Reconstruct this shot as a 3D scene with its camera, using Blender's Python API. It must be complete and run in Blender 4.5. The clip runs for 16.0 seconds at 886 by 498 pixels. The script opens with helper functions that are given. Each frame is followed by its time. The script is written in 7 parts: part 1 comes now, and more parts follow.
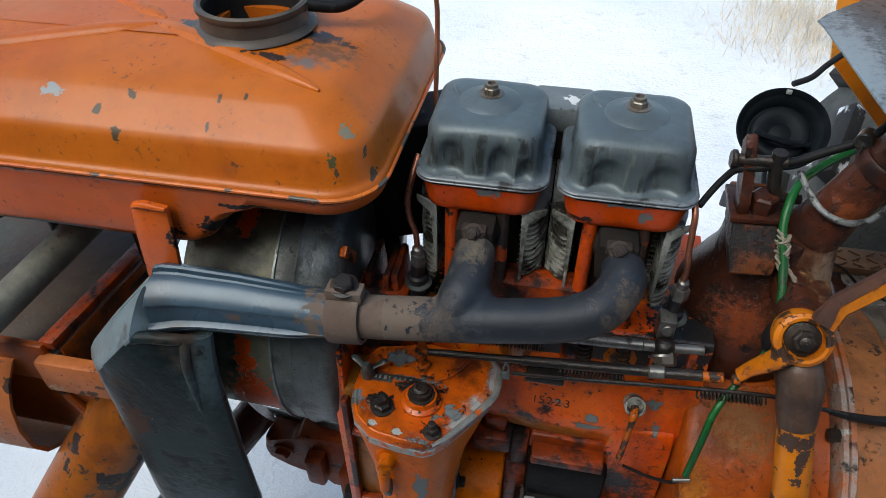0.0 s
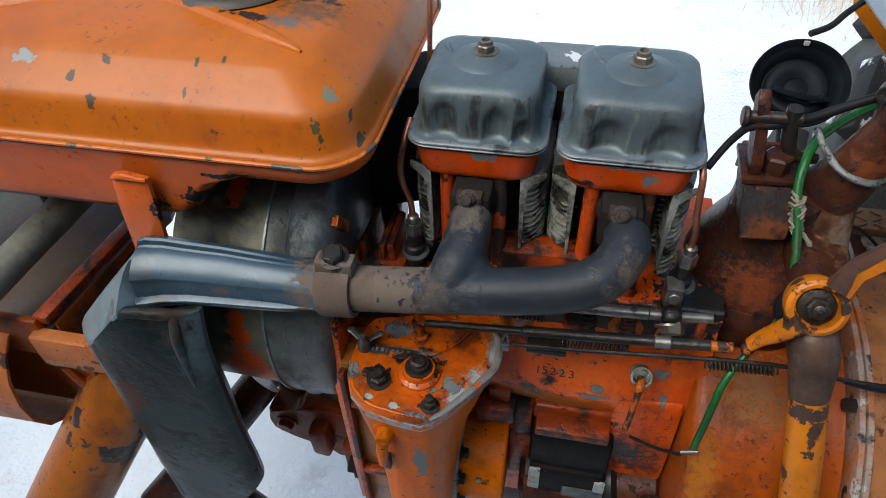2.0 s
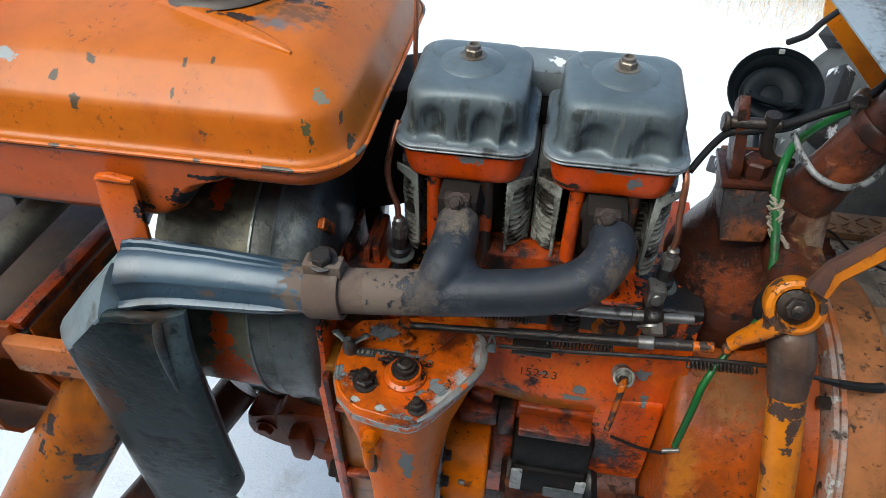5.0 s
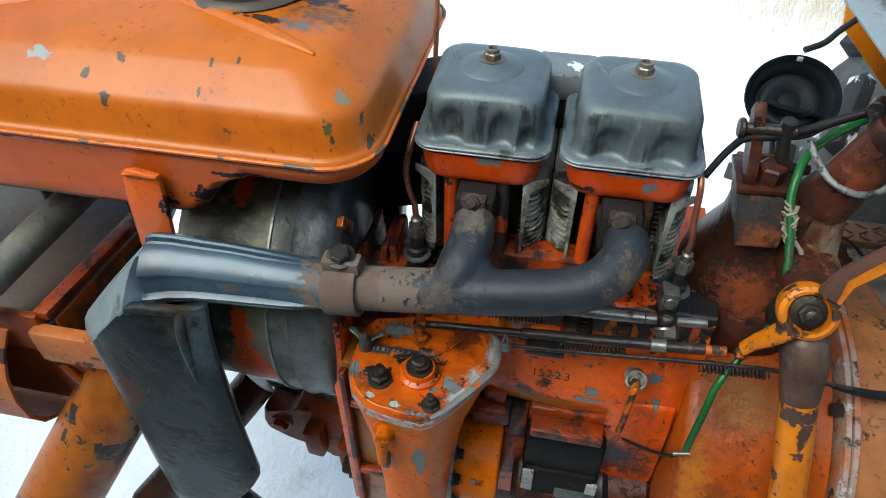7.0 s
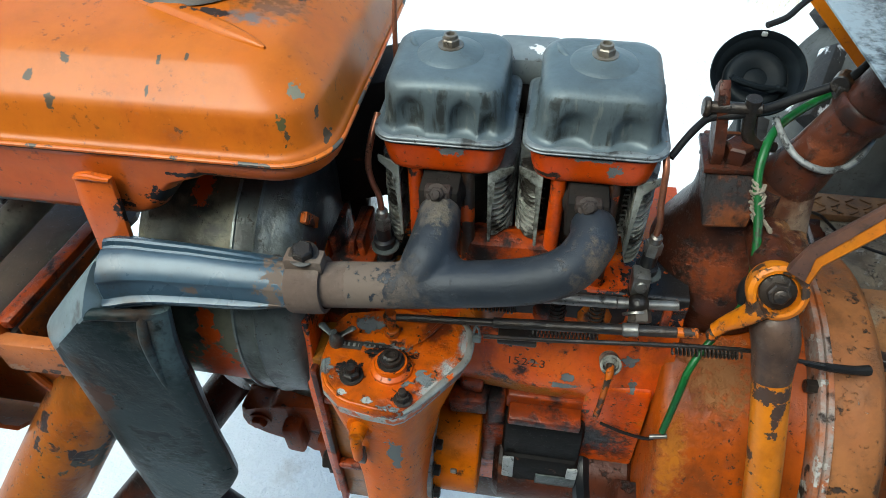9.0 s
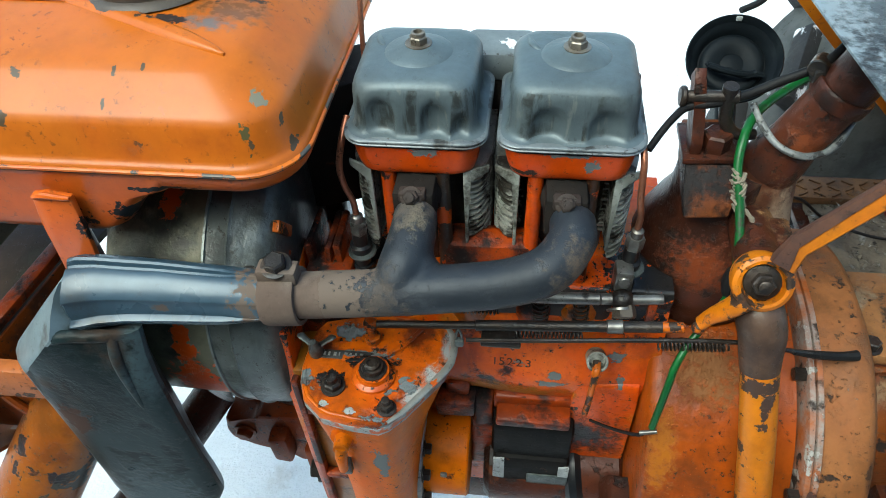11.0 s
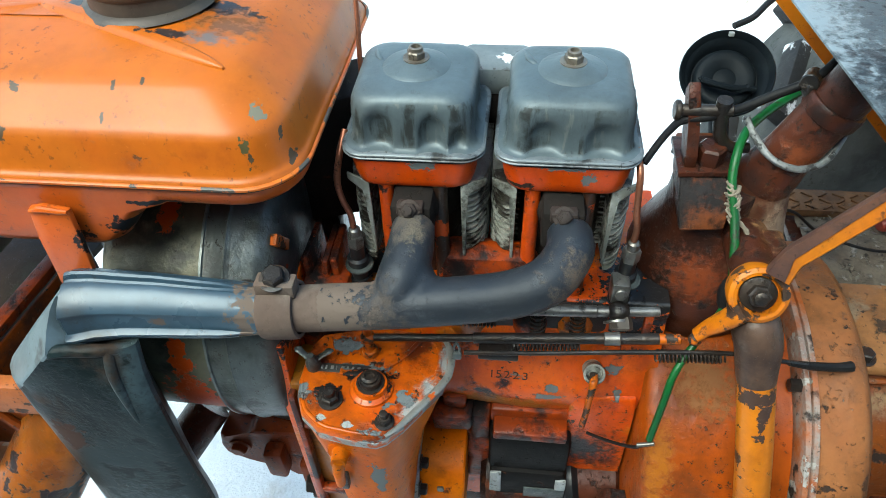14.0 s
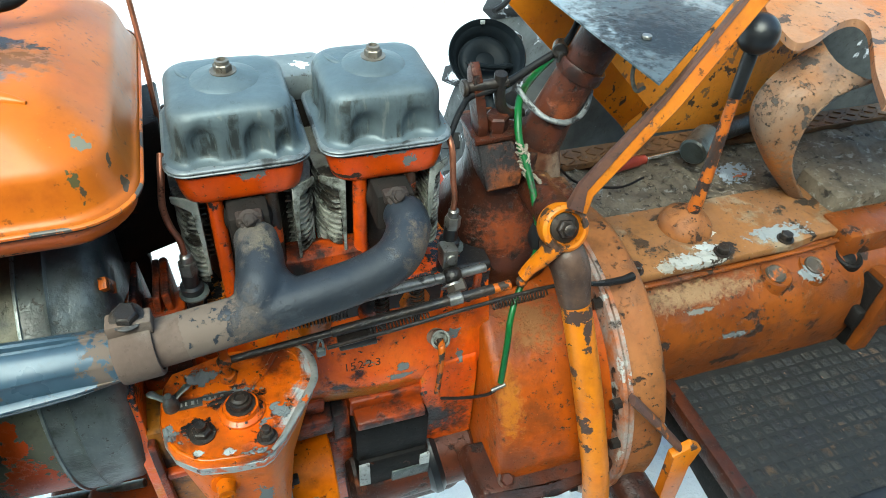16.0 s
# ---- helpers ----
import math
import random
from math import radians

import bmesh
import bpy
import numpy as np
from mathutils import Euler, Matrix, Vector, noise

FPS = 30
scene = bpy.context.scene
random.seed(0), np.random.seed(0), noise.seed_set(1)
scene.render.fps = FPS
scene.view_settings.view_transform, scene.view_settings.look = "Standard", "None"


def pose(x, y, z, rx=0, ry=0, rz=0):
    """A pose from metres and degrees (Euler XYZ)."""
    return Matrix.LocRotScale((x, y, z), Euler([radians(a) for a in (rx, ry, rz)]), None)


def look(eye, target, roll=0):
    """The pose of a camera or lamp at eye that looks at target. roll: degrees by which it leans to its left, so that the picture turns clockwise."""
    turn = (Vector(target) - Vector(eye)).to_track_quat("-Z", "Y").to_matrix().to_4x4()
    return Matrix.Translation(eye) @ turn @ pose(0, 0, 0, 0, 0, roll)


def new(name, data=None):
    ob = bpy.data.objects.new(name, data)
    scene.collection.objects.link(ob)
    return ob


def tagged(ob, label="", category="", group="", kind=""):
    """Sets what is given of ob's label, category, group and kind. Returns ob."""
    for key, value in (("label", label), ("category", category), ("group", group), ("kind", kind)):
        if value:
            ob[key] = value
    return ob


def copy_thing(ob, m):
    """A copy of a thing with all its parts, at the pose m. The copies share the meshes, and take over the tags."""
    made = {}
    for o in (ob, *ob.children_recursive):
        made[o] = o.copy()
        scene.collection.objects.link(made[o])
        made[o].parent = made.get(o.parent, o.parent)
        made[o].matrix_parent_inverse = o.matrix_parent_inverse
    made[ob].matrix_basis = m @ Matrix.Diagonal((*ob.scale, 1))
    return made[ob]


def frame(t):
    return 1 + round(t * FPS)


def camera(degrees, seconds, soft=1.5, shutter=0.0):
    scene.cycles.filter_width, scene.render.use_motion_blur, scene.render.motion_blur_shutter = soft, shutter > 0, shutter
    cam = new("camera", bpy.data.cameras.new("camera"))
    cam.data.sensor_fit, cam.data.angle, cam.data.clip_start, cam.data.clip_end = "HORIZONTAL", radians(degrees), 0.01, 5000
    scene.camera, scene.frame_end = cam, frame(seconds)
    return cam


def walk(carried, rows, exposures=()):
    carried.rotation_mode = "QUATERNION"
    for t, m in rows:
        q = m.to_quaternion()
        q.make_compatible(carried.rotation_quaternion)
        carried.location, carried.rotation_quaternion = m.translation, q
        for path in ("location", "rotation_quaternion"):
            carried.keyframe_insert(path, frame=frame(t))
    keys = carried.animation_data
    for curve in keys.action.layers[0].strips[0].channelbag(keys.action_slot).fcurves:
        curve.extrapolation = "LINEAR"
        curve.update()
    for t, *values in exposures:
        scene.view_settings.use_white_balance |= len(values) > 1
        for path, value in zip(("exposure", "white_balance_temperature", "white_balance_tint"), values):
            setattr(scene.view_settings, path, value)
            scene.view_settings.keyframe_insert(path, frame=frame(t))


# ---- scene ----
cam = camera(65.3, 16.0, soft=0.75)
PATH = [
    (0, (0.003, -0.625, 1.58), (-0.295, 0.857, 0.269), -0.3),
    (0.5, (-0.002, -0.621, 1.572), (-0.328, 0.837, 0.242), -0.6),
    (1, (0.005, -0.605, 1.572), (-0.331, 0.835, 0.225), -0.7),
    (1.5, (0.014, -0.591, 1.559), (-0.325, 0.797, 0.16), -2.1),
    (2, (0.02, -0.596, 1.562), (-0.315, 0.808, 0.177), -2.5),
    (2.5, (0.019, -0.6, 1.563), (-0.293, 0.816, 0.185), -2.1),
    (3, (0.004, -0.598, 1.564), (-0.311, 0.823, 0.193), -1.6),
    (3.5, (-0.003, -0.599, 1.559), (-0.288, 0.817, 0.176), -1.1),
    (4, (0.002, -0.605, 1.565), (-0.267, 0.825, 0.193), -1.1),
    (4.5, (0.001, -0.605, 1.563), (-0.248, 0.822, 0.184), 0.1),
    (4.7, (0.001, -0.604, 1.563), (-0.242, 0.827, 0.186), 0.1),
    (6.8, (0.011, -0.612, 1.564), (-0.277, 0.812, 0.19), -0.7),
    (7, (0.004, -0.615, 1.568), (-0.289, 0.814, 0.2), -0.2),
    (7.5, (0.01, -0.6, 1.559), (-0.251, 0.813, 0.167), -1.1),
    (8, (0.024, -0.583, 1.559), (-0.192, 0.813, 0.144), -1.3),
    (8.5, (0.022, -0.594, 1.562), (-0.228, 0.82, 0.17), -1.0),
    (8.7, (0.022, -0.597, 1.566), (-0.229, 0.813, 0.17), -1.2),
    (10.8, (0.019, -0.577, 1.564), (-0.218, 0.801, 0.134), -2.6),
    (11, (0.029, -0.575, 1.561), (-0.185, 0.816, 0.14), -3.0),
    (11.5, (0.036, -0.572, 1.56), (-0.179, 0.83, 0.15), -2.4),
    (12, (0.024, -0.597, 1.566), (-0.25, 0.839, 0.201), -1.6),
    (12.5, (0.019, -0.595, 1.563), (-0.237, 0.822, 0.175), -1.9),
    (13, (0.027, -0.589, 1.561), (-0.215, 0.826, 0.169), -2.9),
    (13.5, (0.026, -0.581, 1.561), (-0.216, 0.826, 0.16), -3.0),
    (14, (0.023, -0.578, 1.562), (-0.168, 0.844, 0.169), -2.4),
    (14.5, (0.01, -0.591, 1.561), (-0.108, 0.836, 0.164), -1.5),
    (15, (-0.042, -0.602, 1.56), (0.088, 0.855, 0.196), -0.1),
    (15.5, (-0.079, -0.591, 1.552), (0.241, 0.823, 0.173), 3.1),
    (16, (-0.082, -0.626, 1.558), (0.461, 0.771, 0.234), 4.1),
]
EXPOSURES = [(0, 0.70, 6450, 4), (3.5, 1.05, 6500, 4), (8, 1.24, 6380, -4), (12, 1.50, 6250, -9), (14, 1.60, 6250, -8), (15, 1.70, 6250, -10), (16, 1.90, 6250, -12)]
walk(cam, [(t, look(eye, target, roll)) for t, eye, target, roll in PATH], EXPOSURES)

# ---- light ----
world = bpy.data.worlds.new("winter_sky")
scene.world = world
world.use_nodes = True
wn = world.node_tree
sky = wn.nodes.new("ShaderNodeTexSky")
sky.sky_type, sky.sun_disc = "NISHITA", False
sky.sun_elevation, sky.sun_rotation = radians(50), radians(215)
sky.air_density, sky.dust_density = 1.0, 2.4
wn.links.new(sky.outputs[0], wn.nodes["Background"].inputs[0])
wn.nodes["Background"].inputs[1].default_value = 0.15
sun = new("sun", bpy.data.lights.new("sun", "SUN"))
sun.data.energy, sun.data.angle, sun.data.color = 1.6, radians(44), (1.0, 0.975, 0.94)
sun.matrix_world = look((-1.1, -1.25, 3.4), (0, 0, 1.0))

# ---- materials ----


def lin(r, g, b):
    return (r, g, b, 1.0)


class Nodes:
    """A small writer for one material's nodes."""

    def __init__(self, name):
        self.mat = bpy.data.materials.new(name)
        self.mat.use_nodes = True
        self.tree = self.mat.node_tree
        self.bsdf = self.tree.nodes["Principled BSDF"]
        geo = self.tree.nodes.new("ShaderNodeNewGeometry")
        self.pos, self.normal = geo.outputs["Position"], geo.outputs["True Normal"]
        self.ragged = None

    def link(self, a, b):
        self.tree.links.new(a, b)

    def noise(self, scale, detail=5.0, rough=0.6, seed=0.0, stretch=None):
        n = self.tree.nodes.new("ShaderNodeTexNoise")
        n.inputs["Scale"].default_value = scale
        n.inputs["Detail"].default_value = detail
        n.inputs["Roughness"].default_value = rough
        m = self.tree.nodes.new("ShaderNodeMapping")
        m.inputs["Location"].default_value = (seed, seed * 1.7, seed * 0.6)
        m.inputs["Scale"].default_value = stretch or (1, 1, 1)
        self.link(self.pos, m.inputs[0])
        self.link(m.outputs[0], n.inputs["Vector"])
        return n.outputs[0]

    def spot(self, centre, radii, soft=False):
        """1 inside a ragged ellipsoid, 0 outside."""
        if self.ragged is None:
            n = self.tree.nodes.new("ShaderNodeTexNoise")
            n.inputs["Scale"].default_value, n.inputs["Detail"].default_value, n.inputs["Roughness"].default_value = 105, 7, 0.66
            self.link(self.pos, n.inputs["Vector"])
            self.ragged = n.outputs[1]
        out = self.ragged
        for kind, value in (("SUBTRACT", (0.5, 0.5, 0.5)), ("MULTIPLY", [2.8 * r for r in radii])):
            v = self.tree.nodes.new("ShaderNodeVectorMath")
            v.operation = kind
            self.link(out, v.inputs[0])
            v.inputs[1].default_value = value
            out = v.outputs[0]
        v = self.tree.nodes.new("ShaderNodeVectorMath")
        v.operation = "ADD"
        self.link(out, v.inputs[0])
        self.link(self.pos, v.inputs[1])
        out = v.outputs[0]
        for kind, value in (("SUBTRACT", centre), ("DIVIDE", radii)):
            v = self.tree.nodes.new("ShaderNodeVectorMath")
            v.operation = kind
            self.link(out, v.inputs[0])
            v.inputs[1].default_value = value
            out = v.outputs[0]
        v = self.tree.nodes.new("ShaderNodeVectorMath")
        v.operation = "LENGTH"
        self.link(out, v.inputs[0])
        return self.ramp(v.outputs["Value"], 1.15, 0.35) if soft else self.ramp(v.outputs["Value"], 0.86, 0.76)

    def ramp(self, value, low, high):
        n = self.tree.nodes.new("ShaderNodeMapRange")
        n.inputs["From Min"].default_value, n.inputs["From Max"].default_value = low, high
        n.interpolation_type = "SMOOTHSTEP"
        self.link(value, n.inputs["Value"])
        return n.outputs[0]

    def times(self, a, b, kind="MULTIPLY"):
        n = self.tree.nodes.new("ShaderNodeMath")
        n.operation = kind
        for k, v in enumerate((a, b)):
            if isinstance(v, (int, float)):
                n.inputs[k].default_value = v
            else:
                self.link(v, n.inputs[k])
        return n.outputs[0]

    def mix(self, fac, a, b):
        n = self.tree.nodes.new("ShaderNodeMix")
        n.data_type = "RGBA"
        self.link(fac, n.inputs[0])
        for slot, v in ((6, a), (7, b)):
            if isinstance(v, tuple):
                n.inputs[slot].default_value = v
            else:
                self.link(v, n.inputs[slot])
        return n.outputs[2]

    def mixf(self, fac, a, b):
        n = self.tree.nodes.new("ShaderNodeMix")
        self.link(fac, n.inputs[0])
        for slot, v in ((2, a), (3, b)):
            if isinstance(v, (int, float)):
                n.inputs[slot].default_value = v
            else:
                self.link(v, n.inputs[slot])
        return n.outputs[0]


def surface(name, base, other, rough=0.5, metal=0.0, mottle=6.0, layers=(), bump=0.15, grain=180.0, seed=0.0, coat=0.0, stretch=None, spots=(), shine=0.32, weather=0.5, streaks=()):
    """Base colour mottled with a second one, then layers of wear: (colour, scale, low, high, roughness, metal),
    then single patches of wear with a ragged edge, or a soft one: (colour, centre, radii, roughness[, True])."""
    n = Nodes(name)
    col = n.mix(n.ramp(n.noise(mottle, 6, 0.65, seed, stretch), 0.35, 0.68), lin(*base), lin(*other))
    fine = n.ramp(n.noise(mottle * 9, 5, 0.7, seed + 3), 0.4, 0.75)
    col = n.mix(n.times(fine, 0.35), col, lin(*[c * 0.6 for c in base]))
    ro = n.mixf(n.noise(mottle * 3, 4, 0.6, seed + 5), max(rough - 0.12, 0.05), min(rough + 0.15, 1.0))
    me = None
    height = n.times(n.noise(grain, 3, 0.6, seed), 0.25)
    for k, (c, sc, lo, hi, lr, lm) in enumerate(layers):
        f = n.ramp(n.noise(sc, 7, 0.62, seed + 11 + 4 * k), lo, hi)
        col = n.mix(f, col, lin(*c))
        ro = n.mixf(f, ro, lr)
        me = n.mixf(f, metal if me is None else me, lm)
        height = n.times(height, n.times(f, -0.6), "ADD")
    if weather:
        stain = n.times(n.ramp(n.noise(mottle * 1.6, 8, 0.72, seed + 31, (1.6, 1.6, 0.6)), 0.44, 0.72), 0.75 * weather)
        col = n.mix(stain, col, lin(*[c * 0.30 + d for c, d in zip(base, (0.006, 0.005, 0.004))]))
        ro = n.mixf(stain, ro, 0.30)
        specks = n.times(n.ramp(n.noise(130, 5, 0.7, seed + 41), 0.585, 0.64), n.ramp(n.noise(14, 4, 0.6, seed + 43), 0.40, 0.56))
        specks = n.times(specks, min(1.0, 1.5 * weather))
        col = n.mix(specks, col, lin(0.020, 0.014, 0.010))
        crust = n.times(n.ramp(n.noise(70, 6, 0.7, seed + 47), 0.615, 0.64), n.ramp(n.noise(8, 3, 0.6, seed + 49), 0.48, 0.60))
        crust = n.times(crust, min(1.0, 0.9 * weather))
        col = n.mix(crust, col, lin(*[min(1.0, c * 0.5 + 0.03) for c in base]))
        flecks = n.times(n.ramp(n.noise(230, 4, 0.65, seed + 61), 0.665, 0.70), n.ramp(n.noise(17, 4, 0.6, seed + 63), 0.46, 0.60))
        flecks = n.times(flecks, min(1.0, 0.9 * weather))
        col = n.mix(flecks, col, lin(*[min(1.0, c * 1.35 + 0.03) for c in base]))
        height = n.times(height, n.times(n.times(specks, 0.5), n.times(crust, 0.7), "ADD"), "ADD")
        height = n.times(height, n.times(n.noise(26, 4, 0.6, seed + 53), 0.5), "ADD")
    upright = None
    for k, (c, sc, lo, hi, amount) in enumerate(streaks):
        f = n.times(n.ramp(n.noise(sc, 5, 0.6, seed + 71 + 5 * k, (1, 1, 0.13)), lo, hi), n.ramp(n.noise(sc * 0.45, 5, 0.65, seed + 73 + 5 * k), 0.36, 0.60))
        if upright is None:
            split = n.tree.nodes.new("ShaderNodeSeparateXYZ")
            n.link(n.normal, split.inputs[0])
            upright = n.ramp(n.times(split.outputs[2], 0.0, "MAXIMUM"), 0.75, 0.35)
        col = n.mix(n.times(n.times(f, amount), upright), col, lin(*c))
    for c, centre, radii, lr, *soft in spots:
        f = n.spot(centre, radii, bool(soft))
        col = n.mix(f, col, lin(*c))
        ro = n.mixf(f, ro, lr)
        height = n.times(height, n.times(f, -0.5), "ADD")
    n.link(col, n.bsdf.inputs["Base Color"])
    n.link(ro, n.bsdf.inputs["Roughness"])
    n.bsdf.inputs["Specular IOR Level"].default_value = shine
    if me is None:
        n.bsdf.inputs["Metallic"].default_value = metal
    else:
        n.link(me, n.bsdf.inputs["Metallic"])
    n.bsdf.inputs["Coat Weight"].default_value = coat * 0.4
    n.bsdf.inputs["Coat Roughness"].default_value = 0.22
    b = n.tree.nodes.new("ShaderNodeBump")
    b.inputs["Strength"].default_value = min(1.0, bump * 1.7)
    b.inputs["Distance"].default_value = 0.002
    n.link(height, b.inputs["Height"])
    n.link(b.outputs[0], n.bsdf.inputs["Normal"])
    return n.mat


GREY_PRIMER, GRIME, SOOT, RUST = (0.15, 0.165, 0.165), (0.022, 0.013, 0.009), (0.008, 0.007, 0.007), (0.08, 0.028, 0.012)
PALE, BARE = (0.30, 0.31, 0.30), (0.12, 0.135, 0.14)

CHIP = (0.060, 0.040, 0.022)
M_TANK = surface("tank_orange_paint", (0.42, 0.110, 0.007), (0.39, 0.078, 0.004), 0.42, 0, 3.0,
                 [(CHIP, 34, 0.735, 0.745, 0.6, 0), ((0.22, 0.040, 0.006), 7, 0.62, 0.80, 0.45, 0)], 0.10, 60, 1.0, 0.5, weather=0.35, shine=0.2, spots=[
                     ((0.155, 0.145, 0.105), (-0.187, -0.113, 1.258), (0.0085, 0.012, 0.016), 0.5), ((0.075, 0.065, 0.025), (-0.195, -0.142, 1.234), (0.0055, 0.02, 0.012), 0.5),
                     (CHIP, (-0.192, -0.145, 1.222), (0.0028, 0.01, 0.008), 0.5), (CHIP, (-0.165, -0.117, 1.212), (0.0035, 0.012, 0.008), 0.5), (CHIP, (-0.172, -0.110, 1.232), (0.0018, 0.01, 0.010), 0.5),
                     (CHIP, (-0.397, -0.110, 1.278), (0.0069, 0.0069, 0.020), 0.5), (CHIP, (-0.428, -0.124, 1.262), (0.0057, 0.0057, 0.020), 0.5), ((0.22, 0.24, 0.24), (-0.479, -0.112, 1.272), (0.016, 0.008, 0.02), 0.5),
                     (CHIP, (-0.405, -0.138, 1.240), (0.0069, 0.0057, 0.020), 0.5), (CHIP, (-0.31, -0.105, 1.270), (0.0029, 0.0046, 0.020), 0.5), (CHIP, (-0.285, -0.102, 1.272), (0.0023, 0.0057, 0.020), 0.5), (CHIP, (-0.315, -0.128, 1.25), (0.0023, 0.0046, 0.020), 0.5),
                     ((0.016, 0.012, 0.012), (-0.255, 0.015, 1.285), (0.040, 0.016, 0.02), 0.28), ((0.03, 0.02, 0.018), (-0.285, -0.040, 1.283), (0.030, 0.008, 0.02), 0.32), ((0.13, 0.105, 0.095), (-0.248, -0.042, 1.283), (0.026, 0.012, 0.02), 0.30, True), ((0.15, 0.06, 0.022), (-0.235, -0.012, 1.284), (0.045, 0.030, 0.02), 0.25, True), 
                     ((0.02, 0.013, 0.01), (-0.215, 0.010, 1.284), (0.022, 0.006, 0.02), 0.34), ((0.05, 0.05, 0.055), (-0.392, 0.012, 1.286), (0.014, 0.014, 0.012), 0.4), (SOOT, (-0.325, -0.14, 1.145), (0.018, 0.03, 0.020), 0.6), (SOOT, (-0.29, -0.15, 1.172), (0.03, 0.03, 0.006), 0.6),
                     (BARE, (-0.52, -0.145, 1.126), (0.06, 0.02, 0.005), 0.5), (GRIME, (-0.52, -0.157, 1.198), (0.012, 0.01, 0.004), 0.5), (GRIME, (-0.56, -0.15, 1.168), (0.005, 0.01, 0.005), 0.5)])
# redder tank orange, brightened in colour to make up for weak light below
M_TANK_LOW = surface("tank_underside_brightened", (0.52, 0.098, 0.008), (0.46, 0.070, 0.004), 0.36, 0, 5.0, [((0.20, 0.030, 0.004), 8, 0.60, 0.78, 0.45, 0), (CHIP, 34, 0.70, 0.715, 0.6, 0)], 0.12, 60, 331.0, 0.5, weather=0.35, spots=[
    (SOOT, (-0.322, -0.14, 1.148), (0.020, 0.03, 0.018), 0.6), (SOOT, (-0.28, -0.15, 1.180), (0.035, 0.03, 0.004), 0.6), (SOOT, (-0.365, -0.155, 1.135), (0.010, 0.01, 0.022), 0.6), (BARE, (-0.52, -0.145, 1.124), (0.09, 0.02, 0.004), 0.5), (GRIME, (-0.52, -0.157, 1.195), (0.012, 0.01, 0.004), 0.5), (GRIME, (-0.56, -0.15, 1.168), (0.004, 0.01, 0.004), 0.5)])
M_SEAM_LINE = surface("dark_seam_line", (0.05, 0.022, 0.012), (0.16, 0.035, 0.006), 0.6, 0, 14.0, [], 0.2, 120, 337.0)
M_SEAM = surface("worn_seam_edge", (0.55, 0.135, 0.008), (0.44, 0.075, 0.003), 0.4, 0, 9.0, [((0.07, 0.065, 0.055), 26, 0.56, 0.585, 0.5, 0.2)], 0.3, 120, 311.0, 0.4, weather=0.5)
M_ENGINE = surface("engine_orange_paint", (0.60, 0.068, 0.0007), (0.60, 0.100, 0.001), 0.34, 0, 9.0,
                   [((0.11, 0.016, 0.002), 11, 0.55, 0.70, 0.45, 0), ((0.50, 0.14, 0.004), 7, 0.56, 0.66, 0.4, 0), (GREY_PRIMER, 30, 0.68, 0.69, 0.5, 0), (SOOT, 15, 0.57, 0.66, 0.32, 0)], 0.6, 120, 7.0, 0.7, spots=[
                       (BARE, (0.076, -0.101, 0.858), (0.022, 0.03, 0.0055), 0.45), (BARE, (0.082, -0.098, 0.872), (0.012, 0.03, 0.007), 0.45), (BARE, (0.150, -0.09, 0.90), (0.012, 0.03, 0.009), 0.45), (BARE, (0.158, -0.09, 0.862), (0.006, 0.03, 0.012), 0.45),
                       (SOOT, (0.03, -0.08, 0.80), (0.10, 0.05, 0.022), 0.4), (SOOT, (0.125, -0.10, 0.745), (0.07, 0.05, 0.045), 0.35, True), ((0.30, 0.105, 0.006), (0.02, -0.10, 0.835), (0.09, 0.04, 0.016), 0.35, True), (SOOT, (0.0, -0.06, 0.975), (0.24, 0.03, 0.022), 0.4), (SOOT, (0.18, -0.04, 0.98), (0.07, 0.07, 0.06), 0.4), (SOOT, (-0.19, -0.12, 0.99), (0.05, 0.06, 0.03), 0.4), (SOOT, (-0.15, -0.02, 1.0), (0.05, 0.05, 0.05), 0.4)], weather=0.9)
M_FADED = surface("faded_orange_paint", (0.26, 0.100, 0.030), (0.21, 0.068, 0.016), 0.6, 0, 8.0,
                  [((0.16, 0.070, 0.03), 18, 0.54, 0.68, 0.7, 0), (PALE, 17, 0.665, 0.69, 0.6, 0), (GRIME, 26, 0.62, 0.66, 0.7, 0)], 0.6, 90, 13.0, weather=0.9)
M_YELLOWED = surface("yellowed_orange_paint", (0.50, 0.155, 0.004), (0.42, 0.105, 0.003), 0.40, 0, 10.0,
                     [((0.05, 0.028, 0.02), 26, 0.62, 0.63, 0.6, 0)], 0.3, 90, 19.0, 0.2, spots=[((0.05, 0.028, 0.020), (0.270, -0.165, 0.985), (0.024, 0.03, 0.014), 0.5), ((0.05, 0.028, 0.020), (0.276, -0.175, 0.966), (0.008, 0.03, 0.018), 0.5), ((0.05, 0.026, 0.017), (0.264, -0.185, 0.905), (0.005, 0.03, 0.014), 0.5), ((0.05, 0.026, 0.017), (0.280, -0.222, 0.835), (0.008, 0.03, 0.014), 0.5), ((0.05, 0.026, 0.017), (0.284, -0.230, 0.80), (0.007, 0.03, 0.008), 0.5)])
M_COVER = surface("blackened_steel_enamel", (0.100, 0.128, 0.140), (0.078, 0.100, 0.109), 0.44, 0.25, 14.0,
                  [((0.055, 0.066, 0.068), 7, 0.50, 0.74, 0.45, 0.2), ((0.16, 0.18, 0.18), 34, 0.66, 0.84, 0.6, 0.0)], 0.30, 200, 23.0, 0.05, (1, 1, 0.5), shine=0.32, weather=0.10,
                  streaks=[((0.020, 0.021, 0.018), 75, 0.46, 0.58, 0.85), ((0.17, 0.18, 0.165), 110, 0.56, 0.66, 0.6)])
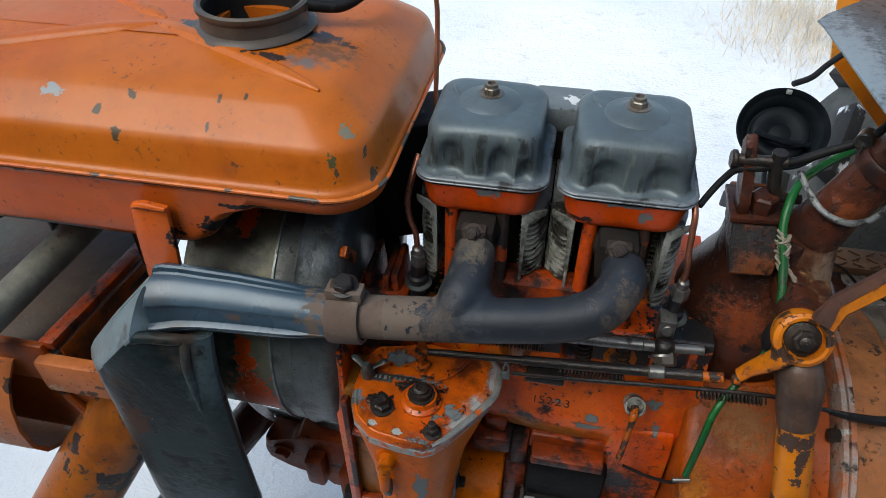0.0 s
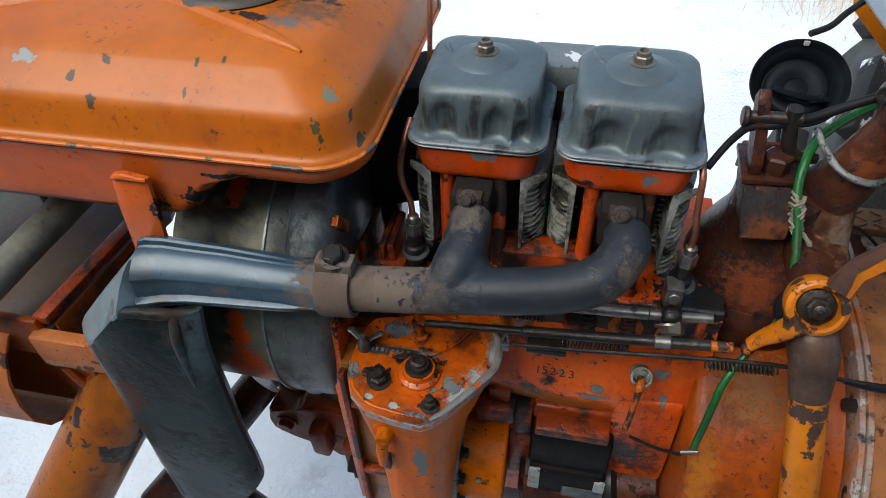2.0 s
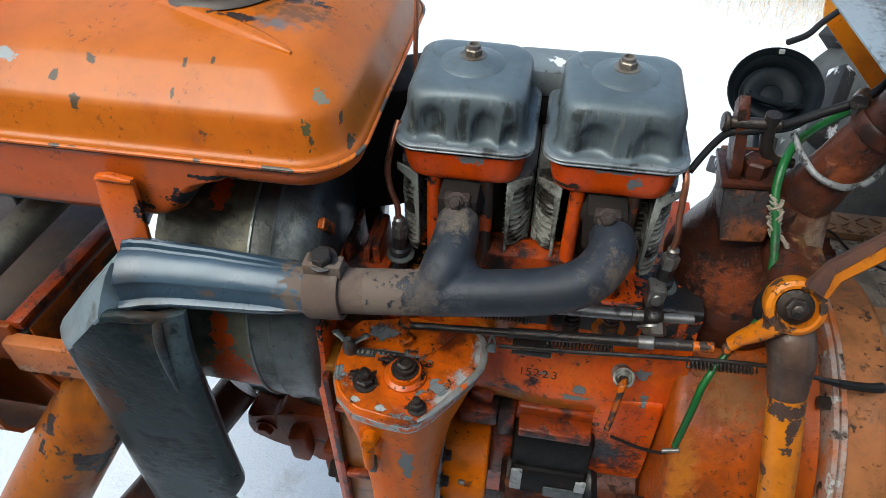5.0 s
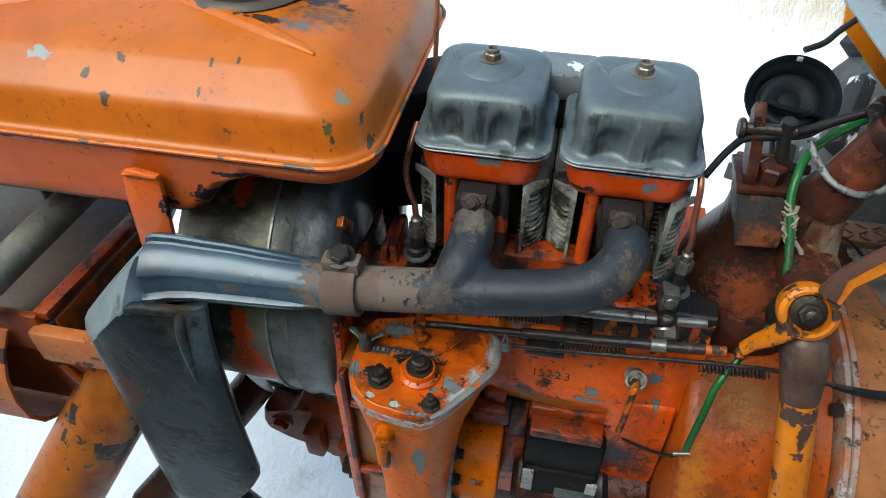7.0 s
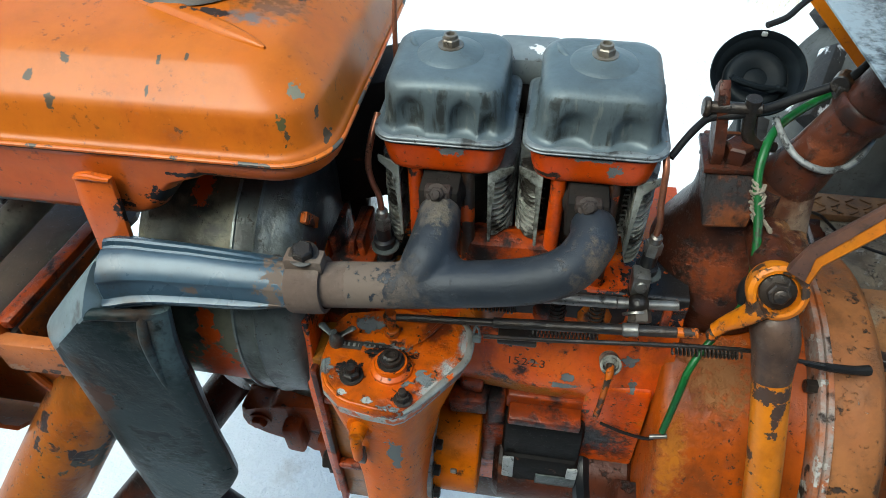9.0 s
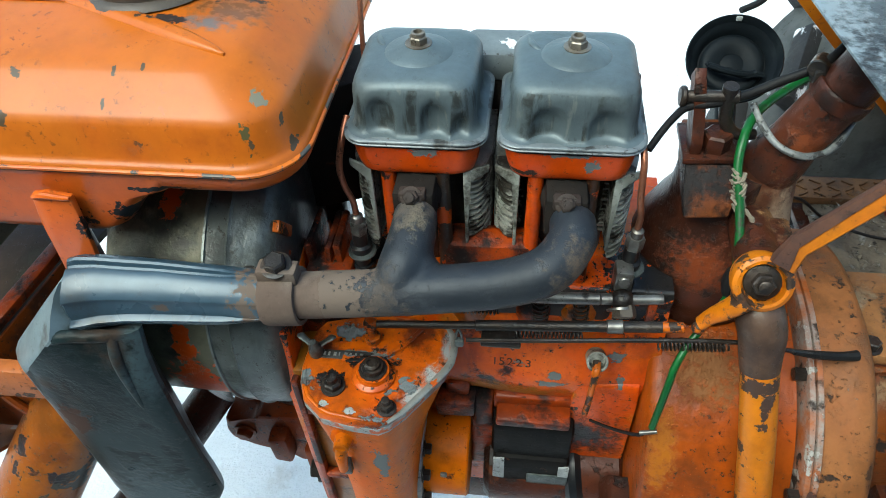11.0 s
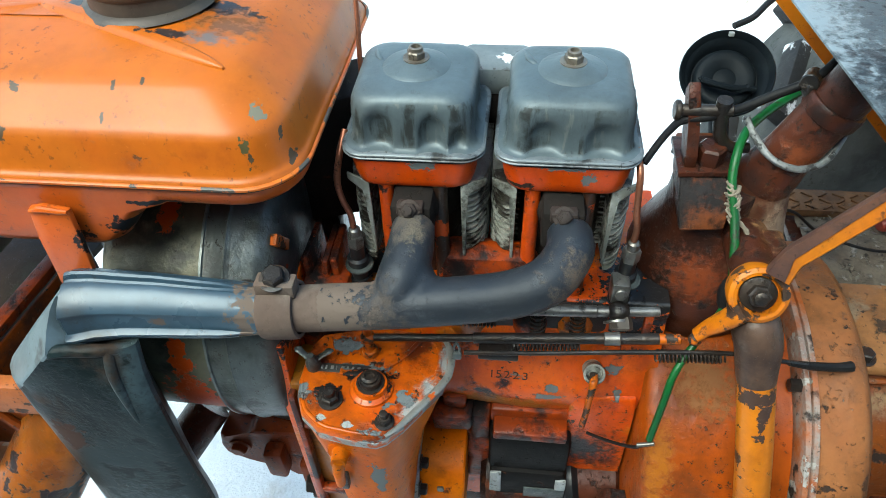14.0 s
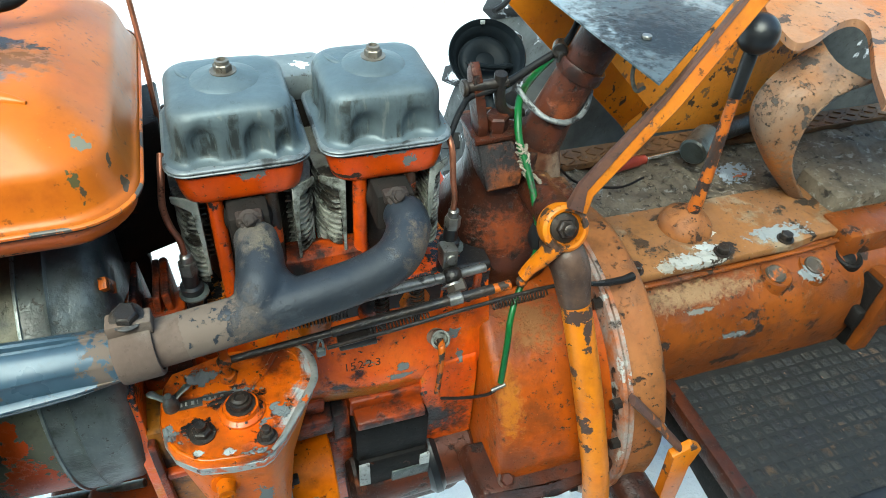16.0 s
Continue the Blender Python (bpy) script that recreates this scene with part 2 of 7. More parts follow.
M_MUFFLER = surface("blued_steel", (0.042, 0.078, 0.112), (0.026, 0.044, 0.062), 0.28, 0.10, 6.0,
                    [((0.022, 0.019, 0.017), 8, 0.52, 0.70, 0.40, 0.1)], 0.08, 150, 29.0, 0.0, shine=0.40, weather=0.35, spots=[((0.10, 0.070, 0.055), (-0.296, -0.205, 1.075), (0.010, 0.02, 0.006), 0.6), ((0.115, 0.085, 0.066), (-0.214, -0.17, 1.073), (0.020, 0.04, 0.04), 0.8)])
# muffler steel made paler: the sky reflected in the cap is put into the colour
M_CAP = surface("sky_lit_cap", (0.165, 0.215, 0.235), (0.10, 0.135, 0.150), 0.34, 0.1, 9.0, [((0.045, 0.045, 0.042), 16, 0.58, 0.72, 0.4, 0.1)], 0.1, 150, 347.0, shine=0.5, weather=0.3)
# soft spots paint edge sheen, a dark top and a lighter foot; brown spot is rust
M_MUFFLER_BOX = surface("muffler_steel_with_sheen", (0.014, 0.024, 0.026), (0.008, 0.013, 0.013), 0.30, 0.0, 7.0,
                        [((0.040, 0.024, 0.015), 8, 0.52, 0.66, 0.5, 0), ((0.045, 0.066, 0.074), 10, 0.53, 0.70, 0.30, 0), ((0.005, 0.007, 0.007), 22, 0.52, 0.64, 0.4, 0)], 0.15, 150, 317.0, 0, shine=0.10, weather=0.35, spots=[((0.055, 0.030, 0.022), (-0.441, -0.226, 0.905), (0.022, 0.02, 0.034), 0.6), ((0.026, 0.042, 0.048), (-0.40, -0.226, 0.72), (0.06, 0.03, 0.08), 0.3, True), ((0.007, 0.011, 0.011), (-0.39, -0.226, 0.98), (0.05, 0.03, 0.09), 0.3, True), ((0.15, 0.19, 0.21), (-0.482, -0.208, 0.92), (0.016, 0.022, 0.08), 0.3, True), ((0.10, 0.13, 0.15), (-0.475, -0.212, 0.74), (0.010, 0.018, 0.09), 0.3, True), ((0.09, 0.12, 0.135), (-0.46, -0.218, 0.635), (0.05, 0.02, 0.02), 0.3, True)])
M_PIPE = surface("scorched_steel", (0.016, 0.021, 0.029), (0.024, 0.027, 0.031), 0.48, 0.15, 10.0,
                 [((0.040, 0.045, 0.052), 30, 0.58, 0.78, 0.5, 0)], 0.35, 140, 31.0, shine=0.35, weather=0.15, spots=[((0.125, 0.095, 0.074), (-0.140, -0.170, 1.078), (0.060, 0.060, 0.050), 0.85), ((0.070, 0.058, 0.050), (-0.088, -0.170, 1.078), (0.024, 0.04, 0.040), 0.8, True), ((0.10, 0.075, 0.055), (0.082, -0.135, 1.098), (0.034, 0.035, 0.030), 0.8, True), ((0.15, 0.125, 0.085), (-0.066, -0.112, 1.128), (0.012, 0.022, 0.010), 0.85, True), ((0.085, 0.072, 0.060), (-0.072, -0.10, 1.12), (0.026, 0.035, 0.022), 0.8, True), ((0.075, 0.062, 0.052), (0.045, -0.165, 1.078), (0.05, 0.02, 0.012), 0.8, True)])
M_PIPE_RUST = surface("brown_scaled_steel", (0.125, 0.093, 0.074), (0.092, 0.064, 0.050), 0.85, 0.0, 16.0, [((0.17, 0.145, 0.122), 12, 0.52, 0.74, 0.9, 0)], 0.55, 160, 37.0, weather=0.12, shine=0.15)
M_ALU = surface("cast_aluminium", (0.42, 0.425, 0.38), (0.20, 0.20, 0.17), 0.5, 0.3, 24.0,
                [((0.02, 0.016, 0.012), 26, 0.50, 0.60, 0.5, 0)], 0.4, 150, 41.0)
M_STEEL = surface("worn_steel", (0.24, 0.235, 0.22), (0.11, 0.10, 0.09), 0.34, 0.7, 30.0,
                  [((0.02, 0.016, 0.013), 34, 0.56, 0.68, 0.5, 0)], 0.2, 220, 43.0)
M_DARK_STEEL = surface("oily_dark_steel", (0.024, 0.021, 0.019), (0.048, 0.034, 0.025), 0.38, 0.5, 30.0,
                       [((0.008, 0.007, 0.007), 24, 0.46, 0.60, 0.36, 0)], 0.3, 220, 47.0, shine=0.5)
M_SHROUD = surface("bare_shroud_metal", (0.150, 0.140, 0.085), (0.080, 0.082, 0.058), 0.45, 0.1, 7.0,
                   [((0.022, 0.022, 0.016), 11, 0.50, 0.66, 0.45, 0.1), ((0.22, 0.205, 0.14), 9, 0.60, 0.74, 0.45, 0.1)], 0.3, 120, 53.0, shine=0.35, weather=0.7, spots=[
                       ((0.52, 0.060, 0.001), (-0.322, -0.165, 0.875), (0.040, 0.06, 0.075), 0.4), ((0.52, 0.060, 0.001), (-0.322, -0.16, 0.965), (0.014, 0.06, 0.050), 0.4), ((0.46, 0.055, 0.001), (-0.33, -0.08, 1.105), (0.014, 0.05, 0.02), 0.4), ((0.46, 0.055, 0.001), (-0.30, -0.15, 0.79), (0.07, 0.06, 0.035), 0.4)])
M_BAND = surface("grey_sheet_metal", (0.105, 0.120, 0.118), (0.050, 0.058, 0.055), 0.32, 0.3, 12.0,
                 [((0.020, 0.022, 0.019), 14, 0.50, 0.66, 0.40, 0.1), ((0.22, 0.25, 0.26), 16, 0.62, 0.76, 0.35, 0.3)], 0.3, 150, 59.0, shine=0.45, weather=0.6)
M_BROWNRED = surface("oily_red_brown_paint", (0.066, 0.017, 0.007), (0.026, 0.009, 0.006), 0.38, 0, 12.0,
                     [(SOOT, 10, 0.48, 0.66, 0.45, 0), ((0.20, 0.055, 0.016), 16, 0.62, 0.74, 0.5, 0), (SOOT, 40, 0.58, 0.66, 0.4, 0)], 0.5, 120, 61.0, 0.1, weather=0.9, shine=0.24, spots=[((0.17, 0.085, 0.034), (0.285, -0.03, 1.06), (0.030, 0.05, 0.05), 0.6, True), ((0.14, 0.030, 0.008), (0.215, -0.055, 1.02), (0.05, 0.04, 0.035), 0.4, True), ((0.14, 0.036, 0.012), (0.300, -0.02, 1.16), (0.03, 0.03, 0.02), 0.45, True)])
M_BLACK = surface("black_plastic_paint", (0.008, 0.009, 0.011), (0.016, 0.017, 0.019), 0.32, 0, 15.0, [], 0.1, 200, 67.0, shine=0.32)
M_HORN = surface("black_enamel", (0.005, 0.007, 0.009), (0.009, 0.012, 0.015), 0.45, 0, 15.0, [((0.012, 0.016, 0.018), 18, 0.60, 0.74, 0.4, 0)], 0.15, 200, 251.0, shine=0.06, weather=0.1)
M_RUBBER = surface("black_rubber", (0.007, 0.007, 0.008), (0.014, 0.014, 0.014), 0.55, 0, 25.0, [], 0.3, 260, 71.0, shine=0.15)
M_GREEN = surface("green_plastic_hose", (0.010, 0.10, 0.020), (0.006, 0.060, 0.014), 0.35, 0, 20.0, [(GRIME, 36, 0.64, 0.70, 0.6, 0)], 0.05, 200, 73.0)
M_COPPER = surface("tarnished_copper", (0.36, 0.14, 0.08), (0.20, 0.085, 0.05), 0.35, 0.7, 40.0, [], 0.1, 200, 79.0)
M_CORD = surface("frayed_cord", (0.22, 0.19, 0.145), (0.10, 0.085, 0.065), 0.9, 0, 90.0, [], 0.6, 500, 83.0, weather=0)
# fine dark mottling, two soft paler patches and one soft darker patch
M_PLATE = surface("mottled_zinc_sheet", (0.085, 0.105, 0.115), (0.040, 0.050, 0.056), 0.42, 0.1, 6.0,
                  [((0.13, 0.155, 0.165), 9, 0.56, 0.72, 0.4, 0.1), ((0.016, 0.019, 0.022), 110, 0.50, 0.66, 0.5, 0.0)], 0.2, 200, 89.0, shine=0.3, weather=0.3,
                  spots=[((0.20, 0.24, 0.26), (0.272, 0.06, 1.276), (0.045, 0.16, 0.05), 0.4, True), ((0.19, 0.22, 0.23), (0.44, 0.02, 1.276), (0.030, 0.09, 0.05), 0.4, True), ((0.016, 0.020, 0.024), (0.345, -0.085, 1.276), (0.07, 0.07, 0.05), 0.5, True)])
M_DIRT = surface("oily_dirt_and_chaff", (0.150, 0.125, 0.092), (0.070, 0.058, 0.044), 0.9, 0, 25.0,
                 [((0.24, 0.225, 0.20), 60, 0.56, 0.66, 0.9, 0), ((0.03, 0.025, 0.02), 40, 0.58, 0.66, 0.9, 0)], 1.0, 260, 97.0, spots=[((0.26, 0.31, 0.36), (0.749, 0.143, 0.89), (0.045, 0.030, 0.03), 0.5), ((0.40, 0.10, 0.04), (0.757, 0.137, 0.89), (0.016, 0.006, 0.03), 0.6)])
M_DECK = surface("dirty_footplate", (0.009, 0.009, 0.009), (0.008, 0.008, 0.008), 0.7, 0, 14.0,
                 [((0.032, 0.025, 0.018), 22, 0.56, 0.72, 0.85, 0)], 0.4, 150, 101.0)
M_TREAD = surface("worn_tread_squares", (0.016, 0.016, 0.015), (0.010, 0.011, 0.011), 0.7, 0, 16.0, [((0.060, 0.038, 0.024), 26, 0.56, 0.68, 0.85, 0), ((0.034, 0.032, 0.028), 40, 0.50, 0.66, 0.85, 0), ((0.014, 0.014, 0.015), 13, 0.50, 0.64, 0.6, 0), ((0.15, 0.09, 0.06), 75, 0.665, 0.685, 0.9, 0)], 0.6, 150, 307.0)
M_WOOD = surface("weathered_grey_pole", (0.17, 0.170, 0.140), (0.100, 0.100, 0.080), 0.6, 0, 20.0, [], 0.4, 160, 103.0)
M_GREYP = surface("grey_label_paint", (0.34, 0.36, 0.36), (0.22, 0.235, 0.235), 0.45, 0, 40.0, [(GRIME, 50, 0.60, 0.68, 0.6, 0)], 0.1, 200, 107.0)
M_RED = surface("red_plastic", (0.26, 0.040, 0.026), (0.17, 0.024, 0.016), 0.35, 0, 30.0, [], 0.05, 200, 109.0, weather=0)
M_BLUE = surface("blue_plastic", (0.01, 0.04, 0.11), (0.01, 0.025, 0.07), 0.4, 0, 30.0, [], 0.05, 200, 113.0, weather=0)
M_INK = surface("dark_stencil_ink", (0.04, 0.014, 0.008), (0.06, 0.02, 0.008), 0.6, 0, 60.0, [], 0.0, 200, 127.0, weather=0)
M_CHIPPED = surface("heavily_chipped_orange", (0.42, 0.10, 0.002), (0.36, 0.06, 0.001), 0.42, 0, 14.0, [((0.035, 0.024, 0.018), 55, 0.50, 0.53, 0.5, 0.2)], 0.4, 110, 263.0, 0.1)
M_SOOTED = surface("sooty_orange_paint", (0.34, 0.044, 0.001), (0.18, 0.026, 0.002), 0.42, 0, 12.0, [(SOOT, 22, 0.44, 0.60, 0.45, 0)], 0.5, 110, 269.0, 0.15, weather=0.9)
M_CHIPPED_Y = surface("chipped_yellow_orange", (0.50, 0.145, 0.003), (0.42, 0.105, 0.002), 0.42, 0, 14.0, [((0.035, 0.022, 0.016), 40, 0.56, 0.59, 0.5, 0.1)], 0.4, 110, 271.0, 0.1)
M_OCHRE_B = surface("oil_stained_orange", (0.34, 0.090, 0.003), (0.24, 0.050, 0.002), 0.36, 0, 12.0, [(SOOT, 24, 0.52, 0.66, 0.45, 0)], 0.4, 110, 277.0, 0.2, weather=0.8)
M_STEM = surface("chipped_stem_paint", (0.46, 0.12, 0.012), (0.38, 0.085, 0.008), 0.5, 0, 14.0, [((0.028, 0.020, 0.018), 44, 0.50, 0.53, 0.5, 0)], 0.5, 110, 293.0)
M_NECK = surface("sooty_neck_paint", (0.15, 0.045, 0.014), (0.07, 0.020, 0.009), 0.5, 0, 14.0, [(SOOT, 20, 0.54, 0.66, 0.45, 0)], 0.5, 110, 341.0, 0.1, weather=0.8, shine=0.2, spots=[((0.012, 0.010, 0.010), (0.21, -0.03, 1.122), (0.06, 0.04, 0.024), 0.5, True), ((0.012, 0.010, 0.010), (0.185, -0.03, 1.10), (0.018, 0.06, 0.05), 0.5, True)])
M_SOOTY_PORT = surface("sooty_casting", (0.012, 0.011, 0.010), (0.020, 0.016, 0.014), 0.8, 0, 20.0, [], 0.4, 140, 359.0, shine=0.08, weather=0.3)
M_NECKRING = surface("scuffed_neck_metal", (0.10, 0.082, 0.062), (0.055, 0.045, 0.038), 0.45, 0.2, 12.0, [((0.36, 0.085, 0.006), 14, 0.56, 0.62, 0.4, 0)], 0.3, 120, 367.0)
M_GRASS = surface("dry_straw", (0.62, 0.53, 0.40), (0.50, 0.41, 0.29), 0.9, 0, 4.0, [], 0.0, 100, 131.0, weather=0)


def snow_material():
    n = Nodes("trodden_snow")
    big, mid, fine = n.noise(0.9, 5, 0.6, 2), n.noise(7, 6, 0.65, 5), n.noise(60, 4, 0.6, 9)
    col = n.mix(n.ramp(big, 0.35, 0.7), lin(0.70, 0.725, 0.74), lin(0.60, 0.635, 0.66))
    col = n.mix(n.times(n.ramp(mid, 0.56, 0.72), 0.5), col, lin(0.42, 0.40, 0.37))
    n.link(col, n.bsdf.inputs["Base Color"])
    n.bsdf.inputs["Roughness"].default_value = 0.75
    b = n.tree.nodes.new("ShaderNodeBump")
    b.inputs["Strength"].default_value, b.inputs["Distance"].default_value = 0.6, 0.03
    n.link(n.times(mid, n.times(fine, 0.4), "ADD"), b.inputs["Height"])
    n.link(b.outputs[0], n.bsdf.inputs["Normal"])
    return n.mat


M_SNOW = snow_material()

# ---- mesh writers ----
ORIGIN = {}


def V(*a):
    return Vector(a)


def finish(ob_name, bm, material, at, angle=38):
    bmesh.ops.recalc_face_normals(bm, faces=bm.faces[:])
    mesh = bpy.data.meshes.new(ob_name)
    bmesh.ops.translate(bm, vec=-Vector(at), verts=bm.verts[:])
    bm.to_mesh(mesh)
    bm.free()
    mesh.materials.append(material)
    mesh.polygons.foreach_set("use_smooth", [True] * len(mesh.polygons))
    mesh.set_sharp_from_angle(angle=radians(angle))
    return mesh


def thing(name, at, label, category, group="", kind=""):
    """An empty at the base of a thing, to hold its parts."""
    ob = new(name)
    ob.empty_display_size = 0.05
    ob.location = at
    ORIGIN[ob.name] = Vector(at)
    return tagged(ob, label, category, group, kind)


def part(name, bm, material, parent, label="", angle=38):
    at = ORIGIN[parent.name]
    ob = new(name, finish(name, bm, material, at, angle))
    ob.parent = parent
    ORIGIN[ob.name] = at
    return tagged(ob, label)


def solo(name, bm, material, label, category, group="", kind="", angle=38):
    """A thing of one mesh."""
    lo = [min(v.co[k] for v in bm.verts) for k in range(3)]
    hi = [max(v.co[k] for v in bm.verts) for k in range(3)]
    at = Vector(((lo[0] + hi[0]) / 2, (lo[1] + hi[1]) / 2, lo[2]))
    ob = new(name, finish(name, bm, material, at, angle))
    ob.location = at
    ORIGIN[ob.name] = at
    return tagged(ob, label, category, group, kind)


def basis(axis):
    a = Vector(axis).normalized()
    u = a.orthogonal().normalized() if abs(a.z) > 0.95 else a.cross(V(0, 0, 1)).normalized()
    return u, a.cross(u).normalized(), a


def loft(bm, rings, closed=True, start=True, end=True):
    loops = [[bm.verts.new(p) for p in ring] for ring in rings]
    for a, b in zip(loops, loops[1:]):
        n = len(a)
        for i in range(n if closed else n - 1):
            j = (i + 1) % n
            bm.faces.new((a[i], a[j], b[j], b[i]))
    if start:
        bm.faces.new(loops[0][::-1])
    if end:
        bm.faces.new(loops[-1])
    return bm


def rrect(cx, cy, z, hx, hy, r, n=6):
    out = []
    for k, (sx, sy) in enumerate(((1, 1), (-1, 1), (-1, -1), (1, -1))):
        for i in range(n + 1):
            a = radians(90 * k + 90 * i / n)
            out.append(V(cx + sx * (hx - r) + r * math.cos(a), cy + sy * (hy - r) + r * math.sin(a), z))
    return out


def smooth_path(pts, per=6):
    pts = [Vector(p) for p in pts]
    if len(pts) < 3:
        return pts
    ext = [2 * pts[0] - pts[1], *pts, 2 * pts[-1] - pts[-2]]
    out = []
    for a, b, c, d in zip(ext, ext[1:], ext[2:], ext[3:]):
        for i in range(per):
            t = i / per
            out.append(0.5 * ((2 * b) + (c - a) * t + (2 * a - 5 * b + 4 * c - d) * t * t + (3 * b - a - 3 * c + d) * t ** 3))
    return out + [pts[-1]]


def tube(bm, pts, r, n=12, per=6, flat=1.0):
    """A round bar along a smooth path; r is one radius or one for each given point."""
    path = smooth_path(pts, per)
    if isinstance(r, (int, float)):
        rad = [r] * len(path)
    else:
        k = (len(path) - 1) / (len(r) - 1)
        rad = [float(np.interp(i / k, range(len(r)), r)) for i in range(len(path))]
    u = None
    rings = []
    for i, p in enumerate(path):
        d = (path[min(i + 1, len(path) - 1)] - path[max(i - 1, 0)]).normalized()
        u = basis(d)[0] if u is None else (u - d * u.dot(d)).normalized()
        v = d.cross(u)
        rings.append([p + rad[i] * (math.cos(2 * math.pi * q / n) * u + flat * math.sin(2 * math.pi * q / n) * v) for q in range(n)])
    return loft(bm, rings)


def lathe(bm, profile, origin, axis, n=28, start=True, end=True):
    """Turns (distance along the axis, radius) rows round the axis."""
    u, v, a = basis(axis)
    o = Vector(origin)
    return loft(bm, [[o + a * d + r * (math.cos(2 * math.pi * q / n) * u + math.sin(2 * math.pi * q / n) * v) for q in range(n)] for d, r in profile], True, start, end)


def rod(bm, a, b, r, r2=None, n=14):
    a, b = Vector(a), Vector(b)
    length = (b - a).length
    r2 = r if r2 is None else r2
    e = min(r, r2) * 0.15
    return lathe(bm, [(0, r - e), (e, r), (length - e, r2), (length, r2 - e)], a, b - a, n)


def block(bm, lo, hi, bevel=0.003, turn=None, about=None):
    m = bmesh.new()
    bmesh.ops.create_cube(m, size=1.0)
    c = (Vector(lo) + Vector(hi)) / 2
    for p in m.verts:
        p.co = V(*[c[k] + p.co[k] * (hi[k] - lo[k]) for k in range(3)])
    if bevel:
        bmesh.ops.bevel(m, geom=m.edges[:], offset=bevel, segments=2, profile=0.5, affect="EDGES")
    if turn:
        bmesh.ops.rotate(m, cent=Vector(about) if about else c, matrix=Euler([radians(t) for t in turn]).to_matrix(), verts=m.verts[:])
    return merge(bm, m)


def merge(bm, other):
    table = {p: bm.verts.new(p.co) for p in other.verts}
    for f in other.faces:
        bm.faces.new([table[p] for p in f.verts])
    other.free()
    return bm


def prism(bm, outline, offset, bevel=0.002):
    """A flat outline of 3D points, given thickness along offset."""
    m = bmesh.new()
    off = Vector(offset)
    a = [m.verts.new(Vector(p)) for p in outline]
    b = [m.verts.new(Vector(p) + off) for p in outline]
    m.faces.new(a[::-1])
    m.faces.new(b)
    for i in range(len(a)):
        j = (i + 1) % len(a)
        m.faces.new((a[i], a[j], b[j], b[i]))
    if bevel:
        bmesh.ops.bevel(m, geom=m.edges[:], offset=bevel, segments=2, profile=0.5, affect="EDGES", clamp_overlap=True)
    return merge(bm, m)


def bolt(bm, at, axis, r, h, washer=True):
    """A hexagon head with a washer, standing on `at`."""
    base = 0.0
    if washer:
        lathe(bm, [(0, r * 1.35), (r * 0.2, r * 1.35), (r * 0.22, r * 1.25)], at, axis, 18)
        base = r * 0.22
    lathe(bm, [(base, r), (h - r * 0.15, r), (h, r * 0.82)], at, axis, 6)
    return bm


def stud(bm, at, axis, r, h):
    """A nut on a threaded end."""
    bolt(bm, at, axis, r, h * 0.6)
    return lathe(bm, [(h * 0.55, r * 0.55), (h, r * 0.55), (h * 1.02, r * 0.4)], at, axis, 12)


def spring(bm, a, b, r, wire, turns, per=9):
    a, b = Vector(a), Vector(b)
    u, v, d = basis(b - a)
    n = turns * per
    return tube(bm, [a + (b - a) * (i / n) + r * (math.cos(2 * math.pi * i / per) * u + math.sin(2 * math.pi * i / per) * v) for i in range(n + 1)], wire, 5, 1)


def B():
    return bmesh.new()


def rough_up(bm, amount, scale, seed=0.0):
    for p in bm.verts:
        p.co += amount * (noise.noise_vector(p.co * scale + V(seed, seed, seed)))
    return bm


# ---- ground ----
def ground():
    bm = B()
    n = 90
    xs = [math.copysign(abs(k / n * 2 - 1) ** 3, k - n / 2) for k in range(n + 1)]
    grid = []
    for gx in xs:
        row = []
        for gy in xs:
            x, y = gx * 600, gy * 600
            d = math.hypot(x, y)
            z = 0.03 * noise.noise(V(x * 0.7, y * 0.7, 0)) * min(1, d / 2) + 0.012 * noise.noise(V(x * 5, y * 5, 3))
            row.append(bm.verts.new((x, y + 1.0, z - 0.01)))
        grid.append(row)
    for i in range(n):
        for j in range(n):
            bm.faces.new((grid[i][j], grid[i + 1][j], grid[i + 1][j + 1], grid[i][j + 1]))
    return solo("ground", bm, M_SNOW, "trodden white snow with faint wheel ruts", "snow", kind="structure", angle=80)


ground()


def light_blocking_wall():
    """An unseen plain shed, added behind the camera to cut frontal light and darken reflections."""
    t = thing("unseen_wall", (0, -2.3, 0), "unseen dark board wall added to block light from behind the camera", "wall", kind="structure")
    bm = B()
    block(bm, (-9, -2.7, 0), (9, -2.3, 3.0), 0.01)
    part("boards", bm, M_BOARDS, t)
    bm = B()
    prism(bm, [(-9.4, -2.1, 2.95), (-9.4, -6.0, 4.6), (-9.4, -6.0, 4.7), (-9.4, -2.1, 3.05)], (18.8, 0, 0), 0.01)
    part("roof", bm, M_BOARDS, t)


M_BOARDS = surface("tarred_boards", (0.05, 0.042, 0.035), (0.032, 0.028, 0.024), 0.8, 0, 2.0, [], 0.3, 40, 239.0, 0, (6, 1, 0.3), weather=0)
light_blocking_wall()

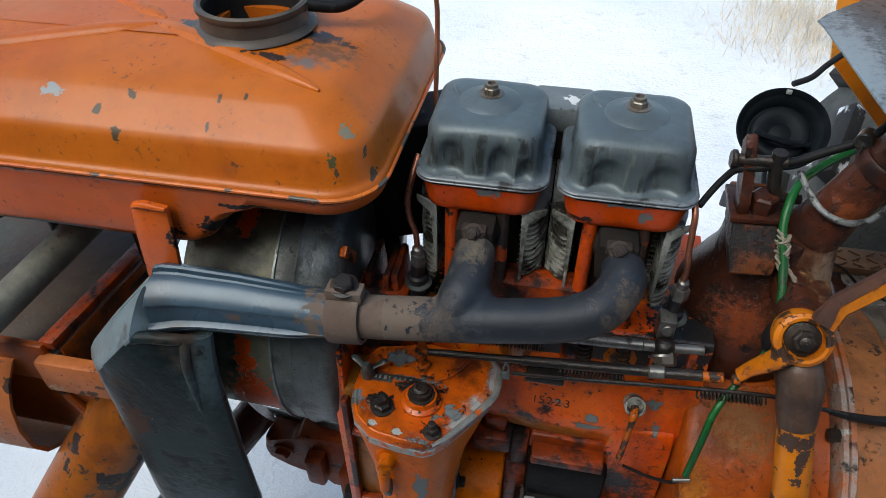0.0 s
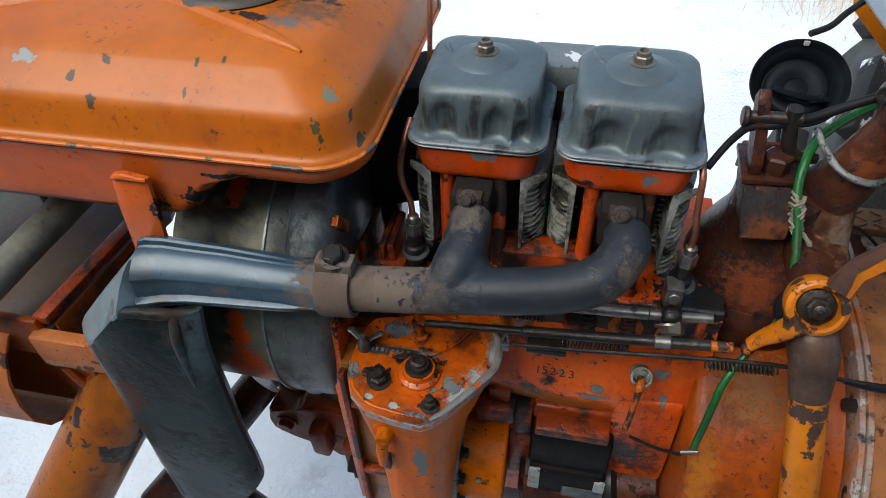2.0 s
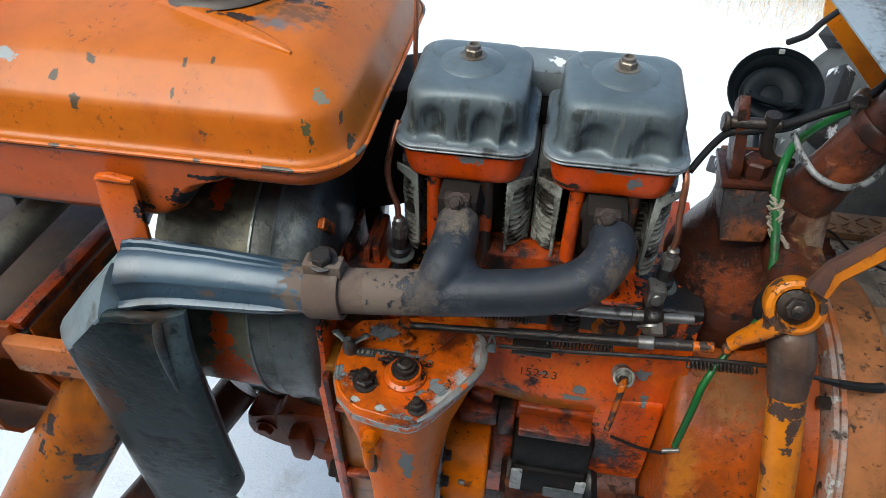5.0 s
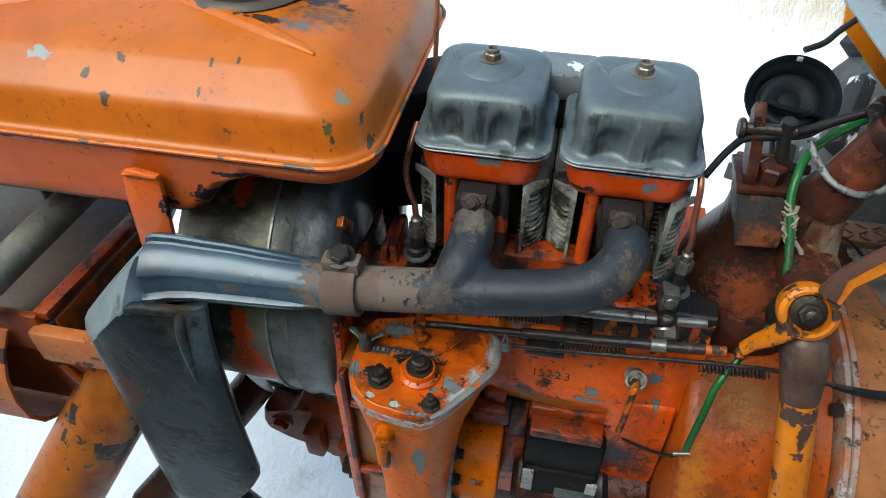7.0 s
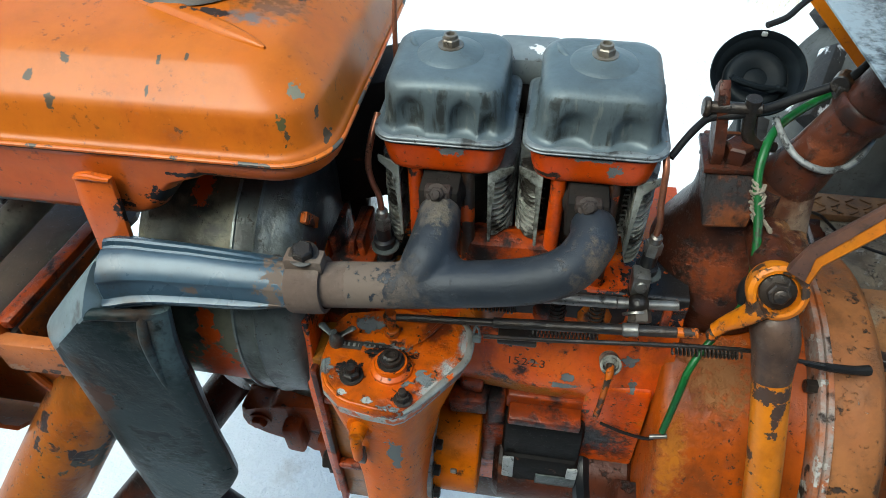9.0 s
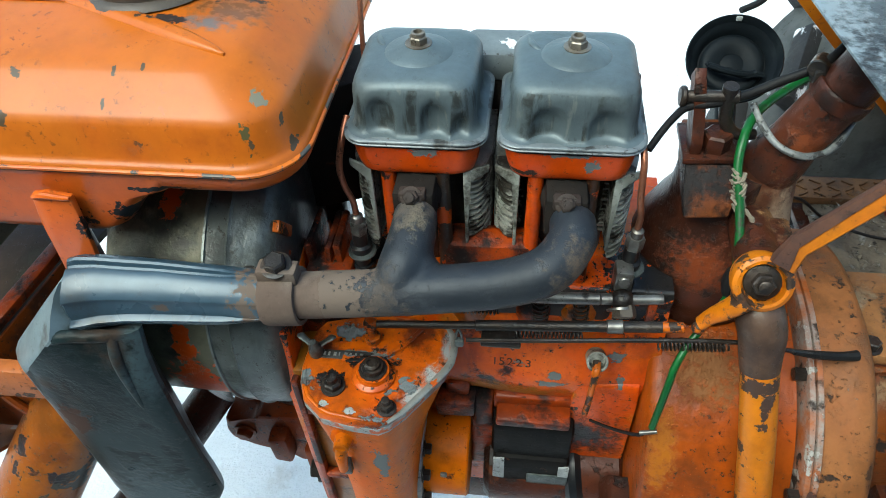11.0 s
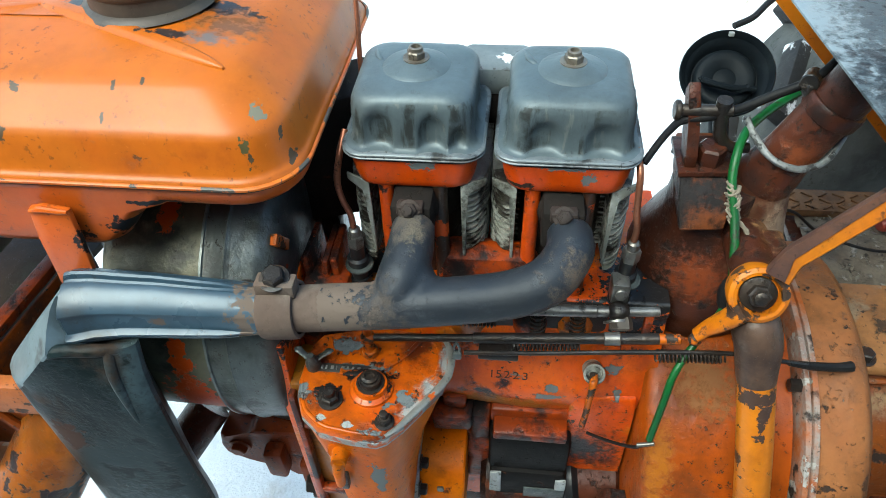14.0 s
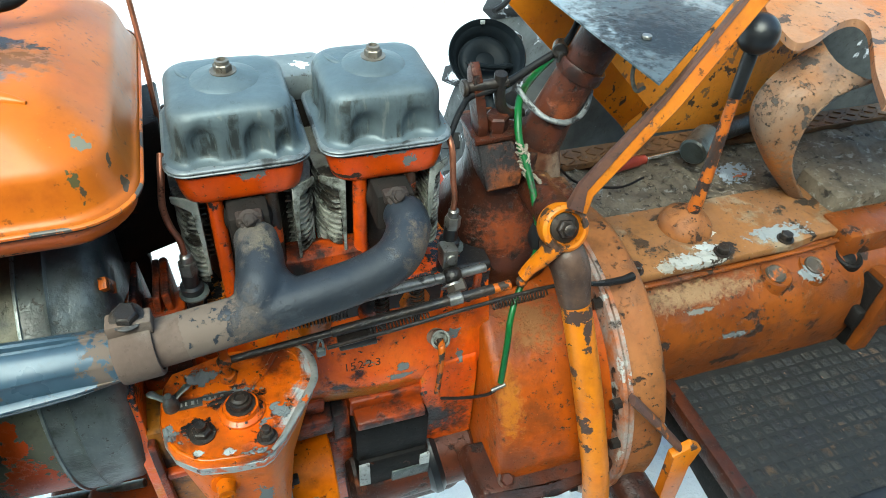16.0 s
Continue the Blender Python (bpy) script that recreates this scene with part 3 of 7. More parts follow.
# ---- fuel tank ----
def fuel_tank():
    t = thing("fuel_tank", (-0.5, 0.03, 1.12), "orange pressed-steel fuel tank with chipped oily paint", "fuel tank")
    cx, cy, hx, hy = -0.502, 0.032, 0.347, 0.186
    prof = [(1.2035, 0.0, 0.055), (1.207, 0.002, 0.055), (1.212, 0.006, 0.052), (1.235, 0.012, 0.050), (1.243, 0.0155, 0.048), (1.250, 0.022, 0.046), (1.266, 0.043, 0.042),
            (1.2715, 0.052, 0.040), (1.2755, 0.064, 0.038), (1.281, 0.10, 0.036), (1.285, 0.14, 0.03)]
    curve = smooth_path(prof, 3)
    rings = [rrect(cx, cy, z, hx - i, hy - i, r, 8) for z, i, r in curve]
    fc = V(-0.326, 0.025, 0)
    for r, z in ((0.056, 1.286), (0.050, 1.286), (0.050, 1.20)):
        ring = []
        for p in rings[0]:
            a = math.atan2((p.y - cy) / hy, (p.x - cx) / hx)
            ring.append(V(fc.x + r * math.cos(a), fc.y + r * math.sin(a), z))
        rings.append(ring)
    bm = B()
    loft(bm, rings)
    part("upper_shell", bm, M_TANK, t, angle=60)
    bm = B()
    loft(bm, [rrect(cx, cy, z, hx - i, hy - i, r, 8) for z, i, r in
              ((1.1685, 0.06, 0.04), (1.1690, 0.034, 0.045), (1.1715, 0.021, 0.048), (1.1760, 0.0115, 0.05), (1.183, 0.006, 0.052), (1.192, 0.0035, 0.053), (1.2015, 0.002, 0.055), (1.2025, 0.0, 0.055))])
    part("lower_shell", bm, M_TANK_LOW, t, angle=60)
    # thin dark line just below the seam
    bm = B()
    loft(bm, [rrect(cx, cy, z, hx - i, hy - i, 0.055, 8) for z, i in ((1.1985, 0.002), (1.1985, -0.0006), (1.2008, -0.0006), (1.2008, 0.002))], start=False, end=False)
    part("seam_gap", bm, M_SEAM_LINE, t, "dark line under the seam")
    bm = B()
    loft(bm, [rrect((xr - 0.846) / 2, cy, z, (xr + 0.846) / 2, hy - i, 0.020, 8) for z, i, xr in ((1.1175, 0.03, -0.375), (1.1185, 0.018, -0.358), (1.122, 0.010, -0.343), (1.130, 0.0065, -0.331), (1.142, 0.0055, -0.321), (1.155, 0.005, -0.311), (1.168, 0.0045, -0.296), (1.175, 0.0042, -0.275), (1.196, 0.0035, -0.26))])
    part("sump", bm, M_TANK_LOW, t, angle=60)
    bm = B()
    loft(bm, [rrect(cx, cy, z, hx - i, hy - i, 0.055, 8) for z, i in ((1.2010, -0.0005), (1.2008, -0.0018), (1.2016, -0.0028), (1.2036, -0.0028), (1.2046, -0.0018), (1.2048, -0.0005))], start=False, end=False)
    part("seam_flange", bm, M_SEAM, t, "rolled seam with worn edge")
    def top(x, y):
        return float(np.interp(min(hx - abs(x - cx), hy - abs(y - cy)), [c.y for c in curve], [c.x for c in curve]))

    for a, b in (((-0.432, 0.012), (-0.221, -0.0840)), ((-0.420, 0.010), (-0.74, -0.128)), ((-0.425, 0.02), (-0.62, 0.13))):
        bm = B()
        a, b = V(*a, 0), V(*b, 0)
        side = V(a.y - b.y, b.x - a.x, 0).normalized()
        rings = []
        for k in range(25):
            f = k / 24
            e = min(1.0, 5.0 * (1 - f)) ** 0.5 * min(1.0, 6.0 * f + 0.3)
            w, h = (0.0125 - 0.0035 * f) * max(e, 0.15), 0.0042 * e
            ring = []
            for u, up in ((-1, -0.003), (-0.86, 0.15), (-0.50, 0.92), (-0.36, 1.0), (0.30, 1.0), (0.46, 0.92), (0.84, 0.15), (1, -0.003)):
                p = a.lerp(b, f) + side * u * w
                ring.append(V(p.x, p.y, top(p.x, p.y) + (up * h if up > 0 else -0.003)))
            rings.append(ring)
        loft(bm, rings)
        part("pressed_rib", bm, M_TANK, t, angle=55)
    bm = B()
    lathe(bm, [(0, 0.064), (0.004, 0.061), (0.006, 0.056), (0.018, 0.055), (0.022, 0.058), (0.026, 0.058), (0.028, 0.055), (0.026, 0.051), (0.0, 0.050), (-0.06, 0.049)],
          (fc.x, fc.y, 1.285), (0, 0, 1), 40, False, False)
    neck = part("filler_neck", bm, M_NECKRING, t, "scuffed filler neck without its cap")
    bm = B()
    lathe(bm, [(0.022, 0.0492), (0.0, 0.0488), (-0.012, 0.046), (-0.014, 0.0)], (fc.x, fc.y, 1.284), (0, 0, 1), 32, False)
    part("strainer", bm, M_SOOTY_PORT, neck, "dark oily strainer inside the neck")
    bm = B()
    prism(bm, [(-0.398, -0.161, 1.177), (-0.385, -0.161, 1.180), (-0.361, -0.161, 1.176), (-0.364, -0.161, 1.140), (-0.371, -0.161, 1.060), (-0.411, -0.161, 1.060), (-0.404, -0.161, 1.140)], (0, 0.006, 0), 0.0015)
    tube(bm, [(-0.397, -0.1615, 1.174), (-0.385, -0.163, 1.1785), (-0.372, -0.1625, 1.1765), (-0.362, -0.1615, 1.175)], [0.002, 0.0034, 0.0028, 0.002], 8, 4)
    part("mounting_strap", bm, M_TANK_LOW, t)
    bm = B()
    tube(bm, [(-0.270, 0.035, 1.305), (-0.240, 0.045, 1.302), (-0.222, 0.062, 1.308), (-0.205, 0.085, 1.320), (-0.186, 0.10, 1.322)], 0.0065, 10)
    hose = part("breather_hose", bm, M_RUBBER, t, "short black breather hose")
    bm = B()
    tube(bm, [(-0.186, 0.10, 1.322), (-0.165, 0.106, 1.318), (-0.150, 0.104, 1.295), (-0.146, 0.09, 1.25), (-0.145, 0.075, 1.20), (-0.147, 0.07, 1.12)], 0.0028, 8)
    part("breather_pipe", bm, M_COPPER, t, "thin red-brown pipe")


fuel_tank()


# ---- engine: cylinders and valve covers ----
def valve_cover(x, pockets, crease):
    """A pressed cover; pockets are (centre, half width, top) of the hollows drawn into its front."""
    t = thing("valve_cover", (x, 0, 1.134), "blackened pressed-steel valve cover on an orange base", "valve cover", "valve covers of the engine")
    bm = B()
    loft(bm, [rrect(x, 0, z, h, k, r, 6) for z, h, k, r in ((1.1340, 0.044, 0.048, 0.02), (1.1355, 0.0525, 0.0565, 0.02), (1.140, 0.0565, 0.0612, 0.02), (1.150, 0.0588, 0.0632, 0.02), (1.166, 0.0612, 0.0645, 0.02), (1.172, 0.062, 0.065, 0.02))])
    bmesh.ops.subdivide_edges(bm, edges=bm.edges[:], cuts=1)
    part("base", rough_up(bm, 0.0007, 60, x), M_HEAD, t, "orange base with peeled edges", angle=50)
    bm = B()
    loft(bm, [rrect(x, 0, z, h, h + 0.001, 0.022, 6) for z, h in ((1.1712, 0.060), (1.1712, 0.0650), (1.1738, 0.0650), (1.1738, 0.060))], start=False, end=False)
    part("gasket", bm, M_RUBBER, t, "thin black gasket")
    bm = B()
    rim = [rrect(x, 0, z, h, h, 0.023, 10) for z, h in ((1.1738, 0.060), (1.1738, 0.0672), (1.1741, 0.0686), (1.1752, 0.0690), (1.1760, 0.0684), (1.1763, 0.0676), (1.1770, 0.0676), (1.1775, 0.0686), (1.1785, 0.0688), (1.1796, 0.0680), (1.1803, 0.0650), (1.1806, 0.052))]
    loft(bm, rim)
    part("rim", rough_up(bm, 0.0005, 45, x), M_RIM, t, "worn grey pressed rim", angle=50)
    rows = [(1.1802, 0.0655, 0.024), (1.1812, 0.0622, 0.024), (1.1835, 0.0604, 0.023), (1.187, 0.0594, 0.023), (1.192, 0.0588, 0.023),
            (1.197, 0.0585, 0.023), (1.202, 0.0584, 0.023), (1.207, 0.0583, 0.023), (1.212, 0.0581, 0.023), (1.217, 0.0578, 0.023), (1.222, 0.0570, 0.023), (1.2268, 0.0552, 0.023), (1.2302, 0.0524, 0.023), (1.2326, 0.048, 0.023), (1.2340, 0.041, 0.022), (1.2346, 0.030, 0.02)]
    rings = []
    for z, h, r in rows:
        ring = []
        n = 10
        for k, (sx, sy) in enumerate(((1, 1), (-1, 1), (-1, -1), (1, -1))):
            for i in range(n + 1):
                a = radians(90 * k + 90 * i / n)
                ring.append(V(sx * (h - r) + r * math.cos(a), sy * (h - r) + r * math.sin(a), z))
        dense = []
        for i, p in enumerate(ring):
            q = ring[(i + 1) % len(ring)]
            m = 36 if (p - q).length > 0.015 else 1
            dense += [p.lerp(q, s / m) for s in range(m)]
        low = min(1.0, max(0.0, (z - 1.1800) / 0.004))
        for p in dense:
            if p.y < -0.03 and abs(p.x) < 0.056:
                for c, half, crest in pockets:
                    d = abs(p.x - c) / half
                    arch = crest - 0.010 * d * d
                    if d < 1 and z < arch:
                        p.y += 0.0085 * (1 - d ** 2.6) * min(1.0, (arch - z) / 0.013) * (0.35 + 0.65 * low) * min(1.0, max(0.0, (0.058 - abs(p.x)) / 0.012))
            if abs(p.y) < 0.045 and abs(p.x) > 0.04 and z < 1.222:
                p.x -= math.copysign(0.0030, p.x) * min(1.0, (1.222 - z) / 0.018) * low * (0.2 + abs(math.sin(p.y * 88 + 0.7))) * min(1.0, (0.045 - abs(p.y)) / 0.012)
            p.z += 0.0008 * noise.noise(V(p.x * 30 + 40 * x, p.y * 30, 2)) * (z > 1.22)
        rings.append([p + V(x, 0, 0) for p in dense])
    bm = B()
    loft(bm, rings)
    part("cap", bm, M_COVER, t, angle=70)
    bm = B()
    lathe(bm, [(-0.003, 0.036), (0.0008, 0.032), (0.0030, 0.0275), (0.0042, 0.0225), (0.0062, 0.0165), (0.0075, 0.0135), (0.0078, 0.011)], (x, 0.002, 1.2338), (0, 0, 1), 32)
    part("boss", bm, M_COVER, t, angle=70)
    bm = B()
    tube(bm, [(x - 0.044, 0.040, 1.2315), (x - 0.040, 0.020, 1.2338), (x - 0.036, 0.012, 1.2340), (x - 0.030, 0.006, 1.2330)], [0.0016, 0.0034 * crease, 0.0030 * crease, 0.001], 10, 5, 0.6)
    part("crease", bm, M_COVER, t, angle=70)
    bm = B()
    lathe(bm, [(0, 0.0125), (0.0012, 0.0125), (0.0012, 0.0095)], (x, 0.002, 1.2412), (0, 0, 1), 24)
    lathe(bm, [(0.001, 0.0088), (0.007, 0.0088), (0.0082, 0.0075), (0.0082, 0.0045), (0.003, 0.0042)], (x, 0.002, 1.2412), (0, 0, 1), 6)
    lathe(bm, [(0.008, 0.0068), (0.0115, 0.0066), (0.012, 0.0058), (0.012, 0.0042), (0.005, 0.004)], (x, 0.002, 1.2412), (0, 0, 1), 20)
    part("cap_nut", bm, M_NUT, t, "dull tarnished steel cap nut")


M_HEAD = surface("chipped_red_orange_paint", (0.50, 0.045, 0.0005), (0.52, 0.062, 0.001), 0.36, 0, 12.0, [(GRIME, 34, 0.66, 0.70, 0.6, 0)], 0.3, 120, 3.0, 0.2, spots=[
    (BARE, (-0.062, -0.061, 1.168), (0.019, 0.03, 0.0095), 0.45), (BARE, (0.093, -0.066, 1.158), (0.007, 0.03, 0.009), 0.45), (BARE, (0.07, -0.066, 1.171), (0.03, 0.03, 0.005), 0.45), (GRIME, (0.03, -0.06, 1.145), (0.02, 0.03, 0.004), 0.5)], weather=0.5)
M_RIM = surface("worn_rim_steel", (0.12, 0.142, 0.155), (0.17, 0.19, 0.20), 0.40, 0.2, 18.0, [((0.02, 0.02, 0.02), 26, 0.54, 0.66, 0.5, 0)], 0.15, 200, 241.0, shine=0.4)
M_NUT = surface("tarnished_nut", (0.20, 0.18, 0.15), (0.11, 0.09, 0.07), 0.42, 0.5, 60.0, [], 0.1, 300, 137.0)
valve_cover(-0.0725, ((-0.030, 0.0155, 1.221), (0.020, 0.0140, 1.219), (0.043, 0.0080, 1.206)), 1.0)
valve_cover(0.0725, ((-0.022, 0.0170, 1.217), (0.030, 0.0175, 1.216)), 1.2)


def cylinder():
    t = thing("engine_cylinder", (-0.0725, 0.005, 0.985), "finned aluminium engine cylinder with dirty orange pushrod tubes", "engine cylinder", "cylinders of the engine")
    x, y = -0.0725, 0.005
    for k in range(15):
        z = 1.028 + 0.0073 * k
        bm = B()
        right = [(x + 0.050 + 0.0215 * math.sin(radians(a)), y - 0.005 - 0.050 * math.cos(radians(a)), z - 0.003 * math.cos(radians(a))) for a in (0, 12, 24, 36, 48, 60, 72, 84, 90)]
        left = [(2 * x - px, py, pz) for px, py, pz in reversed(right)]
        outline = left + [(x - 0.047, y - 0.016, z), (x + 0.047, y - 0.016, z)] + right + [(x + 0.0715, y + 0.056, z), (x - 0.0715, y + 0.056, z)]
        prism(bm, outline, (0, 0, 0.0023 if k < 11 else 0.0030), 0)
        part("fin", rough_up(bm, 0.0014, 70, k), M_ALU, t)
    bm = B()
    lathe(bm, [(0, 0.050), (0.155, 0.050)], (x, y + 0.012, 0.985), (0, 0, 1), 28)
    part("barrel", bm, M_DARK_STEEL, t)
    for s in (-1, 1):
        bm = B()
        prism(bm, [(x + s * 0.0450, y - 0.063, 1.139), (x + s * 0.0700, y - 0.050, 1.139), (x + s * 0.0700, y - 0.050, 1.131), (x + s * 0.0520, y - 0.062, 1.128), (x + s * 0.0500, y - 0.061, 1.085), (x + s * 0.0492, y - 0.060, 1.040), (x + s * 0.0460, y - 0.060, 1.040)],
              (0, 0.0035, 0), 0.0010)
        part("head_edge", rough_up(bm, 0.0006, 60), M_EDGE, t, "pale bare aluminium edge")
    for dx in (-0.031, 0.025):
        bm = B()
        rod(bm, (x + dx, y - 0.056, 0.975), (x + dx * 0.95, y - 0.056, 1.140), 0.0078, n=16)
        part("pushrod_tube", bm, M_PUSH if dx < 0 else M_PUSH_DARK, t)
    bm = B()
    lathe(bm, [(0, 0.024), (0.03, 0.024), (0.036, 0.02)], (x, y - 0.035, 1.112), (0, -1, 0), 20)
    block(bm, (x - 0.0205, y - 0.094, 1.090), (x + 0.0195, y - 0.030, 1.1345), 0.004)
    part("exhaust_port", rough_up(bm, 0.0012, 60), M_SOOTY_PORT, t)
    bm = B()
    block(bm, (x - 0.0135, y - 0.098, 1.126), (x + 0.0125, y - 0.084, 1.1385), 0.003)
    stud(bm, (x - 0.0005, y - 0.0965, 1.134), (0, -0.75, 0.6), 0.0078, 0.012)
    part("port_clamp", bm, M_PORT_NUT, t, "scaled brown clamp and nut")
    copy_thing(t, pose(0.0725, 0.005, 0.985))


# the soft spot paints the dimness between the two cylinders onto the inner edges
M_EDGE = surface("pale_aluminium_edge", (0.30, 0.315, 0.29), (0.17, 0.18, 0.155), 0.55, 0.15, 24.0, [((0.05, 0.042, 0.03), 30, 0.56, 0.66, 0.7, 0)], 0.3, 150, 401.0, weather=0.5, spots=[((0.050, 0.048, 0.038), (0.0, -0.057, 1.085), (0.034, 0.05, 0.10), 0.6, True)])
M_PUSH = surface("chipped_tube_paint", (0.50, 0.060, 0.001), (0.42, 0.045, 0.001), 0.36, 0, 16.0, [(SOOT, 32, 0.58, 0.63, 0.45, 0), ((0.16, 0.028, 0.004), 14, 0.52, 0.66, 0.45, 0)], 0.4, 120, 403.0, 0.2, weather=0.7)
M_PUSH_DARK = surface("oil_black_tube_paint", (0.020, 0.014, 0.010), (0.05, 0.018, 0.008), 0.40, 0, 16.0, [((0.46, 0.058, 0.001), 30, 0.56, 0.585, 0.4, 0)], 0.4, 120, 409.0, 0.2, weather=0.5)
M_PORT_NUT = surface("scaled_clamp", (0.050, 0.036, 0.030), (0.028, 0.022, 0.020), 0.65, 0.1, 26.0, [], 0.4, 140, 419.0, shine=0.2)
cylinder()


def intake_duct():
    t = thing("intake_duct", (0, 0.07, 1.0), "grey sheet-metal intake duct behind the valve covers", "duct")
    bm = B()
    block(bm, (-0.036, 0.060, 1.166), (0.036, 0.118, 1.199), 0.008)
    part("duct", bm, M_DUCT, t)
    bm = B()
    block(bm, (-0.140, 0.064, 0.99), (0.145, 0.072, 1.176), 0.002)
    part("baffle", bm, M_SOOT_SHADOW, t, "sooty air baffle")
    d = thing("air_duct", (-0.19, 0.08, 0.95), "sooty black air duct between fan and cylinders", "duct")
    bm = B()
    prism(bm, [(-0.215, 0.02, 1.010), (-0.150, 0.04, 1.014), (-0.145, 0.06, 1.165), (-0.215, 0.02, 1.165)], (0, 0.09, 0), 0.004)
    part("housing", bm, M_SOOT_SHADOW, d)
    bm = B()
    prism(bm, [(-0.238, 0.05, 0.90), (-0.196, 0.05, 0.90), (-0.190, 0.05, 0.985), (-0.198, 0.05, 1.03), (-0.238, 0.05, 1.03)], (0, 0.02, 0), 0.003)
    part("duct_lip", bm, M_SOOT_SHADOW, d)


M_DUCT = surface("dull_grey_duct", (0.16, 0.185, 0.19), (0.11, 0.125, 0.13), 0.5, 0.1, 12.0, [], 0.1, 150, 261.0, spots=[((0.55, 0.56, 0.55), (0.010, 0.085, 1.201), (0.012, 0.012, 0.01), 0.7)])
# black for the air ducts, and for the shadow below the exhaust pipe
M_SOOT_SHADOW = surface("soot_and_shadow_black", (0.012, 0.010, 0.009), (0.025, 0.016, 0.012), 0.6, 0, 14.0, [((0.10, 0.024, 0.006), 16, 0.64, 0.70, 0.5, 0)], 0.3, 120, 233.0)
intake_duct()


# ---- exhaust ----
def exhaust():
    t = thing("exhaust_manifold", (-0.05, -0.15, 1.06), "scorched dark steel exhaust manifold with a brown end", "exhaust pipe")
    bm = B()
    tube(bm, [(-0.150, -0.169, 1.0765), (-0.088, -0.166, 1.082), (-0.03, -0.161, 1.087), (0.026, -0.153, 1.092), (0.060, -0.140, 1.100), (0.078, -0.115, 1.110), (0.079, -0.100, 1.113), (0.0785, -0.089, 1.1135)], [0.0225, 0.0225, 0.0225, 0.0225, 0.0232, 0.0228, 0.0220, 0.0215], 26, 7)
    tube(bm, [(-0.100, -0.166, 1.080), (-0.082, -0.161, 1.090), (-0.0735, -0.146, 1.101), (-0.070, -0.120, 1.109), (-0.070, -0.102, 1.111), (-0.0705, -0.089, 1.112)], [0.012, 0.0225, 0.0238, 0.0225, 0.0215, 0.0210], 26, 7)
    tube(bm, [(-0.050, -0.160, 1.086), (-0.060, -0.150, 1.094), (-0.068, -0.128, 1.105)], [0.014, 0.021, 0.016], 20, 6)
    pipe = part("runner", bm, M_PIPE, t, angle=80)
    melt = pipe.modifiers.new("melt", "REMESH")
    melt.mode, melt.voxel_size, melt.use_smooth_shade = "VOXEL", 0.0022, True
    ease = pipe.modifiers.new("ease", "SMOOTH")
    ease.factor, ease.iterations = 0.5, 9
    bm = B()
    tube(bm, [(-0.205, -0.172, 1.072), (-0.175, -0.1705, 1.0744), (-0.146, -0.1688, 1.0768)], 0.0223, 26, 5)
    part("rusted_end", bm, M_PIPE_RUST, t, "brown scaled pipe end", angle=80)
    bm = B()
    tube(bm, [(-0.094, -0.145, 1.103), (-0.09, -0.148, 1.1045), (-0.086, -0.148, 1.104)], [0.002, 0.004, 0.002], 8)
    part("weld_blob", bm, M_PIPE, t)
    c = thing("pipe_clamp", (-0.186, -0.171, 1.045), "rusty split clamp with one bolt on the pipe joint", "pipe clamp")
    bm = B()
    u = V(0.118, 0.003, 0.010).normalized()
    lathe(bm, [(-0.017, 0.0235), (-0.017, 0.0275), (-0.014, 0.0285), (0.014, 0.0285), (0.017, 0.0275), (0.017, 0.0235)], (-0.186, -0.171, 1.0735), u, 30, False, False)
    part("band", bm, M_PIPE_RUST, c)
    bm = B()
    block(bm, (-0.205, -0.178, 1.096), (-0.168, -0.160, 1.112), 0.002)
    part("lug", bm, M_PIPE_RUST, c)
    bm = B()
    bolt(bm, (-0.187, -0.168, 1.111), (0, -0.25, 1), 0.0105, 0.011)
    part("clamp_bolt", bm, M_DARK_STEEL, c, "oily hexagon bolt")
    m = thing("muffler", (-0.42, -0.18, 0.62), "blue-grey steel muffler box with a mitred elbow", "muffler")
    bm = B()

    profile = smooth_path([(-0.92, 0.40, 0), (-0.62, 0.84, 0), (-0.30, 1.00, 0)], 3) + [V(a, b, 0) for a, b in (
        (-0.26, 1.12), (-0.17, 1.16), (-0.09, 1.12), (-0.06, 0.97), (0.02, 0.93), (0.07, 0.99), (0.16, 0.99), (0.40, 0.85), (0.62, 0.68), (0.80, 0.50), (0.84, 0.44), (0.83, 0.38), (0.77, 0.33), (0.76, 0.25), (0.80, 0.0), (0.80, -0.20),
        (0.82, -0.28), (0.95, -0.33), (1.02, -0.38), (1.03, -0.44), (0.96, -0.49), (0.84, -0.50), (0.78, -0.56), (0.78, -0.66), (0.84, -0.72), (0.82, -0.80), (0.70, -0.86), (0.45, -0.95), (0.0, -1.0), (-0.60, -0.80), (-0.95, -0.30))]

    def section(x, size, zc, yc, sharp=1.0):
        out = []
        for p in profile:
            r = math.hypot(p.x, p.y)
            k = size * (sharp + (1 - sharp) / r)
            out.append(V(x, yc - k * p.x, zc + k * p.y))
        return out

    rows = [(-0.203, 0.0238, 1.073, -0.172, 0.0), (-0.222, 0.0250, 1.0733, -0.1725, 0.35), (-0.240, 0.0260, 1.0736, -0.173, 0.85), (-0.27, 0.0272, 1.0742, -0.1738, 1.0), (-0.30, 0.0284, 1.0748, -0.1745, 1.0),
            (-0.335, 0.0300, 1.0750, -0.1755, 1.0), (-0.360, 0.0320, 1.0742, -0.177, 1.0), (-0.378, 0.0345, 1.0725, -0.179, 1.0), (-0.386, 0.0345, 1.0710, -0.180, 0.9), (-0.390, 0.030, 1.068, -0.180, 0.7)]
    loft(bm, [section(*row) for row in rows])
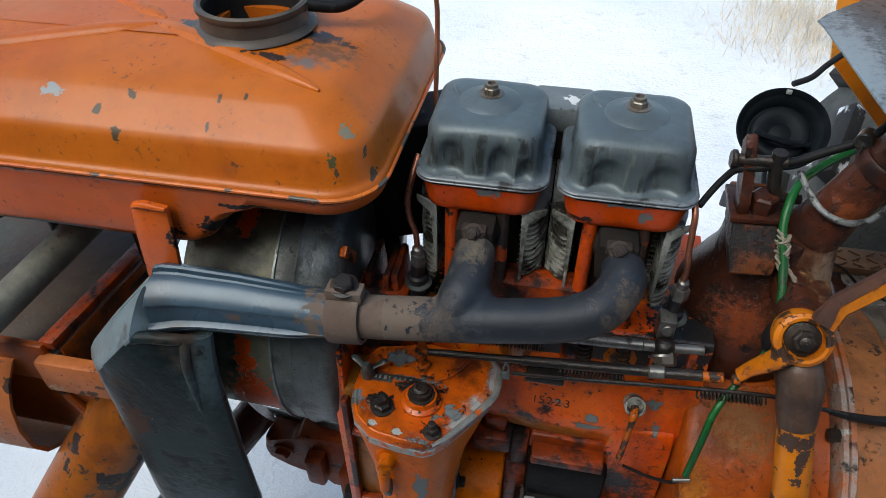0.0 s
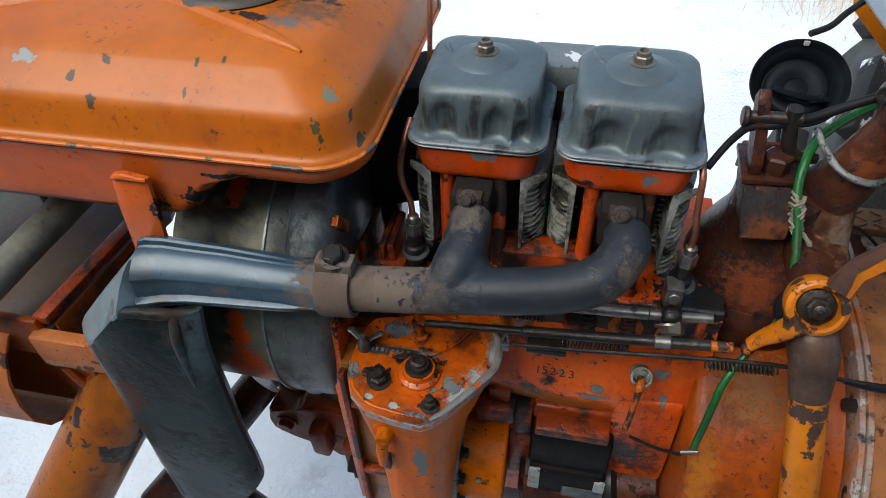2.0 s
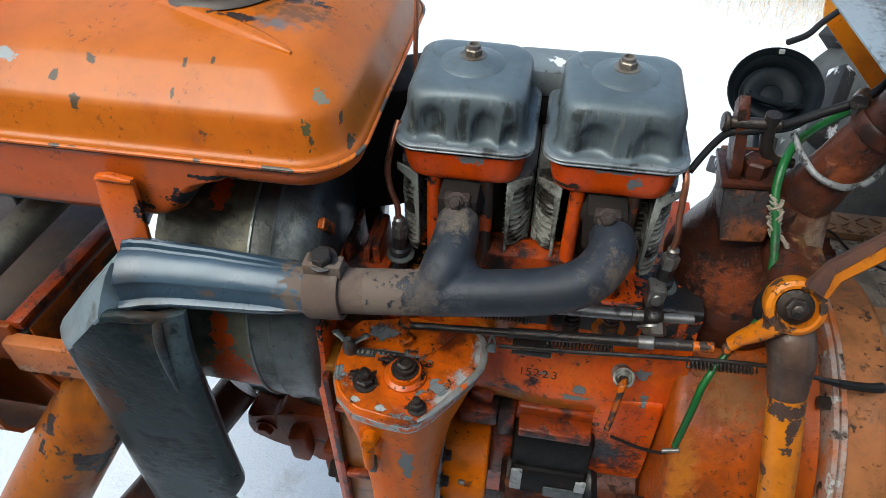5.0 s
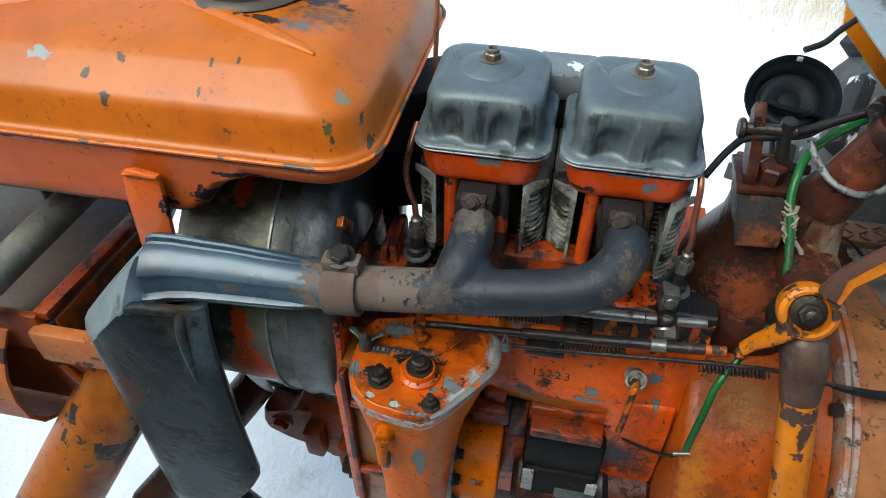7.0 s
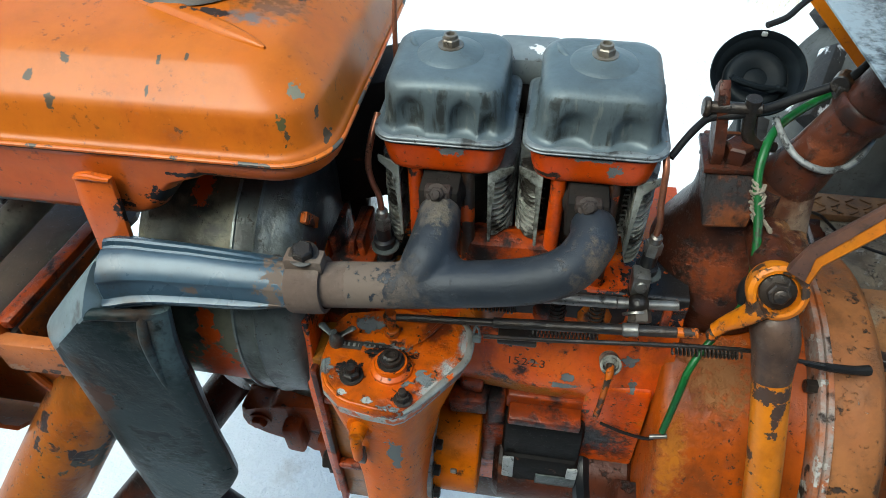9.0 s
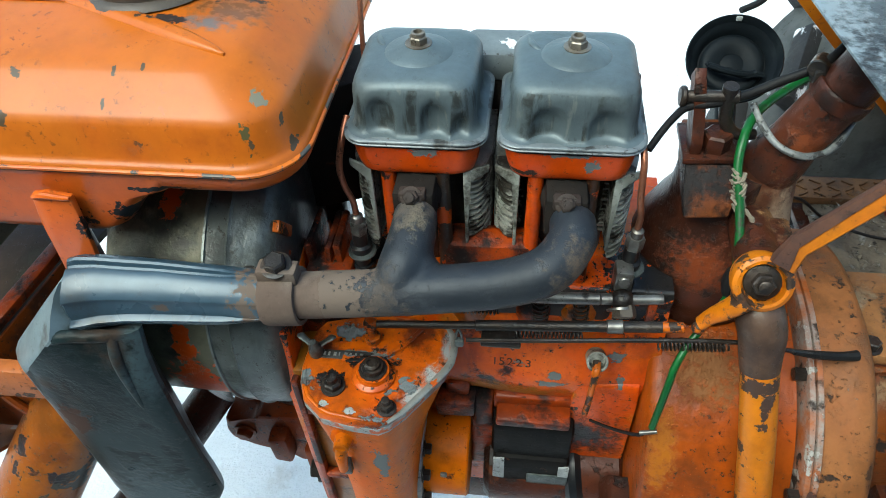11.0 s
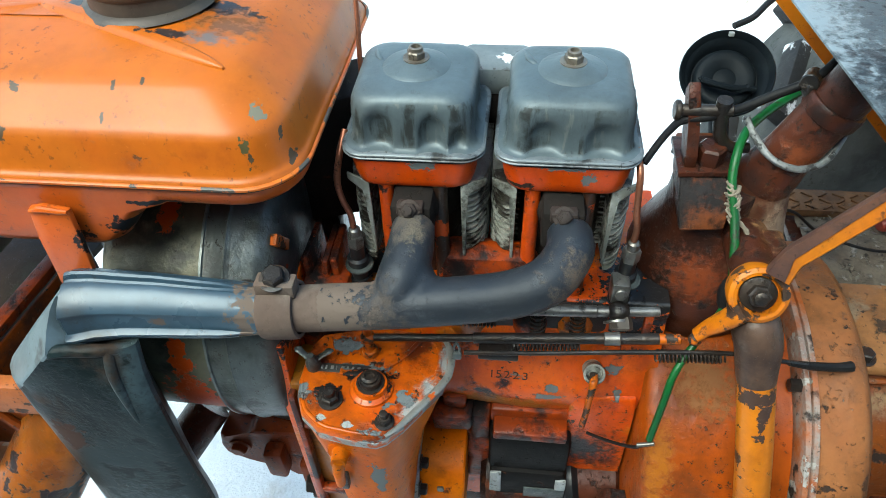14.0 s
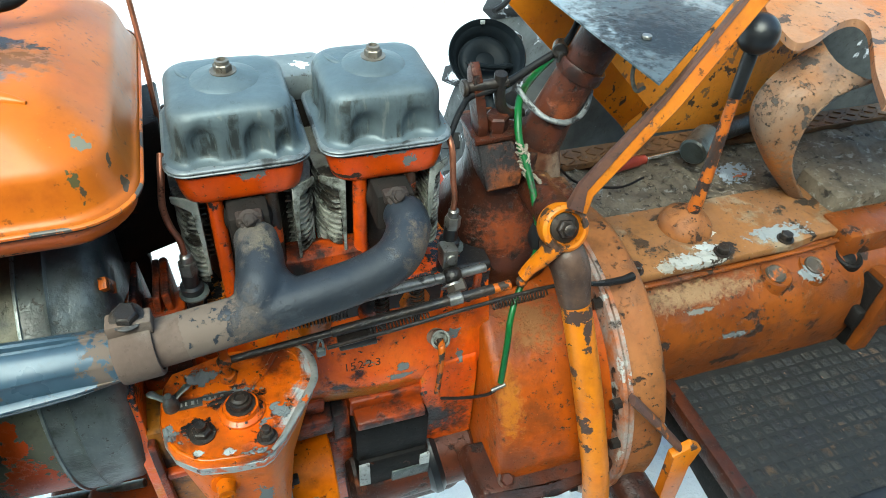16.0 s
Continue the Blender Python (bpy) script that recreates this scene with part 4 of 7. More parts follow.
    part("inlet_duct", rough_up(bm, 0.0007, 38), M_MUFFLER, m, "blued inlet duct with pressed flutes", angle=32)
    across = [(-0.376, -0.157), (-0.354, -0.174), (-0.339, -0.191), (-0.3295, -0.2035), (-0.3245, -0.2115), (-0.3255, -0.2165), (-0.331, -0.2212), (-0.338, -0.2242), (-0.348, -0.2260), (-0.362, -0.2268), (-0.380, -0.2272), (-0.402, -0.2274), (-0.425, -0.2270),
              (-0.440, -0.2264), (-0.450, -0.2250), (-0.462, -0.2205), (-0.476, -0.2130), (-0.486, -0.2050), (-0.493, -0.1960), (-0.496, -0.1820), (-0.494, -0.165), (-0.482, -0.152), (-0.410, -0.150)]

    def mitre(x):
        return min(1.003 + 1.08 * (x + 0.448), 1.074)

    def foot(x):
        return float(np.interp(x, (-0.497, -0.482, -0.455, -0.425, -0.39, -0.365, -0.345, -0.332, -0.3245), (0.628, 0.614, 0.613, 0.626, 0.648, 0.670, 0.696, 0.716, 0.730)))

    def drawn(f, shrink=0.0):
        out = []
        for x, y in across:
            x1, y1 = -0.412 + (x + 0.412) * (1 - shrink), -0.19 + (y + 0.19) * (1 - shrink * 1.5)
            lo, hi = foot(x), min(mitre(x), float(np.interp(x, (-0.402, -0.385, -0.33), (1.058, 1.053, 1.050))))
            y1 += 0.011 * max(0.0, (f - 0.86) / 0.14) * min(1.0, max(0.0, (x + 0.395) / 0.02)) * (y < -0.19)
            out.append(V(x1 + 0.0012 * math.sin(9 * f + 2) * (1 - f), y1, lo + (hi - lo) * f))
        return out

    bm = B()
    loft(bm, [drawn(-0.020, 0.45), drawn(-0.018, 0.25), drawn(-0.012, 0.10), drawn(0.0, 0.03)] + [drawn(f) for f in (0.03, 0.10, 0.2, 0.3, 0.4, 0.5, 0.6, 0.7, 0.8, 0.9, 0.96, 1.0)])
    part("body", rough_up(bm, 0.0018, 18), M_MUFFLER_BOX, m, "dark grey box with sheen and shading in its colour", angle=34)
    for top_z, low_z, x0, y0, r0 in ((1.040, 0.905, -0.3500, -0.2232, 0.0058),):
        bm = B()
        tube(bm, [(x0 + 0.001, y0 + 0.012, top_z + 0.010), (x0, y0 + 0.003, top_z - 0.012), (x0, y0, top_z - 0.035), (x0, y0 + 0.0005, top_z * 0.5 + low_z * 0.5), (x0 + 0.0005, y0 + 0.002, top_z * 0.2 + low_z * 0.8), (x0 + 0.001, y0 + 0.006, low_z - 0.015)], r0, 14, 5)
        part("pressed_ridge", bm, M_MUFFLER_BOX, m, angle=80)
    bm = B()
    tube(bm, [(-0.418, -0.222, 1.034), (-0.402, -0.221, 1.048), (-0.385, -0.2185, 1.0505), (-0.365, -0.216, 1.0495), (-0.345, -0.211, 1.047), (-0.330, -0.204, 1.045)], [0.004, 0.0062, 0.0068, 0.0066, 0.006, 0.004], 12, 5)
    part("weld_seam", rough_up(bm, 0.0012, 90), M_MUFFLER_BOX, m, "lumpy weld under the duct")
    bm = B()

    def cap_ring(k, lift, shrink):
        ring = []
        for x, y in across:
            on = min(1.0, max(0.0, (-0.384 - x) / 0.012))
            x1 = -0.412 + (x + 0.412) * (1 - shrink * on)
            y1 = max(y, -0.2275 + 0.0375 * k) if y < -0.18 else y
            ring.append(V(x1 + k * 0.004, y1 + 0.030 * (1 - on) * (y < -0.19), mitre(x1) + lift * on - 0.022 * (1 - on)))
        return ring

    loft(bm, [cap_ring(0.0, -0.003, -0.010), cap_ring(0.0, 0.001, -0.012), cap_ring(0.10, 0.006, -0.010), cap_ring(0.40, 0.019, -0.006), cap_ring(0.75, 0.031, 0.0), cap_ring(1.0, 0.036, 0.03), cap_ring(1.15, 0.037, 0.10)], start=False)
    part("mitred_cap", rough_up(bm, 0.0005, 30), M_CAP, m, "blue-grey mitred cap with the sky's reflection in its colour", angle=45)
    bm = B()
    tube(bm, [(-0.43, -0.19, 0.69), (-0.40, -0.195, 0.62), (-0.34, -0.205, 0.56)], 0.022, 14)
    part("tail_pipe", bm, M_PIPE, m)


exhaust()


# ---- cooling fan shroud ----
M_BEAD_BAND = surface("rubbed_bead_metal", (0.20, 0.225, 0.22), (0.10, 0.115, 0.11), 0.30, 0.4, 14.0, [((0.03, 0.03, 0.026), 18, 0.52, 0.64, 0.4, 0.1)], 0.2, 150, 433.0, shine=0.45)


def fan_shroud():
    t = thing("fan_shroud", (-0.29, 0.01, 0.75), "round bare-metal fan shroud with flaking orange paint", "fan shroud")
    bm = B()
    c, ax = (-0.40, 0.015, 0.940), (1, 0, 0)
    lathe(bm, [(-0.01, 0.15), (0.0, 0.172), (0.015, 0.18), (0.10, 0.182), (0.118, 0.180)], c, ax, 56)
    part("drum", bm, M_SHROUD, t, angle=50)
    bm = B()
    lathe(bm, [(0.112, 0.178), (0.112, 0.187), (0.135, 0.188), (0.139, 0.191), (0.143, 0.188), (0.165, 0.187), (0.180, 0.180), (0.186, 0.165), (0.187, 0.12)], c, ax, 56)
    part("band", bm, M_BAND, t, "grey sheet-metal band", angle=50)
    bm = B()
    for d in (0.1135, 0.1400):
        lathe(bm, [(d - 0.0022, 0.1865), (d - 0.0012, 0.1893), (d + 0.0012, 0.1893), (d + 0.0022, 0.1865)], c, ax, 56, False, False)
    part("rolled_bead", rough_up(bm, 0.0006, 30), M_BEAD_BAND, t, "bright rubbed beads")
    for a, w in ((38, 0.012), (62, 0.009)):
        bm = B()
        ca, sa = math.cos(radians(a)), math.sin(radians(a))
        prism(bm, [(-0.218, 0.015 - 0.183 * sa, 0.94 + 0.183 * ca), (-0.213, 0.015 - 0.150 * sa, 0.94 + 0.150 * ca), (-0.208, 0.015 - 0.150 * sa, 0.94 + 0.150 * ca), (-0.210, 0.015 - 0.186 * sa, 0.94 + 0.186 * ca)], (0, w * ca, w * sa), 0.001)
        part("clip_tab", bm, M_CHIPPED, t, "orange chipped clip tab")
    bm = B()
    bolt(bm, (-0.235, -0.135, 1.06), (0.2, -1, 0.6), 0.007, 0.008)
    part("band_bolt", bm, M_DARK_STEEL, t)
    bm = B()
    prism(bm, [(-0.232, -0.085, 1.080), (-0.222, -0.085, 1.082), (-0.216, -0.088, 1.035), (-0.222, -0.092, 0.985), (-0.232, -0.092, 0.990), (-0.228, -0.088, 1.040)], (0, 0.006, 0), 0.001)
    part("flange_tab", rough_up(bm, 0.0015, 60), M_CHIPPED, t, "orange chipped flange tab")


fan_shroud()


# ---- engine block ----
def engine_block():
    t = thing("engine_block", (0, 0, 0.55), "oily orange cast-iron engine block with worn paint", "engine block")
    prof = [(-0.052, 0.992), (-0.066, 0.988), (-0.072, 0.955), (-0.082, 0.925), (-0.092, 0.885), (-0.098, 0.855), (-0.092, 0.825), (-0.075, 0.800), (-0.082, 0.70), (-0.08, 0.56), (0.13, 0.56), (0.13, 0.992)]
    bm = B()
    side = [(p.x, p.y) for p in smooth_path([V(y, z, 0) for y, z in prof[:8]], 5)] + prof[8:]
    loft(bm, [[V(x, y + 0.004 * math.sin(3 + x * 26) * (0.80 < z < 0.97), z) for y, z in side] for x in [-0.155 + 0.0118 * k for k in range(31)]])
    part("crankcase", bm, M_ENGINE, t, angle=50)
    bm = B()
    block(bm, (-0.210, -0.09, 0.56), (-0.154, 0.13, 0.865), 0.006)
    part("front_case", rough_up(bm, 0.002, 40), M_SOOTED, t)
    bm = B()
    block(bm, (-0.210, -0.10, 0.86), (-0.154, -0.035, 0.975), 0.008)
    part("front_boss", rough_up(bm, 0.003, 40), M_SOOTED, t)
    bm = B()
    prism(bm, [(0.105, y, z) for y, z in ((-0.06, 0.868), (-0.0985, 0.860), (-0.1015, 0.83), (-0.1015, 0.78), (-0.100, 0.70), (-0.095, 0.60), (-0.05, 0.60), (-0.05, 0.868))], (0.078, 0, 0), 0.008)
    part("rear_step", rough_up(bm, 0.002, 40), M_ENGINE, t)
    bm = B()
    prism(bm, [(-0.224, -0.150, 0.985), (-0.224, -0.156, 0.90), (-0.224, -0.155, 0.60), (-0.224, 0.12, 0.60), (-0.224, 0.12, 0.93), (-0.224, -0.04, 1.01)], (0.014, 0, 0), 0.002)
    part("timing_plate", rough_up(bm, 0.002, 40), M_ENGINE, t)
    for z in (0.97, 0.90, 0.82, 0.74, 0.66):
        bm = B()
        bolt(bm, (-0.224, -0.13, z), (-1, 0, 0), 0.007, 0.008)
        part("plate_bolt", bm, M_DARK_STEEL, t)
    for k, xx in enumerate((-0.135, -0.02, 0.05, 0.1)):
        bm = B()
        lathe(bm, [(-0.01, 0.024), (0.015, 0.022), (0.026, 0.015), (0.030, 0.006)], (xx, -0.062, 0.955), (0, -0.35, 1), 20)
        part("tappet_boss", bm, M_SOOTED if k in (0, 2) else M_OCHRE_B, t)
    bm = B()
    block(bm, (-0.205, -0.075, 0.960), (-0.152, -0.03, 1.005), 0.006)
    part("lug", rough_up(bm, 0.002, 60), M_SOOTED, t)
    for x0, lean in ((-0.202, -4), (-0.186, 6), (-0.171, -3)):
        bm = B()
        block(bm, (x0, -0.062, 0.955), (x0 + 0.008, 0.0, 1.030), 0.003, (0, lean, 0))
        part("cast_rib", rough_up(bm, 0.0022, 70, x0 * 50), M_SOOTED, t)
    # added black block: the shadow between exhaust pipe and rods, given a shape
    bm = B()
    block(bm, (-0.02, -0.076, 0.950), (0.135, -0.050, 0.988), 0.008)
    part("shadow_ledge", rough_up(bm, 0.003, 60), M_SOOT_SHADOW, t, "black ledge standing in for the shadow under the exhaust pipe")
    bm = B()
    tube(bm, [(-0.235, -0.09, 1.085), (-0.225, -0.085, 1.06), (-0.216, -0.08, 1.035)], 0.0045, 8)
    part("dark_pin", bm, M_SOOTED, t)
    bm = B()
    block(bm, (-0.055, -0.062, 0.975), (0.055, -0.02, 1.045), 0.016)
    part("centre_rib", rough_up(bm, 0.003, 50), M_SOOTED, t)


engine_block()


def governor():
    t = thing("governor_housing", (-0.12, -0.16, 0.60), "orange governor housing with a bolted chipped lid", "pump housing")
    lid = [(-0.192, -0.140), (-0.193, -0.168), (-0.190, -0.186), (-0.181, -0.206), (-0.160, -0.223), (-0.130, -0.229), (-0.100, -0.231), (-0.090, -0.226), (-0.075, -0.210), (-0.040, -0.160), (-0.034, -0.142), (-0.034, -0.122), (-0.042, -0.105), (-0.06, -0.095), (-0.12, -0.09), (-0.180, -0.105), (-0.189, -0.12)]
    cx, cy = -0.118, -0.15

    def ring(z, s, dy=0.0):
        return [V(cx + (x - cx) * s, cy + (y - cy) * s + dy, z) for x, y in lid]

    bm = B()
    loft(bm, [ring(0.938, 0.985), ring(0.938, 1.0), ring(0.951, 1.0), ring(0.955, 0.975)])
    top = part("lid", bm, M_LID, t, "orange lid with grey worn edge")
    bm = B()
    loft(bm, [ring(0.9335, 0.96), ring(0.9335, 0.985), ring(0.9375, 0.985), ring(0.9375, 0.96)])
    part("gasket", bm, M_GREYP, t)
    low = [(-0.160, -0.14), (-0.161, -0.16), (-0.16, -0.18), (-0.158, -0.20), (-0.15, -0.214), (-0.135, -0.219), (-0.105, -0.220), (-0.096, -0.217), (-0.088, -0.205), (-0.082, -0.17), (-0.08, -0.15), (-0.08, -0.13), (-0.08, -0.115), (-0.09, -0.10), (-0.12, -0.09), (-0.150, -0.10), (-0.158, -0.12)]
    bm = B()
    lows = lambda z, f: [V(x0 + (x1 - x0) * f, y0 + (y1 - y0) * f, z) for (x0, y0), (x1, y1) in zip([(cx + (x - cx) * 0.97, cy + (y - cy) * 0.97) for x, y in lid], low)]
    loft(bm, [lows(0.55, 1.1), lows(0.76, 1.0), lows(0.86, 0.62), lows(0.92, 0.12), lows(0.9333, 0.0)])
    part("body", bm, M_YELLOWED_B, t, angle=60)
    bm = B()
    block(bm, (-0.212, -0.158, 0.60), (-0.145, -0.10, 0.93), 0.004)
    part("side_web", bm, M_OCHRE, t, "brownish stained web")
    for lo, hi in (((-0.212, -0.170, 0.60), (-0.203, -0.157, 0.925)), ((-0.204, -0.169, 0.856), (-0.150, -0.157, 0.866)), ((-0.204, -0.169, 0.700), (-0.150, -0.157, 0.712))):
        bm = B()
        block(bm, lo, hi, 0.003)
        part("web_rib", rough_up(bm, 0.0012, 60), M_SOOTED, t)
    bm = B()
    loft(bm, [ring(0.9385, 0.99), ring(0.9385, 1.004), ring(0.9425, 1.006), ring(0.9465, 1.004), ring(0.9475, 0.99)])
    part("lid_bead", bm, M_BEAD, t, "bare silvery bead round the lid")
    edge = [V(x, y, 0.954) for x, y in lid[7:14]]
    bm = B()
    tube(bm, edge, [0.002, 0.0035, 0.0045, 0.0045, 0.004, 0.0035, 0.002], 10, 5, 0.45)
    part("worn_lip", bm, M_LIP, t, "bare silvery lip of the lid")
    for at, r, h in (((-0.153, -0.190, 0.955), 0.0096, 0.016), ((-0.093, -0.211, 0.955), 0.0075, 0.016)):
        bm = B()
        stud(bm, at, (0, 0, 1), r, h)
        part("lid_nut", bm, M_DARK_STEEL, top, "oily nut")
    bm = B()
    lathe(bm, [(0, 0.0235), (0.004, 0.0228), (0.007, 0.0185), (0.012, 0.0172)], (-0.113, -0.173, 0.954), (0, 0, 1), 26)
    part("filler_boss", bm, M_LID, top)
    bm = B()
    lathe(bm, [(0.010, 0.0150), (0.0135, 0.0150), (0.0135, 0.0115), (0.020, 0.0115), (0.020, 0.0085), (0.0235, 0.0085), (0.0245, 0.0055), (0.022, 0.0045)], (-0.113, -0.173, 0.954), (0, 0, 1), 12)
    part("filler_plug", bm, M_DARK_STEEL, top)
    bm = B()
    tube(bm, [(-0.15, -0.155, 0.957), (-0.128, -0.155, 0.9575), (-0.108, -0.150, 0.957)], 0.0045, 8, 4, 0.5)
    tube(bm, [(-0.108, -0.15, 0.957), (-0.085, -0.13, 0.957), (-0.07, -0.108, 0.957)], 0.003, 8, 4, 0.6)
    part("cast_rib", bm, M_LID, top)
    bm = B()
    prism(bm, [(-0.150 + 0.028 * c + 0.0055 * math.cos(radians(a)), -0.150 + 0.0055 * math.sin(radians(a)), 0.9545) for c, a in ((1, -90), (1, -45), (1, 0), (1, 45), (1, 90), (-1, 90), (-1, 135), (-1, 180), (-1, 225), (-1, 270))], (0, 0, 0.0016), 0.0004)
    tray = part("maker_plate", bm, M_PLATE_DARK, top, "dark capsule with raised worn letters")
    for k, w in enumerate((3, 2, 3, 1, 3, 2, 2, 3)):
        bm = B()
        block(bm, (-0.173 + 0.0058 * k, -0.1525, 0.956), (-0.173 + 0.0058 * k + 0.0011 * w, -0.1478, 0.9572), 0.0004)
        part("letter_bar", bm, M_LIP, top)
    bm = B()
    inner = [V(cx + (x - cx) * 0.86, cy + 0.002 + (y - cy) * 0.86, 0.9548) for x, y in lid[8:14]]
    tube(bm, inner, [0.0010, 0.0022, 0.0026, 0.0024, 0.0020, 0.0010], 8, 5, 0.5)
    tube(bm, [V(cx + (x - cx) * 0.93, cy + (y - cy) * 0.93, 0.9548) for x, y in lid[1:8]], [0.0010, 0.0018, 0.0022, 0.0018, 0.0016, 0.0010], 8, 5, 0.5)
    part("raised_bead", rough_up(bm, 0.0006, 120), M_LID, top)
    bm = B()
    hubw = V(-0.180, -0.150, 0.960)
    lathe(bm, [(-0.004, 0.0085), (0.004, 0.008), (0.010, 0.0062), (0.013, 0.0042), (0.019, 0.0036)], hubw, (0, -0.15, 1), 16)
    for e in (-1, 1):
        tube(bm, [hubw + V(e * 0.003, 0.002, 0.006), hubw + V(e * 0.010, 0.005, 0.010), hubw + V(e * 0.017, 0.009, 0.013), hubw + V(e * 0.021, 0.011, 0.012)], [0.0045, 0.0034, 0.0046, 0.0018], 10, 5, 0.35)
    part("wing_nut", bm, M_BAND, top, "grey wing nut")
    bm = B()
    lathe(bm, [(0, 0.015), (0.003, 0.0145), (0.003, 0.010), (0.008, 0.009), (0.018, 0.008)], (-0.140, -0.222, 0.912), (0, -1, 0.15), 20)
    tube(bm, [(-0.140, -0.236, 0.915), (-0.141, -0.240, 0.900), (-0.142, -0.240, 0.875)], [0.007, 0.0065, 0.005], 10)
    part("drain_tap", bm, M_YELLOWED_B, t)
    bm = B()
    block(bm, (-0.147, -0.232, 0.845), (-0.138, -0.222, 0.870), 0.002)
    part("tap_stem", bm, M_DARK_STEEL, t)


M_PLATE_DARK = surface("grimy_recess", (0.05, 0.052, 0.050), (0.025, 0.022, 0.020), 0.4, 0.2, 40.0, [], 0.4, 160, 421.0)
M_LIP = surface("bare_lip_metal", (0.30, 0.30, 0.28), (0.17, 0.17, 0.155), 0.36, 0.4, 20.0, [((0.42, 0.07, 0.002), 22, 0.60, 0.62, 0.4, 0), (GRIME, 30, 0.62, 0.68, 0.5, 0)], 0.3, 120, 353.0)
M_BEAD = surface("bare_bead_metal", (0.34, 0.35, 0.34), (0.22, 0.225, 0.21), 0.36, 0.5, 20.0, [((0.42, 0.07, 0.002), 16, 0.54, 0.58, 0.4, 0), (GRIME, 30, 0.60, 0.66, 0.5, 0)], 0.3, 120, 313.0)
SILVER = (0.27, 0.275, 0.265)
M_LID = surface("lid_orange_worn", (0.50, 0.098, 0.001), (0.42, 0.060, 0.001), 0.30, 0, 9.0, [((0.10, 0.016, 0.003), 16, 0.50, 0.66, 0.35, 0), (GRIME, 28, 0.60, 0.66, 0.4, 0), (BARE, 34, 0.64, 0.66, 0.45, 0.2)], 0.6, 120, 151.0, 0.3, spots=[
    (SILVER, (-0.053, -0.172, 0.953), (0.012, 0.020, 0.012), 0.35, True), (SILVER, (-0.068, -0.195, 0.953), (0.014, 0.014, 0.012), 0.35, True), (SILVER, (-0.040, -0.128, 0.953), (0.007, 0.026, 0.012), 0.35, True), (BARE, (-0.075, -0.183, 0.953), (0.012, 0.012, 0.012), 0.4), (BARE, (-0.185, -0.178, 0.953), (0.007, 0.010, 0.012), 0.4), (PALE, (-0.160, -0.211, 0.953), (0.006, 0.005, 0.01), 0.4), (PALE, (-0.130, -0.217, 0.953), (0.008, 0.005, 0.01), 0.4),
    (BARE, (-0.102, -0.224, 0.948), (0.024, 0.008, 0.01), 0.4), (BARE, (-0.150, -0.118, 0.955), (0.022, 0.014, 0.012), 0.45), (BARE, (-0.125, -0.148, 0.956), (0.036, 0.007, 0.012), 0.45), (SOOT, (-0.118, -0.158, 0.955), (0.030, 0.010, 0.012), 0.4), (SOOT, (-0.158, -0.182, 0.955), (0.016, 0.014, 0.006), 0.4), (SOOT, (-0.112, -0.172, 0.960), (0.024, 0.018, 0.006), 0.4)], weather=0.9)
M_YELLOWED_B = surface("bright_orange_casting", (0.58, 0.145, 0.001), (0.50, 0.092, 0.001), 0.42, 0, 8.0, [(GRIME, 24, 0.62, 0.70, 0.4, 0), ((0.24, 0.060, 0.002), 10, 0.54, 0.70, 0.35, 0)], 0.3, 120, 157.0, 0.0, shine=0.09, spots=[(BARE, (-0.105, -0.222, 0.86), (0.010, 0.02, 0.04), 0.5)], weather=0.6)
M_OCHRE = surface("oil_browned_paint", (0.20, 0.075, 0.004), (0.28, 0.095, 0.006), 0.36, 0, 9.0, [(GRIME, 17, 0.50, 0.66, 0.45, 0)], 0.2, 120, 163.0, 0.3)
governor()


# ---- rods, injectors and small fittings on the engine ----
def injector(x, y, z, pipe, label):
    t = thing("fuel_injector", (x, y, z - 0.085), label, "injector", "injectors of the engine")
    bm = B()
    lathe(bm, [(-0.085, 0.012), (-0.060, 0.012), (-0.060, 0.009), (-0.045, 0.009), (-0.043, 0.012), (-0.030, 0.012), (-0.028, 0.0085), (-0.008, 0.0085)], (x, y, z), (0.03, -0.05, 1), 18)
    part("holder", bm, M_BLACK, t)
    bm = B()
    lathe(bm, [(0, 0.006), (0.0005, 0.0155), (0.0025, 0.0155), (0.003, 0.006)], (x, y, z - 0.041), (0.03, -0.05, 1), 22)
    part("washer", bm, M_BAND, t)
    bm = B()
    lathe(bm, [(0, 0.0095), (0.014, 0.0095), (0.016, 0.008)], (x, y, z - 0.010), (0.03, -0.05, 1), 6)
    lathe(bm, [(0.015, 0.0065), (0.024, 0.0062), (0.026, 0.004)], (x, y, z - 0.010), (0.03, -0.05, 1), 14)
    part("union_nut", bm, M_STEEL, t, "bright union nut")
    bm = B()
    tube(bm, pipe, 0.0034, 10)
    part("fuel_pipe", bm, M_COPPER, t, "bent copper fuel pipe")
    return t


injector(-0.141, -0.055, 1.060, [(-0.141, -0.055, 1.075), (-0.142, -0.056, 1.095), (-0.147, -0.058, 1.115), (-0.149, -0.058, 1.14), (-0.145, -0.05, 1.165), (-0.142, -0.03, 1.18)], "oily fuel injector with a copper pipe beside the cylinder")
injector(0.146, -0.062, 1.066, [(0.146, -0.062, 1.082), (0.146, -0.064, 1.100), (0.142, -0.066, 1.122), (0.140, -0.066, 1.145), (0.139, -0.060, 1.165), (0.136, -0.04, 1.178)], "greasy fuel injector with a copper pipe beside the clutch housing")


